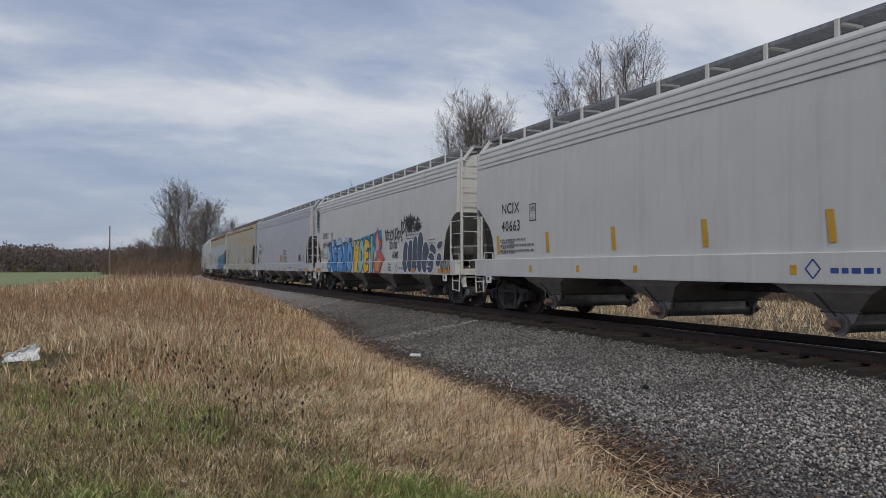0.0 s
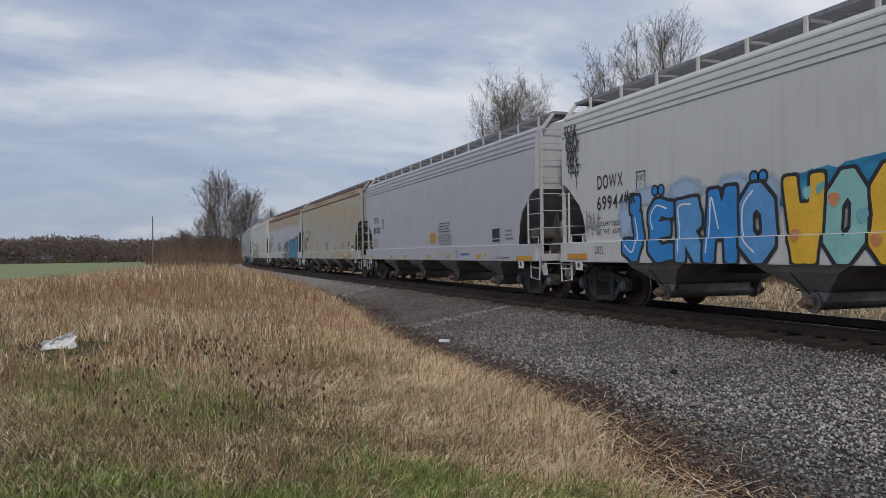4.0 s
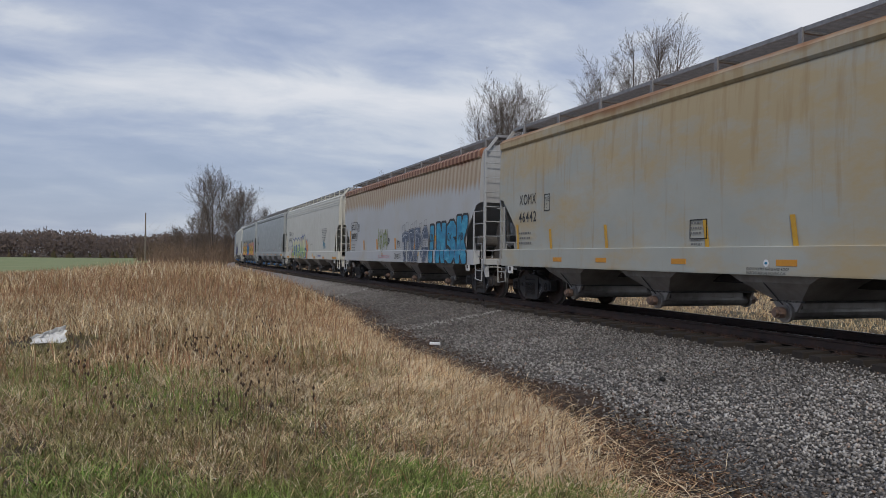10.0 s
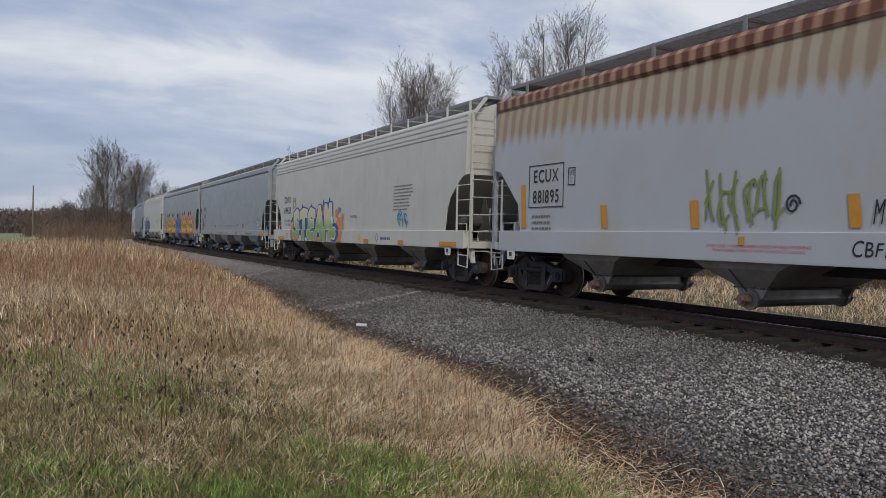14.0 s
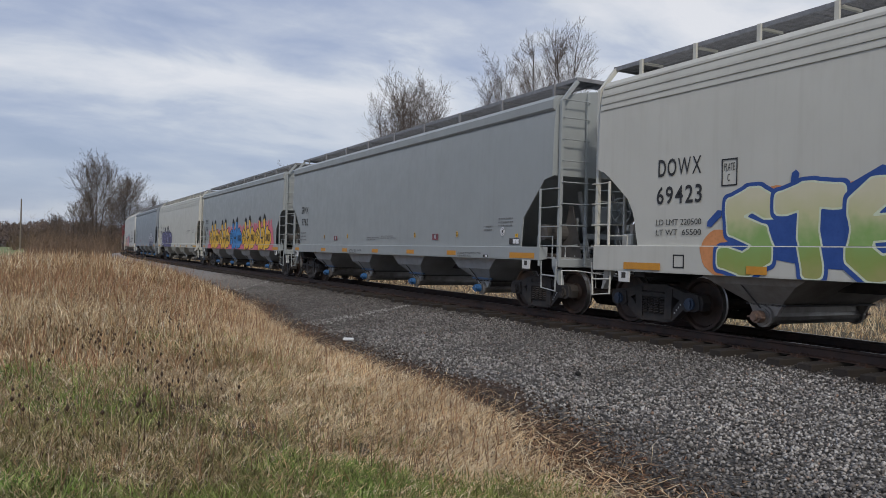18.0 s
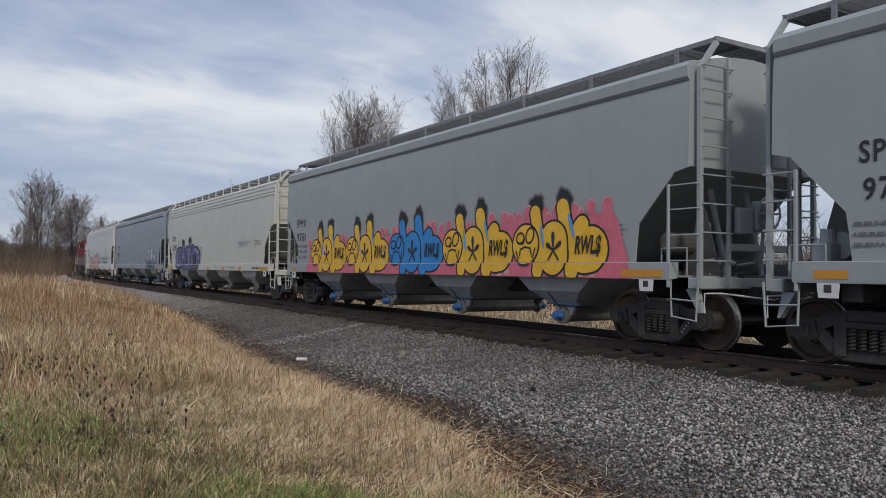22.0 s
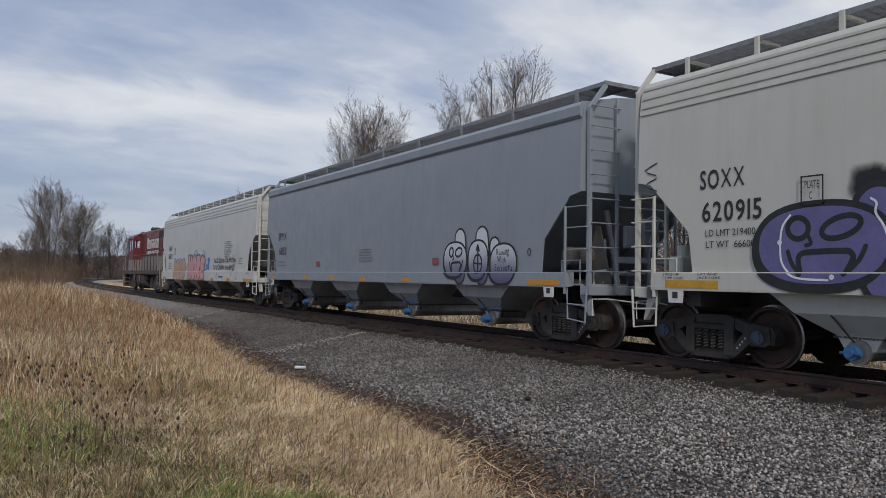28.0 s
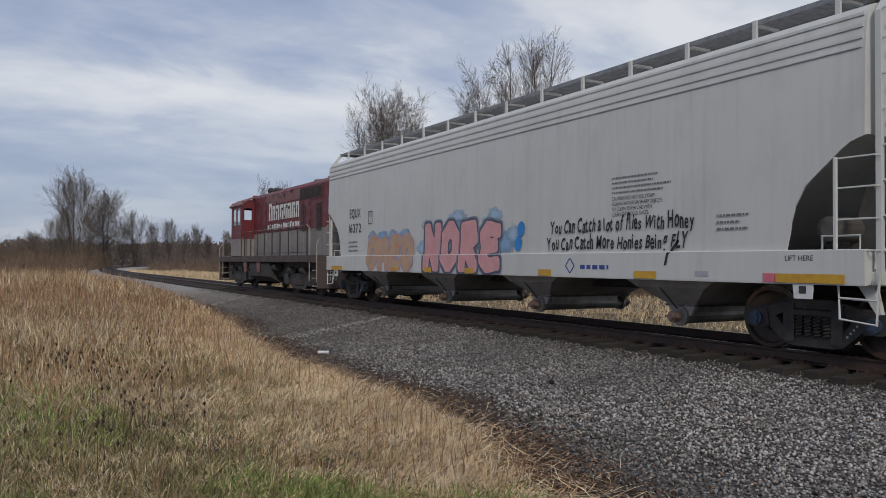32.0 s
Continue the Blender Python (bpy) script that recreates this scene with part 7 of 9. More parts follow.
def mist_material(key, color):
    """Thin spray-can mist: paint that thins out towards its edge in fine speckles."""
    n = N("spray_mist_" + key)
    at_ = n.nt.nodes.new("ShaderNodeAttribute")
    at_.attribute_name = "cover"
    grain = n.math("ADD", n.math("MULTIPLY", n.noise(60, 3, 0.7), 0.5), n.math("MULTIPLY", n.noise(7, 3), 0.5))
    f = n.ramp(n.math("ADD", at_.outputs["Fac"], n.math("MULTIPLY", n.math("SUBTRACT", grain, 0.5), 0.7)), (0.12, 0.0), (0.80, 1.0))
    n.done(color, 0.7)
    n.put(f, n.bsdf.inputs["Alpha"])
    MAT["mist_" + key] = n.mat


for _k, _c in {"black": (0.022, 0.022, 0.024), "pink": (0.50, 0.115, 0.16), "blue": (0.24, 0.38, 0.56), "paleblue": (0.36, 0.49, 0.64), "orange": (0.55, 0.24, 0.10), "white": (0.70, 0.71, 0.73)}.items():
    mist_material(_k, _c)


def mist(car, y, z, ry, rz, key, layer=1.0, low=1.46, label="soft overspray", x=FACE, wobble=0.10, core=0.45):
    """A soft-edged patch of overspray, dense inside and thin at its rim."""
    n, V, F, C = 28, [], [], []
    levels = (0.0, core, 0.75, 1.0)
    for i, r in enumerate(levels):
        for k in range(n):
            a = 2 * math.pi * k / n
            w = 1 + wobble * math.sin(3 * a + 5 * y) + 0.6 * wobble * math.sin(7 * a + 2 * y)
            V.append((x - 0.0016 * layer, y - ry * r * w * math.cos(a), max(low, z + rz * r * w * math.sin(a))))
            C.append((1.0, 1.0, 0.45, 0.0)[i])
    for i in range(3):
        F += [(i * n + k, i * n + (k + 1) % n, (i + 1) * n + (k + 1) % n, (i + 1) * n + k) for k in range(n)]
    me = bpy.data.meshes.new("overspray")
    me.from_pydata(V, [], F)
    me.attributes.new("cover", "FLOAT", "POINT").data.foreach_set("value", C)
    put_mesh("overspray", me, M("mist_" + key), car, label)


def mark(car, body, y, z, cap, width, x=FACE, mat="ink", fat=0.006, label=""):
    """Stencilled writing centred at (y, z), of that height and width. Large letters are parts of their own."""
    label = label or "black stencilled lettering"
    if cap > 0.15 and "\n" not in body:
        q, made = 0.0, []
        for ch in body:
            me = text_mesh(ch, 1.0, 0.014 if fat and ch not in "MWNXK" else 0.0, 0, 1.0)
            xs = [v.co.x for v in me.vertices]
            made.append((me, q - min(xs)))
            q += max(xs) - min(xs) + 0.13
        tall = max(v.co.y for me, _ in made for v in me.vertices)
        for me, off in made:
            me.transform(Matrix.Diagonal((width / (q - 0.13), cap / tall, 1, 1)) @ Matrix.Translation((off - (q - 0.13) / 2, -tall / 2, 0)))
            put_mesh("lettering", on_side(me, y, z, x), M(mat), car, label)
        return
    me = text_mesh(body, 1.0, 0.0, 0, 1.0)
    xs = [v.co.x for v in me.vertices]
    ys = [v.co.y for v in me.vertices]
    w, h = max(xs) - min(xs), max(ys) - min(ys)
    me.transform(Matrix.Diagonal((width / w, cap / h, 1, 1)) @ Matrix.Translation((-(max(xs) + min(xs)) / 2, -(max(ys) + min(ys)) / 2, 0)))
    tagged(put_mesh("lettering", on_side(me, y, z, x), M(mat), car, label), kind="stuff")


def frame_box(car, y, z, w, h, t=0.02, mat="ink", x=FACE):
    pts = [(y - w / 2, z - h / 2), (y + w / 2, z - h / 2), (y + w / 2, z + h / 2), (y - w / 2, z + h / 2)]
    bm = bmesh.new()
    for (a, b), (c, d) in zip(pts, pts[1:] + pts[:1]):
        box(bm, x - 0.001, x + 0.002, min(a, c) - t / 2, max(a, c) + t / 2, min(b, d) - t / 2, max(b, d) + t / 2)
    part("lettering_box", bm, M(mat), car)


def slant(car, y, z0, z1, lean, w, mat):
    bm = bmesh.new()
    vs = [(y + lean - w / 2, z1), (y + lean + w / 2, z1), (y + w / 2, z0), (y - w / 2, z0)]
    slab(bm, vs, FACE - 0.001, FACE + 0.003)
    bmesh.ops.recalc_face_normals(bm, faces=bm.faces)
    part("orange_stripe", bm, M(mat), car, "upright orange reflective stripe")


def scrawl(car, y0, y1, z0, z1, n, width, mat, top, layer, seed, label):
    """Quick spray-can writing that cannot be read: for each letter a looping stroke and a slash across it."""
    rnd = random.Random(seed)
    w, h = (y1 - y0) / n, z1 - z0
    for k in range(n):
        a, b = y0 + w * (k + rnd.uniform(-0.1, 0.1)), z0 + h * rnd.uniform(-0.14, 0.10)
        u, turn = rnd.uniform(0.4, 0.6), rnd.choice((-1, 1))
        loop = [(u + 0.52 * math.cos(q) * (1 + 0.25 * math.sin(2 * q + k)), 0.5 + turn * 0.50 * math.sin(q) * (0.8 + 0.2 * math.cos(3 * q))) for q in [rnd.uniform(0.3, 1.8) + 0.75 * i for i in range(rnd.choice((5, 6, 7)))]]
        lean = rnd.uniform(-0.3, 0.4)
        slash = [(rnd.uniform(-0.2, 0.5), rnd.uniform(0.9, 1.25)), (rnd.uniform(0.2, 0.6), rnd.uniform(0.4, 0.6)), (rnd.uniform(0.3, 1.0), rnd.uniform(-0.3, 0.1))]
        for i, st in enumerate((loop, slash)):
            pts = [(a + w * (p + lean * (q - 0.5)), b + h * q) for p, q in st]
            spray(car, ribbon(bmesh.new(), pts, width, 0.0, 0.3), mat, top, layer + 0.3 * ((2 * k + i) % 5), label)


def motif(car, y0, w, z0, z1, top, colour, word, lay=3, rim=0.045):
    """A row of bubble shapes: a sad face, a finger, a round belly with a star, a second finger and a tail."""
    f, g = w / 2.72, (z1 - z0) / 1.42

    def Y(u):
        return y0 - u * f

    def Z(v):
        return z0 + v * g

    def shape(parts, k):
        """One joined outline of several thick strokes, given as (points, width) in the motif's own units."""
        for grow, col, q in ((2 * rim, "sblack", 0), (0.0, colour, 1)):
            bm = blot([pts for pts, _ in parts], [w + grow for _, w in parts], 0.032)
            for vert in bm.verts:
                vert.co = (0, Y(vert.co.y), Z(vert.co.z))
            spray(car, bm, col, top, lay + k + q, "sprayed bubble graffiti")
    for u, v in ((0.74, 1.40), (1.56, 1.46)):
        mist(car, Y(u), Z(v), 0.30 * f, 0.34 * g, "black", lay - 0.6, label="soft black overspray")
    shape([([(1.53, 1.34), (1.66, 0.80), (1.80, 0.30), (1.82, 0.12)], 0.34), ([(1.80, 0.62), (1.98, 0.90), (2.06, 0.98)], 0.34), ([(2.16, 0.50), (2.30, 0.52)], 0.84)], 0)
    shape([([(0.72, 1.28), (0.82, 0.80), (0.86, 0.30), (0.84, 0.12)], 0.30), ([(1.27, 0.70), (1.29, 0.42)], 0.76)], 4)
    shape([([(0.41, 0.64), (0.43, 0.66)], 0.78)], 8)
    L = lay + 12
    if colour == "syellow":
        for u, v, ru, rv, t in ((0.93, 0.80, 0.04, 0.26, -12), (1.78, 0.98, 0.045, 0.26, -18)):
            spray(car, fill(ellipse(Y(u), Z(v), ru * f, rv * g, t)), "ssky", top, lay + 6.2, "pale blue shading on the side")
    line_w = 0.042
    for u, v, ru, rv, t in ((0.26, 0.78, 0.125, 0.105, -20), (0.57, 0.83, 0.115, 0.165, 28)):
        spray(car, stroke(ellipse(Y(u), Z(v), ru * f, rv * g, t, 22), line_w, True), "sblack", top, L, "painted eye ring")
    spray(car, ribbon(bmesh.new(), [(Y(0.40), Z(0.76)), (Y(0.37), Z(0.68)), (Y(0.30), Z(0.66))], line_w * 0.8), "sblack", top, L, "painted nose line")
    mouth = [(0.12, 0.52), (0.20, 0.34), (0.25, 0.47), (0.26, 0.55), (0.42, 0.60), (0.58, 0.57), (0.61, 0.47), (0.65, 0.36), (0.73, 0.58)]
    spray(car, stroke([(Y(a), Z(b)) for a, b in mouth], line_w), "sblack", top, L, "painted mouth line")
    for k, (a, r) in enumerate(((92, 0.36), (150, 0.27), (32, 0.30), (228, 0.27), (312, 0.27))):
        c, d = math.cos(radians(a)), math.sin(radians(a))
        w0, w1 = (0.012, 0.05) if k < 3 else (0.022, 0.02)
        ends = ((0.0, w0), (r * 0.75, w1), (r, w1 * 0.6))
        left = [(Y(1.28 + q * c * 0.9 - w * d), Z(0.52 + q * d + w * c)) for q, w in ends]
        right = [(Y(1.28 + q * c * 0.9 + w * d), Z(0.52 + q * d - w * c)) for q, w in ends]
        spray(car, fill(left + right[::-1]), "sblack", top, L + 0.2 * k, "painted star stroke")
    me = text_mesh(word, 1.0, 0.03, 0.25, 1.0)
    xs, ys = [v.co.x for v in me.vertices], [v.co.y for v in me.vertices]
    bm = bmesh.new()
    bm.from_mesh(me)
    bpy.data.meshes.remove(me)
    for v in bm.verts:
        v.co = (0, Y(1.88 + 0.70 * (v.co.x - min(xs)) / (max(xs) - min(xs))), Z(0.38 + 0.40 * (v.co.y - min(ys)) / (max(ys) - min(ys))))
    spray(car, bm, "sblack", top, L, "painted tag lettering")


def dome(cy, cz, ry, rz, grow=0.0, square=2.4, n=40):
    """A rounded, slightly boxy blob's outline."""
    out = []
    for k in range(n):
        c, d = math.cos(2 * math.pi * k / n), math.sin(2 * math.pi * k / n)
        out.append((cy - (ry + grow) * math.copysign(abs(c) ** (2 / square), c), cz + (rz + grow) * math.copysign(abs(d) ** (2 / square), d)))
    return out


def figure(car, top, fill_mat, rim, face, finger, belly, finger_2, bump, tail, wheel):
    """A sad face, a finger, a round belly, a second finger and a tail, each in front of the next. The blobs are (y, z, half width, half height),
    the fingers (y, z of the tip, y, z of the foot, width)."""
    label = "sprayed bubble graffiti"

    def blob(q, lay):
        spray(car, fill(dome(q[0] + rim * 0.5, q[1] - rim * 0.6, q[2], q[3], rim * 0.9)), "sblack", top, lay, "black drop shadow")
        spray(car, fill(dome(*q, rim)), "sblack", top, lay + 0.5, label)
        spray(car, fill(dome(*q)), fill_mat, top, lay + 1.0, label)

    def capsule(q, lay):
        line_ = [(q[0], q[1] - q[4] / 2), (q[0] * 0.7 + q[2] * 0.3 - 0.02, q[1] * 0.6 + q[3] * 0.4), (q[2], q[3] + q[4] * 0.35)]
        for g, m, d in ((2 * rim, "sblack", 0.0), (0.0, fill_mat, 0.5)):
            spray(car, blot([line_, line_[1:]], [q[4] + g, q[4] * 0.8 + g], 0.03), m, top, lay + d, label)

    def drawn(q, pts, width, lay, mat="sblack", lab="black painted line"):
        spray(car, ribbon(bmesh.new(), [(q[0] - a * q[2], q[1] + b * q[3]) for a, b in pts], width), mat, top, lay, lab)
    blob(bump, 2.0)
    capsule(finger_2, 3.4)
    blob(tail, 4.4)
    capsule(finger, 4.4)
    blob(belly, 5.8)
    blob(face, 7.2)
    pen = 0.075 if face[2] > 0.7 else 0.05
    for a, b, ra, rb, turn in ((-0.33, 0.46, 0.17, 0.28, 10), (0.34, 0.44, 0.30, 0.25, -16)):
        spray(car, stroke(ellipse(face[0] - a * face[2], face[1] + b * face[3], ra * face[2], rb * face[3], turn, 24), pen, True), "sblack", top, 9.0, "painted eye ring")
    drawn(face, [(-0.18, 0.30), (-0.12, 0.06), (-0.20, 0.00)], pen * 0.7, 9.3)
    drawn(face, [(-0.50, -0.14), (-0.42, -0.50), (-0.29, -0.76)], pen * 0.8, 9.3)
    drawn(face, [(-0.29, -0.76), (-0.30, -0.24), (0.10, -0.16), (0.46, -0.16)], pen, 9.6)
    drawn(face, [(0.46, -0.16), (0.52, -0.34), (0.40, -0.74)], pen, 9.9)
    drawn(face, [(0.40, -0.74), (0.60, -0.40), (0.70, -0.05)], pen * 0.8, 9.3)
    if wheel:
        spray(car, stroke(ellipse(belly[0], belly[1] - 0.08, 0.16, 0.20, 0, 24), 0.045, True), "sblack", top, 9.0, "painted wheel ring")
        drawn(belly, [(0.0, 0.80), (0.02, 0.2), (0.0, -0.62)], 0.05, 9.3)
        drawn(belly, [(-0.42, -0.16), (0.42, -0.20)], 0.04, 9.6)
        drawn(belly, [(-0.16, 0.52), (0.0, 0.80), (0.16, 0.50)], 0.04, 9.9)
        return
    for pts, width in (([(-0.07, 0.76), (0.0, 0.0), (0.02, -0.18)], 0.10), ([(0.0, -0.34), (0.01, -0.71)], 0.085), ([(-0.57, 0.37), (-0.36, 0.16), (-0.13, -0.06)], 0.06), ([(0.50, 0.37), (0.40, 0.14), (0.28, -0.10)], 0.065),
                       ([(-0.52, -0.32), (0.37, -0.32)], 0.10), ([(-0.37, -0.68), (-0.17, -0.47)], 0.05), ([(0.33, -0.66), (0.13, -0.47)], 0.05)):
        drawn(belly, pts, width, 9.0 + 0.3 * (len(pts) % 2))


def standard(car, line1, line2, y, w1=0.95, w2=0.95, z=2.75, dz=0.46, cap=0.27, seed=1, small=True):
    mark(car, line1, y, z, cap, w1)
    mark(car, line2, y, z - dz, cap, w2)
    if small:
        bars(car, y + 0.5, z - dz - 0.45, 1.0, 3, 0.13, seed=seed)


def brand_badge(car, y):
    """Builder's badge: an outlined diamond and a bar in its colour."""
    bm = bmesh.new()
    d = [(y, 1.34), (y + 0.13, 1.20), (y, 1.06), (y - 0.13, 1.20)]
    for (a, b), (c, e) in zip(d, d[1:] + d[:1]):
        n = stroke([(a, b), (c, e)], 0.025)
        tmp = mesh_of("tmp", n)
        bm.from_mesh(tmp)
        bpy.data.meshes.remove(tmp)
    for v in bm.verts:
        v.co.x = SILL_FACE
    part("badge", bm, M("slogo"), car)
    bars(car, y - 0.30, 1.14, 1.05, 1, 0.22, "slogo", SILL_FACE, 3, "badge_bar")


def build_marks():
    c = [q[0] for q in TRAIN]
    A, B, C, D, E, F, G, H, I, J, K = c[:11]
    R, S = 1.44, 1.40
    # --- A
    standard(A, "NCIX", "40663", 7.42, 0.95, 1.0)
    bars(A, 8.0, 1.90, 1.9, 3, 0.14, seed=4)
    frame_box(A, 6.26, 2.57, 0.28, 0.40)
    mark(A, "PLATE\n   C", 6.26, 2.57, 0.28, 0.20)
    for y in (8.1, 5.54, 2.90, 0.24, -2.31, -4.9, -7.4):
        slant(A, y, 1.58, 2.05, 0.05, 0.13, "yellow")
    brand_badge(A, -2.0)
    for y in (6.3, 4.2, 2.15, -1.65, -5.4):
        tape(A, y, 1.19, 0.12, 0.14, "yellow", SILL_FACE)
    # --- B
    standard(B, "DOWX", "69944", 6.95, 1.0, 1.05, cap=0.30, small=False)
    mark(B, "LD LMT 220300", 6.95, 1.83, 0.10, 1.0)
    mark(B, "LT WT  65700", 6.95, 1.66, 0.10, 1.0)
    frame_box(B, 5.80, 2.62, 0.30, 0.42)
    mark(B, "PLATE\n   C", 5.80, 2.62, 0.28, 0.20)
    for k in range(6):
        scrawl(B, 8.90 - 0.03 * k, 8.34 - 0.08 * (k % 3), 3.98 - 0.19 * k, 4.22 - 0.19 * k, (4, 5, 4, 5, 4, 3)[k], 0.028, "sblack", R, 3 + 0.2 * k, 51 + k, "black handwritten tag in rows")
    spray(B, ribbon(bmesh.new(), [(8.42, 3.10), (8.36, 2.90), (8.38, 2.66)], 0.025), "sblack", R, 3, "black paint run")
    scrawl(B, 6.36, 5.98, 2.22, 2.44, 4, 0.03, "sblack", R, 3, 57, "small black sprayed tag")
    scrawl(B, 7.95, 7.30, 1.66, 2.05, 4, 0.028, "shaze_soft", R, 2, 53, "faded grey sprayed tag")
    mark(B, "2022", 7.35, 1.25, 0.17, 0.36, SILL_FACE, "sblack", 0.0, "hand-sprayed black figures")
    for y, z, ry, rz in ((6.35, 1.85, 0.35, 0.55), (5.6, 2.3, 0.7, 0.26), (4.4, 2.35, 0.7, 0.26), (3.1, 2.3, 0.7, 0.26), (2.3, 2.0, 0.35, 0.5)):
        mist(B, y, z, ry, rz, "paleblue", 1.0, label="pale blue paint mist", core=0.25)
    piece(B, "JERMO", 6.42, 2.12, 1.0, 2.22, R, 0.30, ["sblue", "sblue", "ssky", "sblue", "ssky"], (("sblack", 0.065),), 2, "blue sprayed graffiti letters with black outline", 0.05, "swhite", 4, 5.0, False)
    for y in (5.32, 5.12, 2.62, 2.42):
        spray(B, fill(ellipse(y, 2.40, 0.12, 0.12)), "sblack", R, 2, "black ringed dot")
        spray(B, fill(ellipse(y, 2.40, 0.075, 0.075)), "sblue", R, 3, "blue dot")
    rnd = random.Random(17)
    for k in range(13):
        y = 1.85 - 0.30 * k
        spray(B, fill([(y + 0.22, 1.9), (y + 0.16, 2.35 + 0.025 * k), (y + 0.02, 2.26 + 0.03 * k + 0.1 * rnd.random()), (y - 0.14, 2.40 + 0.02 * k), (y - 0.22, 1.9)]), "steal", R, 1.0 + 0.15 * (k % 4), "teal spiky graffiti background")
    piece(B, "WOEI", 1.95, -1.05, 1.0, 2.34, R, 0.27, ["syellow", "spaleteal", "syellow", "scyan"], (("sblack", 0.055),), 3, "yellow and teal graffiti letters with black outline", 0.1, "", 9, 5.0, False)
    for k in range(12):
        y, z = 1.75 - 0.24 * k, 1.12 + 1.0 * rnd.random()
        spray(B, fill(ellipse(y, z, 0.06 + 0.05 * rnd.random(), 0.10, 20 * k, 16, 0.1, k)), ("sorange", "spaleteal", "scyan")[k % 3], R, 8.2 + 0.1 * (k % 3), "dab of colour in the letters")
    for pts, col in (([(-1.15, 1.0), (-1.0, 1.45), (-1.35, 1.75), (-1.05, 2.35), (-1.45, 2.72), (-1.75, 2.2), (-2.0, 2.25), (-1.7, 1.9), (-2.25, 1.55), (-1.95, 1.25), (-1.75, 1.0)], "sred"), ([(-1.25, 1.85), (-1.2, 2.3), (-1.45, 2.55), (-1.62, 2.15), (-1.55, 1.85)], "slightpink"), ([(-1.3, 1.06), (-1.2, 1.4), (-1.6, 1.6), (-1.95, 1.5), (-1.75, 1.25), (-1.65, 1.06)], "sorange")):
        c0, c1 = sum(p[0] for p in pts) / len(pts), sum(p[1] for p in pts) / len(pts)
        spray(B, fill([(c0 + (y - c0) * 1.10, c1 + (z - c1) * 1.06) for y, z in pts]), "sblack", R, 9.5 if col == "sred" else 10.5, "black graffiti outline")
        spray(B, fill(pts), col, R, 10 if col == "sred" else 11, "red and pink spiky graffiti letter")
    scrawl(B, -2.35, -4.35, 2.20, 2.62, 7, 0.045, "sblack", R, 3, 5, "black handstyle tag")
    scrawl(B, -4.15, -6.0, 2.42, 2.95, 6, 0.055, "sblack", R, 4, 15, "black handstyle tag")
    for y, z, a, b in ((-5.05, 2.75, 0.5, 0.35), (-5.85, 2.6, 0.4, 0.18)):
        mist(B, y, z, a, b, "black", 2.0, core=0.1)
    letters(B, "GOOSE", -2.85, -3.75, 1.90, 2.14, R, "sblack", 0.012, 2, "hand-sprayed black word")
    letters(B, "AIMS", -3.15, -3.85, 1.55, 1.80, R, "sblack", 0.012, 2, "hand-sprayed black word")
    letters(B, "SEL", -2.75, -3.20, 1.08, 1.34, R, "sblack", 0.0, 2, "small black tag")
    scrawl(B, -8.0, -8.75, 1.12, 1.42, 6, 0.03, "sblack", R, 9, 61, "small black tag")
    brand_badge(B, -3.75)
    for k in range(6):
        y = -4.68 - 0.48 * k
        h = (1.58, 1.60, 1.66, 1.72, 1.55, 1.36)[k]
        spray(B, fill(ellipse(y, h, 0.35, h - 1.0, 0)), "swhite", R, 2 + 0.8 * k, "white graffiti outline")
        spray(B, fill(ellipse(y, h, 0.315, h - 1.035, 0)), "snavy", R, 2.4 + 0.8 * k, "dark navy bubble letter")
    letters(B, "12..", -6.72, -7.15, 1.22, 1.52, R, "swhite", 0.0, 8, "white hand-sprayed figures")
    for y, z, a, b, t in ((-7.22, 1.80, 0.27, 0.15, 20), (-7.80, 1.92, 0.22, 0.11, -15), (-7.75, 1.45, 0.20, 0.22, 0)):
        spray(B, fill(ellipse(y, z, a + 0.02, b + 0.02, t)), "swhite", R, 2, "white graffiti outline")
        spray(B, fill(ellipse(y, z, a, b, t)), "snavy", R, 3, "dark navy drop")
    bars(B, -4.7, 2.80, 1.6, 6, 0.12, seed=7)
    bars(B, -6.85, 2.10, 0.7, 3, 0.11, seed=8)
    for y, w in ((8.3, 0.9), (-5.5, 0.36), (-8.25, 1.0)):
        tape(B, y, 1.11, w, 0.13, "orange", SILL_FACE - 0.012)
    # orange tag sprayed on the end sheet
    for k in range(9):
        a = radians(20 * k + 8)
        c, d = math.cos(a), math.sin(a)
        r = 0.55 + 0.12 * math.sin(2.7 * k)
        bm = stroke([(-0.42 + 0.10 * c, 3.55 + 0.16 * d - 0.05), (-0.42 + 0.38 * r * c, 3.55 + r * d)], 0.06)
        for v in bm.verts:
            v.co = (v.co.y, -9.09 - 0.004 - 0.0004 * k, v.co.z)
        part("graffiti", bm, M("sorange"), B, "orange tag on the end sheet")
    for k, (y0, z0, y1, z1) in enumerate(((-0.62, 2.95, -0.42, 3.25), (-0.25, 2.92, -0.42, 3.25), (-0.62, 3.5, -0.2, 3.9), (-0.66, 3.95, -0.2, 3.45))):
        bm = stroke([(y0, z0), (y1, z1)], 0.06)
        for v in bm.verts:
            v.co = (v.co.y, -9.09 - 0.008 - 0.0004 * k, v.co.z)
        part("graffiti", bm, M("sorange"), B, "orange tag on the end sheet")
    # --- C
    standard(C, "CPCX", "814753", 7.05, 0.85, 1.0)
    frame_box(C, 6.0, 2.55, 0.26, 0.38)
    mark(C, "PLATE\n   C", 6.0, 2.55, 0.26, 0.18)
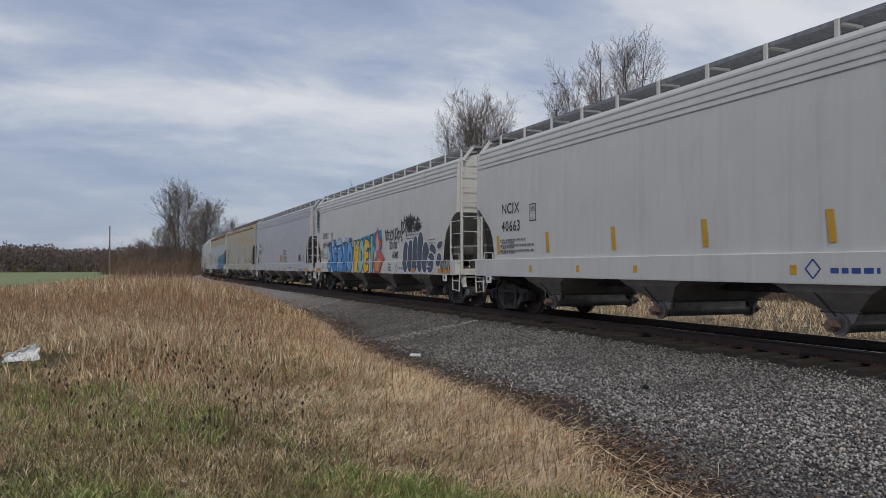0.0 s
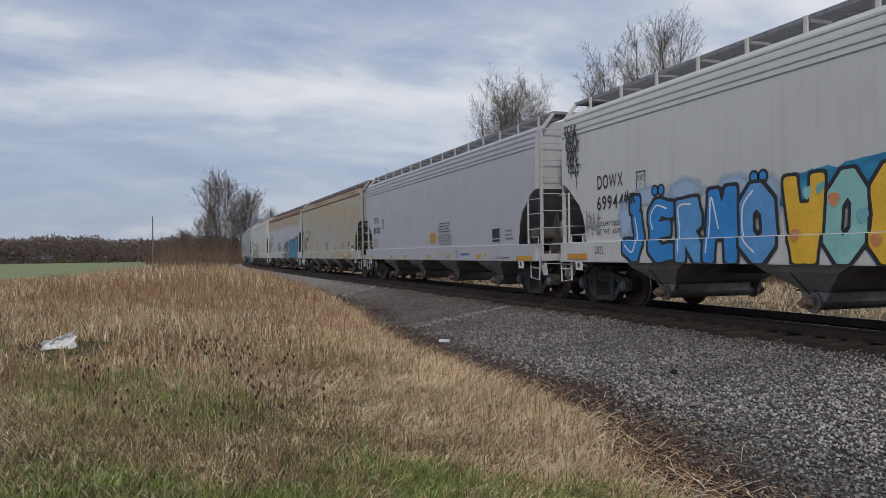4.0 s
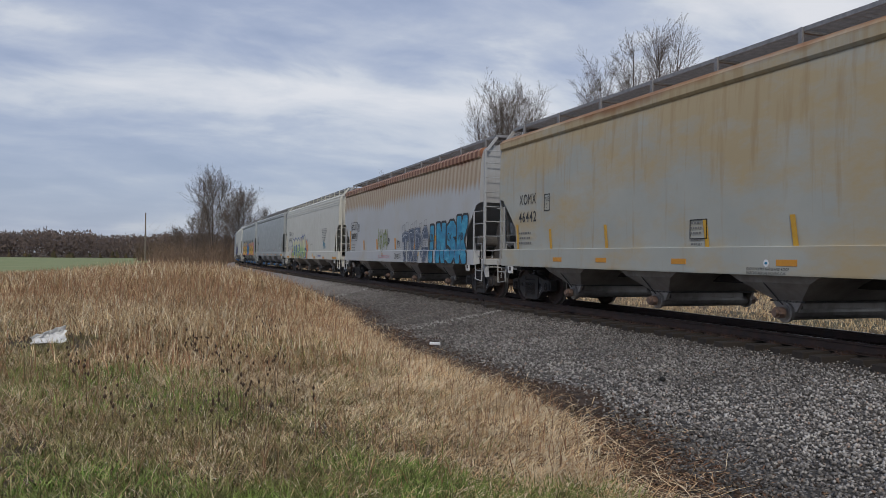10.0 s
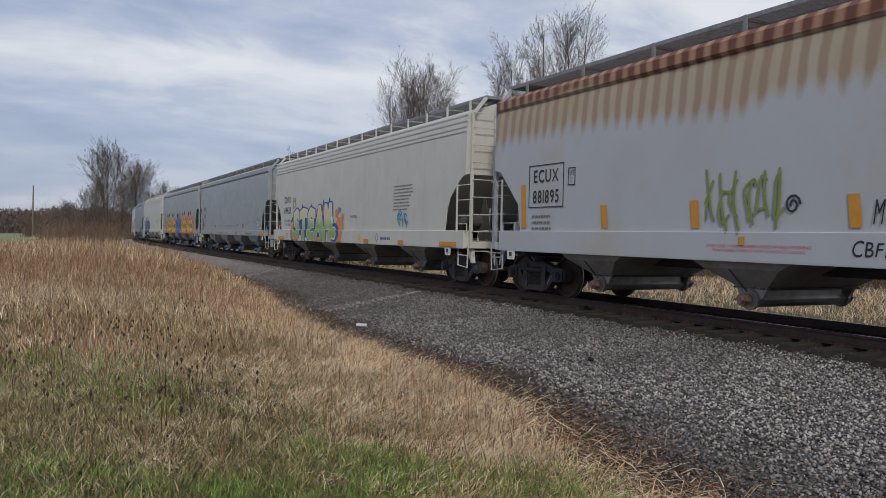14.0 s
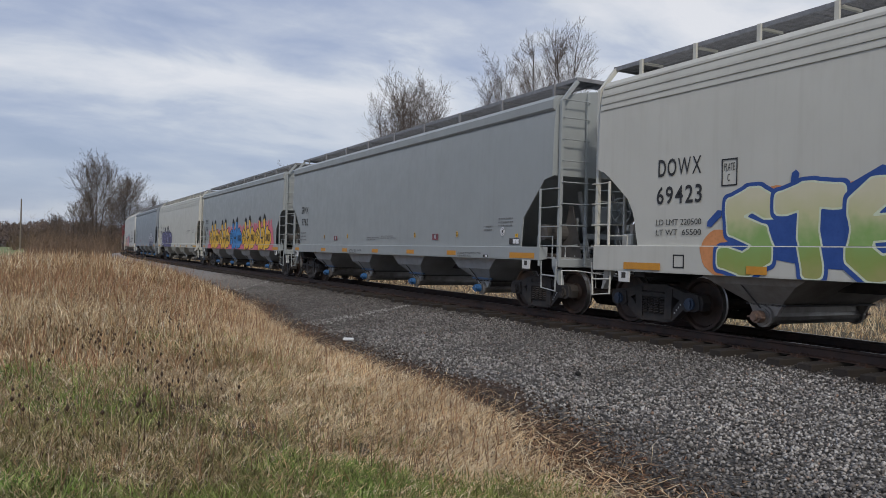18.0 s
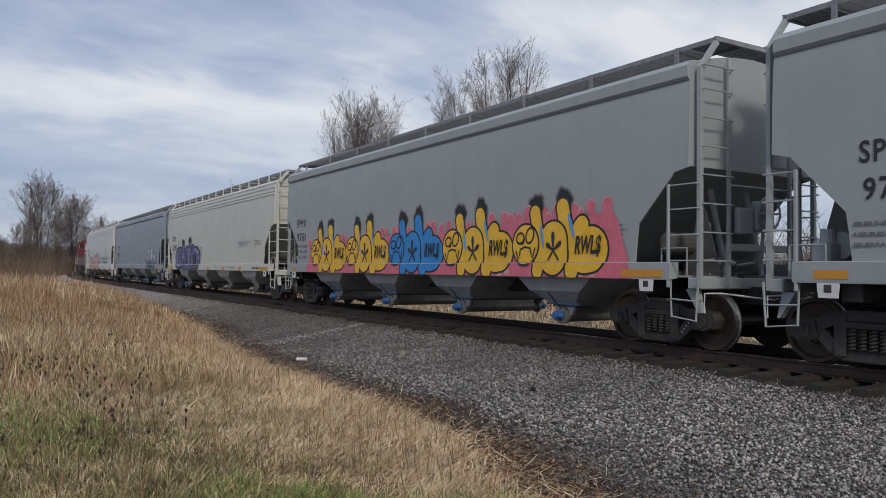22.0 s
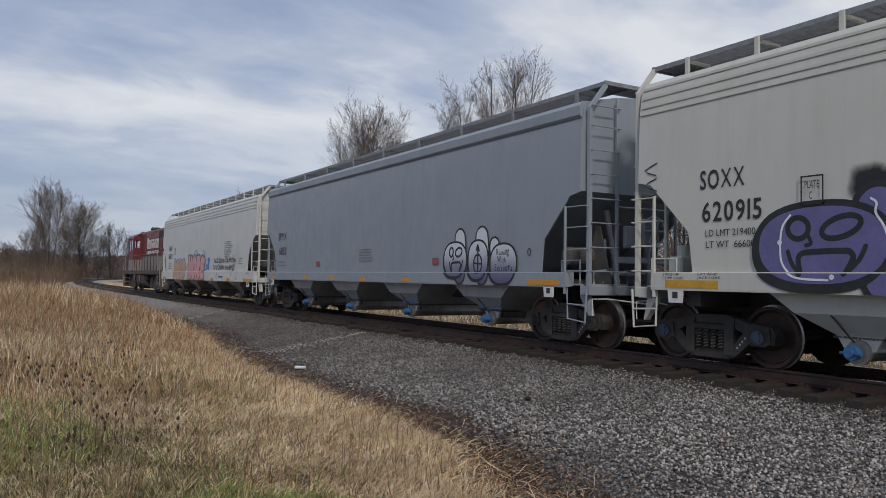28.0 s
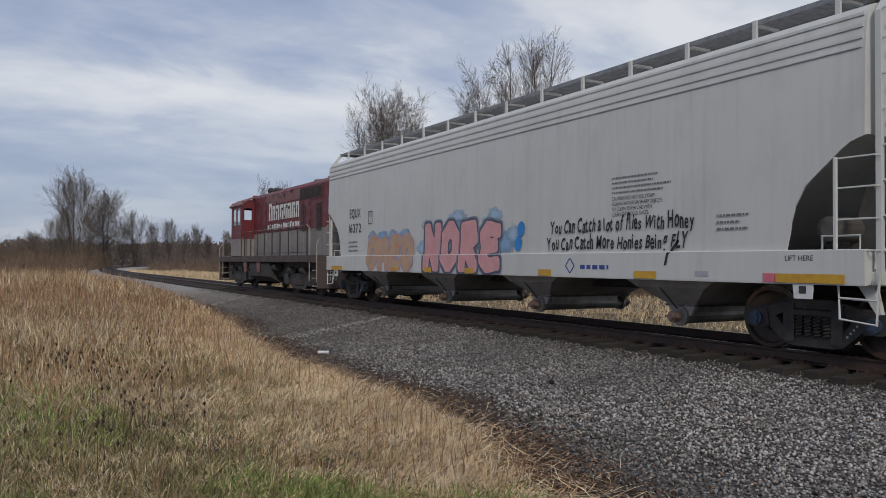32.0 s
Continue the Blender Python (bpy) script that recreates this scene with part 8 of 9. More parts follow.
    bm = box(bmesh.new(), FACE - 0.002, FACE + 0.002, -1.07, -0.47, 1.60, 1.96)
    part("orange_placard", bm, M("orange"), C, "orange warning placard")
    bars(C, -0.52, 1.86, 0.5, 3, 0.10, seed=9, x=FACE - 0.004)
    bars(C, -1.38, 2.24, 1.38, 4, 0.095, "ink", seed=10)
    mark(C, "2 INCH HF COMP SHOES", -6.95, 1.07, 0.07, 1.0, SILL_FACE)
    mark(C, "CAUTION: DO NOT USE\nBOILING WATER OR STEAM\nTO CLEAN. ENTER CAR IN\nCLEAN SOFT SOLED SHOES", -2.07, 1.70, 0.37, 1.36)
    part("dark_placard", box(bmesh.new(), FACE - 0.002, FACE + 0.002, -6.72, -6.14, 1.52, 1.94), M("swhite"), C, "white-edged black placard")
    part("dark_placard", box(bmesh.new(), FACE - 0.004, FACE, -6.70, -6.16, 1.63, 1.925), M("sblack"), C, "black placard panel")
    part("dark_placard", box(bmesh.new(), FACE - 0.004, FACE, -6.70, -6.16, 1.535, 1.61), M("sblack"), C, "black placard panel")
    bars(C, -7.05, 1.82, 0.6, 3, 0.11, seed=11)
    brand_badge(C, -3.35)
    for y in (7.9, 4.6, 2.56, -0.41, -2.5, -5.2):
        tape(C, y, 1.11, 0.34, 0.12, "yellow", SILL_FACE)
    tape(C, -8.35, 1.06, 0.95, 0.13, "yellow", SILL_FACE)
    for y in (-1.8, -5.65):
        spray(C, fill([(y, 1.26), (y + 0.08, 1.17), (y, 1.08), (y - 0.08, 1.17)]), "syellow", R, 2, "yellow diamond mark", "warning_diamond")
    # --- D
    standard(D, "XOMX", "46442", 6.70, 0.95, 1.0)
    frame_box(D, 5.62, 2.60, 0.28, 0.40)
    mark(D, "PLATE\n   C", 5.62, 2.60, 0.28, 0.20)
    for y, z in ((7.22, 2.1), (5.38, 1.93), (2.88, 1.95), (-0.35, 1.92), (-2.35, 1.92), (-4.78, 1.88)):
        slant(D, y, 1.42, z, 0.08, 0.10, "yellow")
    slant(D, -7.28, 1.40, 2.36, 0.10, 0.14, "yellow")
    for y in (3.05, 5.0, 0.40, -2.20):
        tape(D, y, 1.18, 0.42, 0.10, "orange", SILL_FACE)
    tape(D, -4.71, 1.16, 0.42, 0.12, "orange", SILL_FACE)
    tape(D, -6.46, 1.16, 0.55, 0.24, "orange", SILL_FACE)
    frame_box(D, -0.10, 1.76, 0.45, 0.34)
    bars(D, 0.1, 1.86, 0.4, 3, 0.09, seed=13, x=FACE - 0.003)
    bars(D, 0.1, 1.56, 0.4, 3, 0.08, seed=14)
    bars(D, -4.22, 1.80, 0.42, 3, 0.075, "ink", seed=15)
    bars(D, -5.79, 1.84, 0.66, 1, 0.16, "ink", seed=16)
    mark(D, "APPLIED 10-2013", -6.04, 1.77, 0.055, 0.50)
    bars(D, -5.79, 1.66, 0.26, 1, 0.16, "ink", seed=19)
    bars(D, -5.90, 1.44, 0.22, 1, 0.09, "ink", seed=20)
    for y in (-5.44, -1.78):
        part("round_sticker", slab(bmesh.new(), ellipse(y, 1.17, 0.055, 0.06, 0, 18), SILL_FACE - 0.002, SILL_FACE + 0.001), M("swhite"), D, "round pale sticker")
        part("sticker_print", slab(bmesh.new(), ellipse(y, 1.17, 0.032, 0.022, 0, 12), SILL_FACE - 0.003, SILL_FACE), M("steal"), D, "green print on the sticker")
    part("dark_placard", box(bmesh.new(), FACE - 0.002, FACE + 0.002, -7.20, -6.66, 1.42, 1.75), M("swhite"), D, "white-edged black placard")
    part("dark_placard", box(bmesh.new(), FACE - 0.004, FACE, -6.90, -6.69, 1.52, 1.73), M("sblack"), D, "black placard panel")
    part("dark_placard", box(bmesh.new(), FACE - 0.004, FACE, -7.17, -6.93, 1.52, 1.73), M("sblack"), D, "black placard panel")
    for y in (-1.80, -5.48):
        mark(D, "CLOSE HOPPER GATES AND ROOF\nHATCHES BEFORE MOVING CAR", y, 1.045, 0.11, 0.90, SILL_FACE - 0.002)
    # --- E
    standard(E, "ECUX", "881895", 6.85, 0.9, 0.95, 2.62, 0.44)
    frame_box(E, 5.95, 2.55, 0.22, 0.34)
    mark(E, "PLATE\n   C", 5.95, 2.55, 0.24, 0.16)
    mark(E, "LINED CAR - WEAR RUBBER SHOES WHEN ENTERING\n      SHARP OBJECTS MUST NOT CONTACT LINING", 1.35, 1.18, 0.13, 1.9, SILL_FACE - 0.0015, "spink", 0.0, "pink stencilled warning")
    frame_box(E, 6.85, 2.40, 1.25, 0.90)
    for y, z in ((7.66, 2.45), (4.88, 1.94), (2.58, 1.95), (-0.22, 1.95), (-2.68, 1.94), (-5.1, 1.95), (-7.72, 1.95)):
        slant(E, y, 1.50, z, 0.05, 0.17, "orange")
    slant(E, -7.66, 2.02, 2.5, 0.0, 0.34, "orange")
    scrawl(E, 2.35, 0.85, 1.55, 2.25, 6, 0.045, "solive", R, 3, 21, "olive sprayed scribble")
    spray(E, stroke([(0.75 - 0.13 * math.cos(a * 0.6) * (1 - a / 22), 1.83 + 0.15 * math.sin(a * 0.6) * (1 - a / 22)) for a in range(18)], 0.035), "sblack", R, 3, "sprayed spiral")
    piece(E, "TRPO", -1.20, -4.35, 1.02, 2.24, R, 0.33, "sstreak", (("sblack", 0.035), ("sfaint", 0.02)), 2, "streaky navy graffiti letters", 0.12, "ssilver", 3, 5.0, False)
    for k, y in enumerate((-1.3, -1.75, -2.35, -2.8, -3.4, -3.95)):
        spray(E, stroke([(y + 0.16, 2.15), (y + 0.10, 2.42 + 0.1 * (k % 2)), (y - 0.16, 2.46 + 0.1 * (k % 2)), (y - 0.20, 2.14)], 0.03), "shaze_soft", R, 1.5, "grey sketched outline")
        spray(E, stroke([(y + 0.2, 1.08), (y + 0.05, 1.5), (y + 0.12, 1.9)], 0.045), "ssilver", R, 12.4, "pale brush stroke")
    letters(E, "MTX.", -0.45, -0.95, 1.55, 1.85, R, "sblack", 0.0, 2, "black hand-sprayed tag")
    letters(E, "CBFBCH", -0.20, -1.15, 1.12, 1.32, R, "sblack", 0.0, 2, "black hand-sprayed tag")
    piece(E, "INSK", -4.25, -8.05, 1.0, 2.28, R, 0.38, "steal", (("sblack", 0.075),), 8, "turquoise-blue sprayed graffiti letters", 0.25, "", 6, 6.0, False)
    for q, y in (("21.", -4.55), ("OX", -6.3), ("NB", -7.3)):
        letters(E, q, y, y - 0.42, 1.75, 2.0, R, "sblack", 0.0, 13, "black hand-sprayed tag")
    for k in range(7):
        y = -4.65 - 0.48 * k
        spray(E, ribbon(bmesh.new(), [(y, 1.10), (y - 0.06, 1.4), (y + 0.04, 1.75)], 0.03), "ssky" if k % 2 else "snavy", R, 12.4, "brush stroke in the paint")
    part("paint_patch", box(bmesh.new(), FACE - 0.028, FACE - 0.022, -4.35, -3.75, 1.56, 1.86), M("sfaint"), E, "grey patch with stencilled figures")
    mark(E, "EXW 10-8 H 3-10\nEW  8-0 H 15-1\nCU FT 6224", -4.05, 1.71, 0.24, 0.54, FACE - 0.0295, "ink", 0.0)
    for y in (1.6, -3.3):
        tape(E, y, 1.30, 0.10, 0.13, "yellow", SILL_FACE - 0.008)
    # --- F
    standard(F, "DOWX", "69423", 7.02, 0.95, 1.0, cap=0.29, small=False)
    mark(F, "LD LMT 220500", 7.02, 1.83, 0.10, 1.0)
    mark(F, "LT WT  65500", 7.02, 1.66, 0.10, 1.0)
    mark(F, "PLATE\n   C", 5.98, 2.57, 0.28, 0.20)
    frame_box(F, 5.98, 2.57, 0.28, 0.40)
    for y, z, a, b in ((6.1, 1.35, 0.4, 0.36), (2.35, 2.0, 0.75, 0.42), (0.25, 1.45, 0.42, 0.48), (5.1, 2.15, 0.32, 0.16), (0.55, 2.05, 0.18, 0.16), (-0.05, 1.93, 0.12, 0.12), (3.9, 2.15, 0.30, 0.14)):
        spray(F, fill(ellipse(y, z, a, b, 0, 26, 0.04, y)), "sorange", R, 1, "orange sprayed cloud")
    spray(F, fill(ellipse(3.5, 1.58, 2.35, 0.46, -1, 40, 0.05, 2)), "sdeep", R, 2, "deep blue graffiti shadow")
    piece(F, "STEAM", 6.12, 0.98, 1.0, 2.30, R, 0.31, "sgreen", (("sdeep", 0.085), ("spale", 0.028)), 3, "green and yellow sprayed graffiti letters", 0.12, "", 12, 4.0, False)
    for y, z, y2, z2 in ((6.15, 1.95, 6.35, 1.78), (4.85, 2.2, 4.82, 2.46), (4.0, 2.2, 3.55, 2.42), (1.55, 2.3, 1.35, 2.62), (2.2, 2.2, 2.05, 2.55)):
        spray(F, ribbon(bmesh.new(), [(y, z), (y2, z2)], 0.12, 0.0, 0.1), "sdeep", R, 2.5, "blue spike of a letter")
    spray(F, fill(ellipse(0.75, 1.35, 0.5, 0.34, 10)), "sdeep", R, 2.3, "deep blue graffiti shadow")
    spray(F, fill(ellipse(0.80, 1.32, 0.32, 0.24, 15)), "spale", R, 9, "pale graffiti swirl")
    spray(F, fill(ellipse(0.80, 1.32, 0.26, 0.19, 15)), "sgreen", R, 10, "green graffiti swirl")
    star = []
    for k in range(10):
        a, r = math.pi * k / 5, (0.24 if k % 2 == 0 else 0.10)
        star.append((1.02 + r * math.sin(a), 1.83 + r * math.cos(a)))
    spray(F, fill(star), "spale", R, 11, "pale star")
    letters(F, "'19", 0.42, 0.10, 2.08, 2.26, R, "sdeep", 0.02, 3, "small blue figures")
    mark(F, "10.HATCH", -1.15, 1.90, 0.09, 0.7)
    spray(F, fill(ellipse(-1.84, 1.19, 0.11, 0.12)), "syellow", R, 2, "round yellow mark", "warning_mark")
    for y, w in ((7.8, 0.9), (5.4, 0.36), (2.64, 0.36), (0.13, 0.4), (-2.51, 0.4), (-5.3, 0.4), (-8.3, 0.95)):
        tape(F, y, 1.08, w, 0.12, "orange", SILL_FACE - 0.016)
    brand_badge(F, -3.4)
    bars(F, -4.6, 2.75, 1.5, 8, 0.10, seed=24)
    scrawl(F, -4.9, -5.7, 1.65, 2.0, 3, 0.04, "steal", R, 2, 33, "small blue tag")
    frame_box(F, 6.95, 1.18, 0.22, 0.20, 0.025, "ink", SILL_FACE)
    # --- G
    standard(G, "SPMX", "9762", 7.32, 0.85, 0.75)
    for y in (8.1, 4.94, 2.78, 0.14, -2.4, -4.8):
        tape(G, y, 1.23, 0.46, 0.11, "orange", SILL_FACE)
    tape(G, -7.98, 1.21, 0.95, 0.12, "orange", SILL_FACE)
    for y in (4.97, 2.63, -2.59, -5.01):
        spray(G, fill(ellipse(y, 1.70, 0.055, 0.075)), "syellow", S, 1.5, "oval yellow sticker", "warning_mark")
        for dz, w in ((0.035, 0.03), (0.0, 0.042), (-0.035, 0.03)):
            part("sticker_print", box(bmesh.new(), FACE - 0.0045, FACE - 0.002, y - w, y + w, 1.70 + dz - 0.010, 1.70 + dz + 0.010), M("sblack"), G, "black print on the sticker")
    part("warning_mark", box(bmesh.new(), FACE - 0.002, FACE + 0.002, -7.76, -7.66, 1.60, 1.68), M("syellow"), G, "square yellow sticker")
    part("sticker_print", box(bmesh.new(), FACE - 0.0035, FACE, -7.74, -7.68, 1.645, 1.665), M("sblack"), G, "black print on the sticker")
    for y0 in (-3.99, 3.62):
        part("red_placard", box(bmesh.new(), FACE - 0.002, FACE + 0.002, y0, y0 + 0.33, 1.56, 1.72), M("splacard"), G, "small dark red placard")
        for k in range(5):
            part("placard_line", box(bmesh.new(), FACE - 0.0035, FACE - 0.001, y0 + 0.02, y0 + 0.31, 1.578 + 0.030 * k, 1.586 + 0.030 * k), M("sblack"), G, "dark line across the placard")
        part("placard_emblem", slab(bmesh.new(), ellipse(y0 + 0.165, 1.64, 0.05, 0.06, 0, 16, 0.12, 2), FACE - 0.005, FACE - 0.003), M("sfaint"), G, "pale emblem on the placard")
    part("dark_placard", box(bmesh.new(), FACE - 0.002, FACE + 0.002, -7.82, -7.42, 1.45, 1.58), M("sblack"), G, "small black and white placard")
    for y0, y1, m in ((-7.55, -7.44, "cast"), (-7.68, -7.57, "swhite"), (-7.80, -7.70, "swhite")):
        part("placard_panel", box(bmesh.new(), FACE - 0.004, FACE, y0, y1, 1.465, 1.565), M(m), G)
    for a, b, m, x in ((0.085, 0.10, "swhite", 0.002), (0.066, 0.078, "sblack", 0.003), (0.055, 0.065, "swhite", 0.004), (0.03, 0.036, "sblack", 0.005)):
        part("badge", slab(bmesh.new(), ellipse(-7.13, 1.74, a, b, 0, 24), FACE - x, FACE + 0.001), M(m), G, "round white badge with a black ring")
    part("dark_placard", box(bmesh.new(), SILL_FACE - 0.002, SILL_FACE, -6.58, -6.36, 1.145, 1.205), M("sblack"), G, "small black and white label")
    part("placard_panel", box(bmesh.new(), SILL_FACE - 0.0035, SILL_FACE - 0.001, -6.55, -6.46, 1.155, 1.195), M("swhite"), G)
    for y in (1.80, -5.70):
        mark(G, "CAR EQUIPPED WITH VENTED HATCH COVERS\nCLEAR ALL SNOW AND ICE", y, 1.20, 0.11, 1.12, SILL_FACE - 0.002)
    bars(G, -6.95, 2.02, 0.75, 3, 0.08, seed=25)
    bars(G, -6.3, 1.85, 0.45, 2, 0.08, seed=26)
    bars(G, 0.9, 1.63, 1.1, 2, 0.06, seed=27)
    bars(G, -0.2, 1.67, 1.3, 2, 0.06, seed=28)
    # --- H
    standard(H, "SPMX", "9761", 7.46, 0.85, 0.75, small=False)
    mark(H, "LD LMT 221900", 7.36, 1.98, 0.10, 0.86)
    mark(H, "LT WT  64100", 7.36, 1.80, 0.10, 0.84)
    mark(H, "CU FT  6245", 7.36, 1.62, 0.10, 0.70)
    edge = [(6.75 - 14.3 * k / 90, 1.95 + 0.22 * k / 90 + 0.09 * math.sin(k * 1.1) + 0.06 * math.sin(k * 2.3 + 1) + (0.25 if k > 62 else 0.0) * math.sin((k - 62) / 28 * math.pi) - (0.5 if k in (0, 90) else 0)) for k in range(91)]
    spray(H, fill(edge + [(-7.75, 1.13), (6.9, 1.13)]), "spink", S, 1, "rose-pink sprayed background")
    rnd = random.Random(8)
    for k in range(26):
        y = rnd.uniform(-7.5, 6.3)
        spray(H, fill(ellipse(y, rnd.uniform(1.95, 2.25), rnd.uniform(0.03, 0.08), rnd.uniform(0.03, 0.08))), "spink", S, 1.2 + 0.2 * (k % 4), "pink paint drop")
    for k in range(46):
        y = 6.6 - 14.0 * k / 46 + rnd.uniform(-0.1, 0.1)
        z, r = 2.05 + 0.006 * k + rnd.uniform(-0.06, 0.10), rnd.uniform(0.07, 0.14)
        spray(H, fill(ellipse(y, z, r + 0.018, r * 1.1 + 0.018, 0, 16)), "slightpink", S, 2.0 + 0.25 * (k % 3), "pale pink outline")
        spray(H, fill(ellipse(y, z - 0.02, r, r * 1.1, 0, 16)), "spink", S, 2.12 + 0.25 * (k % 3), "pink bubble edge")
    for k in range(9):
        spray(H, fill(ellipse(rnd.uniform(-7.5, -3), rnd.uniform(1.16, 1.36), 0.09, 0.08)), "slightpink", S, 2.8 + 0.02 * k, "pale pink bubble")
    for k, col in enumerate(("syellow", "syellow", "sblue", "syellow", "syellow")):
        motif(H, 6.50 - 2.73 * k, 2.72, 1.13, 2.50, S, col, "RWL$")
    tape(H, 8.0, 1.23, 0.4, 0.11, "orange", SILL_FACE)
    tape(H, -7.95, 1.22, 0.9, 0.12, "orange", SILL_FACE)
    bars(H, -6.9, 2.02, 0.7, 4, 0.08, seed=30)
    # --- I
    mark(I, "SOXX", 7.42, 2.78, 0.28, 0.78)
    mark(I, "620915", 7.26, 2.30, 0.29, 1.02)
    mark(I, "LD LMT 219400", 7.28, 1.98, 0.10, 0.86)
    mark(I, "LT WT  66600", 7.28, 1.81, 0.10, 0.84)
    frame_box(I, 5.98, 2.47, 0.30, 0.36, x=FACE - 0.03)
    mark(I, "PLATE\n   C", 5.98, 2.47, 0.24, 0.20, FACE - 0.032)
    for y, z, ry in ((5.18, 2.44, 0.40), (3.72, 2.52, 0.42)):
        mist(I, y, z, ry, 0.36, "black", 1.2, label="soft black overspray")
    figure(I, S, "spurple", 0.085, (5.90, 1.75, 0.88, 0.50), (5.14, 2.43, 5.02, 1.14, 0.50), (4.30, 1.71, 0.55, 0.57), (3.70, 2.50, 3.62, 1.13, 0.46), (3.06, 1.90, 0.34, 0.44), (2.54, 1.68, 0.88, 0.55), False)
    for pts in ([(6.30, 2.16), (6.42, 2.0), (6.45, 1.7), (6.40, 1.48), (6.20, 1.33), (5.75, 1.30)], [(5.22, 2.30), (5.15, 2.24), (5.16, 2.12), (5.06, 1.95), (4.98, 1.70)], [(4.22, 2.12), (4.02, 2.06), (3.86, 1.82), (3.80, 1.62), (3.90, 1.38), (4.02, 1.28)],
                [(3.72, 2.20), (3.74, 2.08), (3.66, 2.02), (3.62, 1.70), (3.62, 1.40)], [(2.62, 2.04), (2.60, 2.11), (2.40, 2.12), (2.34, 2.00), (2.14, 2.03), (1.94, 1.86), (1.82, 1.66)]):
        spray(I, ribbon(bmesh.new(), pts, 0.03), "swhite", S, 10.4, "white highlight line")
    for y, z in ((5.70, 1.34), (6.46, 1.80), (2.06, 1.40), (1.92, 1.44)):
        spray(I, fill(ellipse(y, z, 0.035, 0.035, 0, 14)), "swhite", S, 10.6, "white highlight dot")
    for k, ch in enumerate("RWLS"):
        for st in GLYPHS[ch]:
            pts = [(2.96 - 0.265 * k - 0.21 * u, 1.30 + 0.55 * v + 0.03 * (k % 2)) for u, v in st]
            spray(I, ribbon(bmesh.new(), pts, 0.075), "sblack", S, 9.0, "black tag lettering")
    for pts in ([(2.82, 1.99), (2.56, 2.01), (2.32, 1.99)], [(2.84, 1.22), (2.56, 1.19), (2.30, 1.22)], [(3.12, 1.62), (3.17, 1.78), (3.02, 1.86)]):
        spray(I, ribbon(bmesh.new(), pts, 0.045), "sblack", S, 9.6, "black painted line")
    letters(I, "VK.", 3.92, 3.50, 2.18, 2.38, S, "sblack", 0.02, 6, "small black tag")
    spray(I, stroke([(8.80 + 0.14 * math.sin(a * 1.3), 2.5 + 0.05 * a) for a in range(14)], 0.02), "ink", S, 2, "thin sketched flame")
    mark(I, "DO NOT HAMMER ON CAR", -3.74, 1.25, 0.07, 1.3, SILL_FACE)
    mark(I, "3 INCH HF\nCOMP SHOES", 8.30, 1.34, 0.10, 0.42, SILL_FACE)
    mark(I, "LIFT AND\nJACK HERE", 7.62, 1.34, 0.10, 0.42, SILL_FACE)
    for y, w in ((7.95, 1.0), (-0.02, 0.36), (-2.59, 0.4), (-5.11, 0.45), (-8.05, 1.1)):
        tape(I, y, 1.22, w, 0.12, "yellow", SILL_FACE)
    bars(I, -4.7, 2.28, 1.9, 3, 0.08, seed=35)
    bars(I, -6.9, 2.30, 0.9, 3, 0.08, seed=36)
    bars(I, 1.7, 2.2, 0.5, 6, 0.08, seed=37)
    bars(I, -1.2, 1.36, 0.45, 3, 0.06, seed=38, x=SILL_FACE)
    for y in (-6.95, -7.35):
        part("dark_placard", box(bmesh.new(), SILL_FACE - 0.002, SILL_FACE, y - 0.14, y + 0.14, 1.21, 1.27), M("sblack"), I, "small black label")
    # --- J
    mark(J, "SPMX", 7.15, 2.68, 0.27, 0.85)
    mark(J, "6852", 7.10, 2.16, 0.27, 0.75)
    bars(J, 7.6, 1.74, 1.0, 2, 0.12, seed=39)
    figure(J, S, "sfade", 0.045, (-4.72, 1.68, 0.47, 0.38), (-4.92, 2.35, -4.97, 1.22, 0.38), (-5.66, 1.66, 0.37, 0.41), (-5.80, 2.36, -5.86, 1.22, 0.42), (-6.28, 1.92, 0.15, 0.19), (-6.60, 1.57, 0.45, 0.40), True)
    for word, y0, y1, z in (("Running", -6.36, -6.82, 1.76), ("With", -6.40, -6.72, 1.60), ("Scissors", -6.30, -6.94, 1.43)):
        letters(J, word, y0, y1, z, z + 0.12, S, "sblack", 0.012, 6.0, "black handwritten word", 0.08, 7)
    spray(J, stroke(ellipse(-7.48, 1.80, 0.05, 0.07, 0, 16), 0.02, True), "sblack", S, 2, "round badge ring", "badge")
    for y, w in ((8.1, 0.3), (4.6, 0.3), (2.4, 0.36), (0.2, 0.36), (-2.4, 0.4), (-7.95, 0.95)):
        tape(J, y, 1.21, w, 0.11, "orange", SILL_FACE)
    bars(J, 0.5, 2.02, 0.95, 5, 0.08, seed=40)
    for y in (3.69, -3.81):
        part("red_placard", box(bmesh.new(), FACE - 0.002, FACE + 0.002, y - 0.14, y + 0.14, 1.58, 1.74), M("splacard"), J, "small faded red placard")
    # --- K
    standard(K, "EQUX", "16372", 6.93, 0.85, 0.95)
    frame_box(K, 5.77, 2.56, 0.26, 0.36)
    mark(K, "PLATE\n   C", 5.77, 2.56, 0.26, 0.18)
    piece(K, "OMEO", 5.95, 2.95, 1.02, 1.98, R, 0.25, "sbrown", (("slilac", 0.05), ("sorange", 0.02)), 2, "brown and orange sprayed graffiti letters", 0.0, "", 2, 4.0, False)
    for y in (5.6, 4.9, 4.2, 3.5):
        mist(K, y, 2.0, 0.4, 0.18, "blue", 1.0, core=0.1, label="thin blue mist")
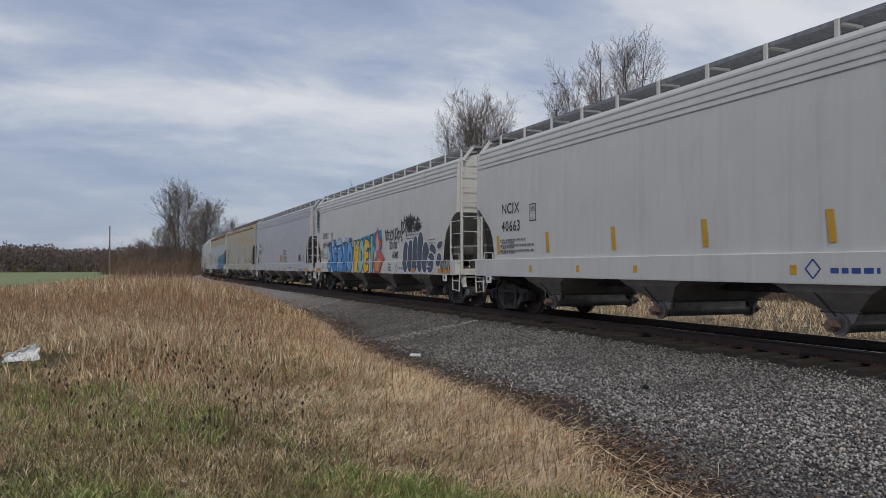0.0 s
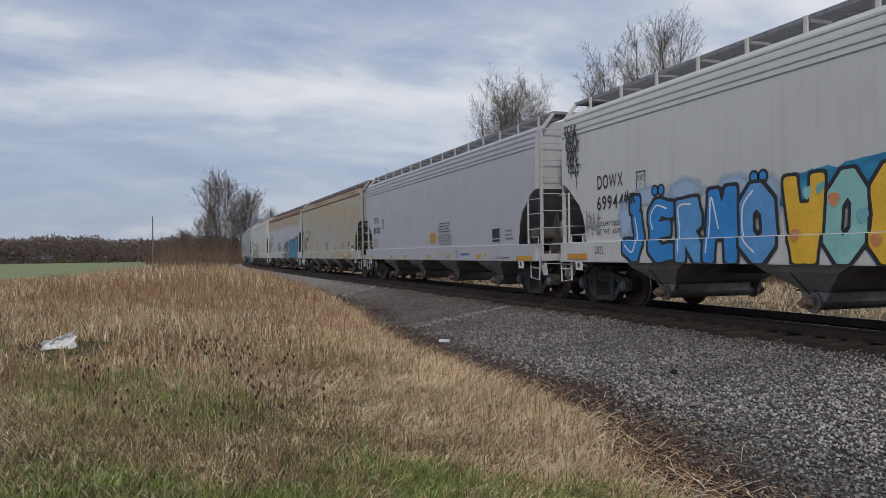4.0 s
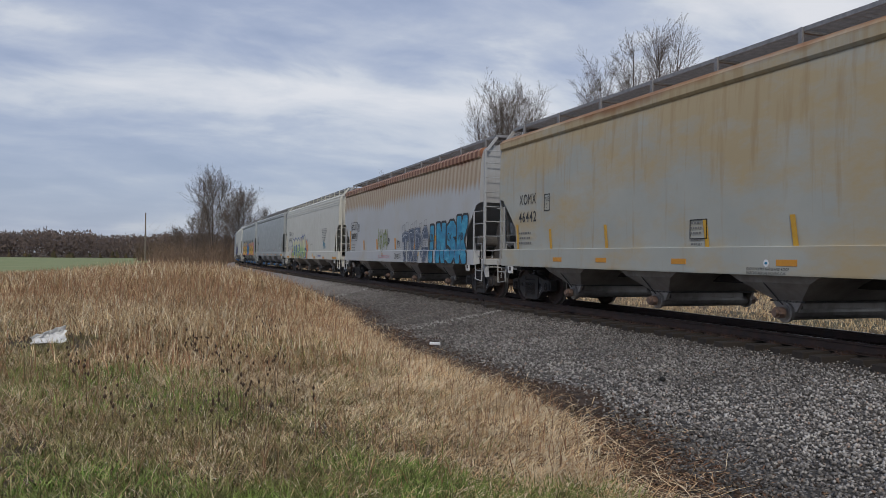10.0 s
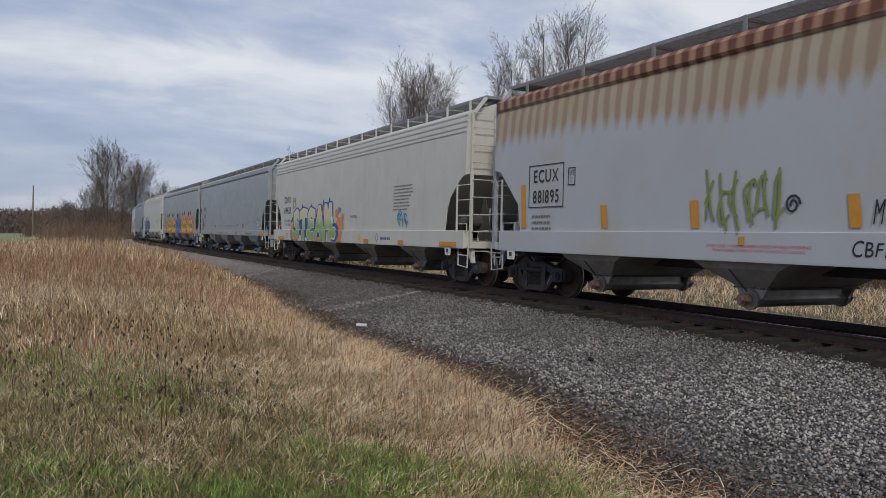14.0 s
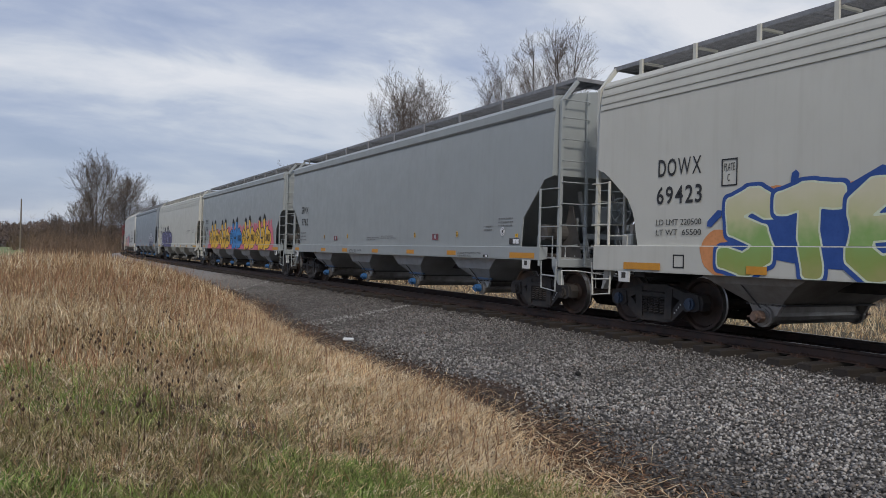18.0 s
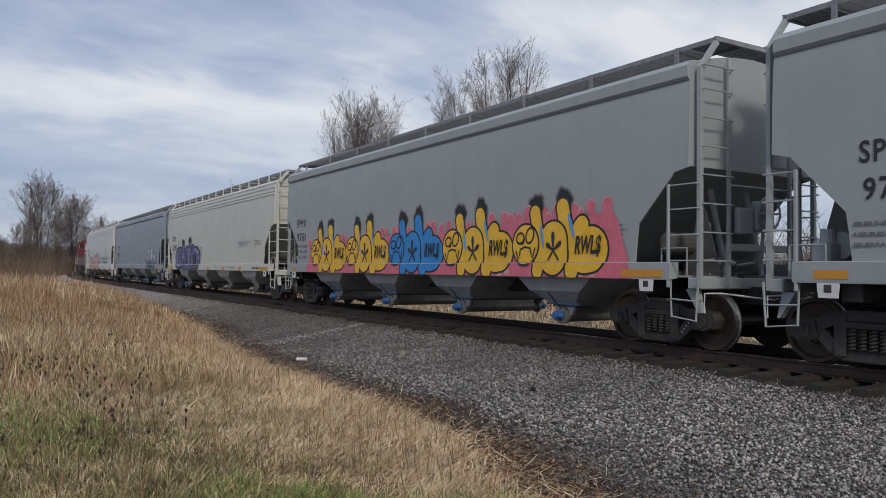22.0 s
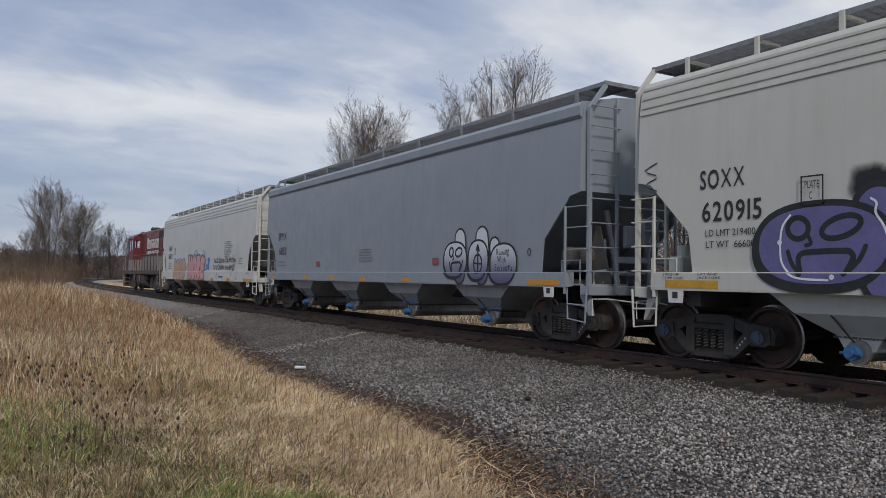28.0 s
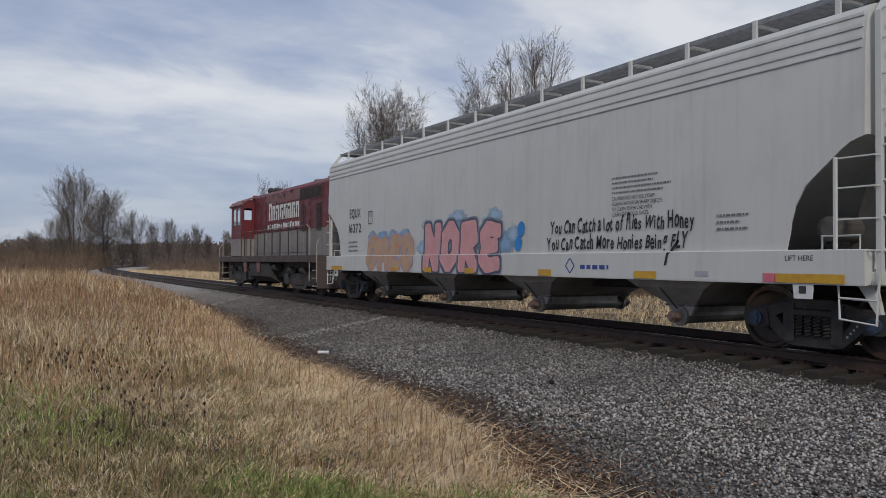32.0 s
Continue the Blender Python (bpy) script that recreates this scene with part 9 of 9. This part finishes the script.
    for y, z in ((0.6, 2.1), (1.7, 1.95), (-0.7, 2.0), (2.3, 1.6), (-1.3, 1.7), (0.5, 1.6)):
        mist(K, y, z, 0.55, 0.32, "paleblue" if y > 1 else "blue", 0.6, core=0.1, label="blue sprayed cloud")
    piece(K, "NORE", 2.38, -1.18, 1.02, 2.22, R, 0.32, "slightpink", (("ssteel", 0.08), ("snavy", 0.045)), 3, "pink sprayed graffiti letters with dark outline", 0.0, "", 5, 4.0, False)
    for y, z, a, b in ((2.3, 2.2, 0.25, 0.2), (0.7, 2.35, 0.5, 0.22), (-0.9, 2.3, 0.35, 0.25), (-1.6, 1.85, 0.3, 0.3)):
        mist(K, y, z, a, b * 0.8, "paleblue", 1.6, core=0.05, label="thin blue mist")
    for y, z in ((-1.9, 1.95), (-1.8, 1.65)):
        spray(K, fill(ellipse(y, z, 0.13, 0.16, 15)), "sblue", R, 2, "blue paint drop")
    letters(K, "You Can Catch a lot of flies With Honey", -2.90, -6.55, 1.82, 2.06, R, "sblack", 0.022, 2, "black hand-painted verse", 0.06, 3)
    letters(K, "You Can Catch More Honies Being FLY", -2.80, -6.40, 1.50, 1.74, R, "sblack", 0.022, 2, "black hand-painted verse", 0.06, 4)
    spray(K, stroke([(-6.2, 1.62), (-6.0, 1.40), (-5.95, 1.22)], 0.05), "sblack", R, 2, "black painted tail stroke")
    bars(K, -4.65, 2.72, 1.4, 4, 0.085, seed=41)
    mark(K, "CAUTION: DO NOT USE STEAM,\nBOILING WATER OR SHARP OBJECTS\nTO CLEAN. ENTER CAR WITH\nCLEAN SOFT SOLED SHOES.", -5.25, 2.24, 0.34, 1.2)
    bars(K, -6.95, 1.95, 0.65, 3, 0.10, seed=42)
    brand_badge(K, -3.54)
    for y, w in ((8.3, 0.9), (4.0, 0.36), (2.1, 0.36), (0.1, 0.36), (-2.77, 0.40), (-5.51, 0.5), (-8.50, 1.0)):
        tape(K, y, 1.06, w, 0.12, "yellow", SILL_FACE - 0.012)
    tape(K, -7.90, 1.06, 0.22, 0.12, "spink", SILL_FACE)
    tape(K, -6.70, 1.10, 0.26, 0.08, "sfaint", SILL_FACE)
    mark(K, "LIFT HERE", -8.35, 1.33, 0.07, 0.42, SILL_FACE)


build_marks()


# ================= how the train moves =================
TRAVEL = [(0, 0.581), (2, -10.721), (5.5, -30.805), (9, -50.865), (12, -68.325), (13, -74.181), (19, -109.923), (22, -128.084), (25.5, -149.268), (28, -164.469), (28.5, -167.532), (32, -188.660)]
COUPLING = 1.201
WHEEL_R = 0.457


def travel(t):
    """Where the first car's near end stands on the line at t seconds."""
    T, P = [q[0] for q in TRAVEL], [q[1] for q in TRAVEL]
    n = len(T)
    slope = [(P[min(i + 1, n - 1)] - P[max(i - 1, 0)]) / (T[min(i + 1, n - 1)] - T[max(i - 1, 0)]) for i in range(n)]
    i = max(k for k in range(n - 1) if T[k] <= t)
    h = T[i + 1] - T[i]
    q = (t - T[i]) / h
    return ((2 * q ** 3 - 3 * q ** 2 + 1) * P[i] + (q ** 3 - 2 * q ** 2 + q) * h * slope[i]
            + (-2 * q ** 3 + 3 * q ** 2) * P[i + 1] + (q ** 3 - q ** 2) * h * slope[i + 1])


def motions():
    times = [i * 0.5 for i in range(65)]
    start = 0.0
    for car, length, pivot in TRAIN:
        mid = start + length / 2
        rows = []
        for t in times:
            s = travel(t) + mid
            a, b = line(s - pivot), line(s + pivot)
            turn = -math.degrees(math.atan2(b[0] - a[0], b[1] - a[1]))
            rows.append((t, pose((a[0] + b[0]) / 2, (a[1] + b[1]) / 2, 0, 0, 0, turn)))
        walk(car, rows)
        start += length + COUPLING
    fine = [i * 0.1 for i in range(321)]
    roll = [math.degrees((travel(0) - travel(t)) / WHEEL_R) for t in fine]
    for wheelset in WHEELSETS:
        x, y, z = wheelset.location
        walk(wheelset, [(t, pose(x, y, z, r, 0, 0)) for t, r in zip(fine, roll)])


motions()
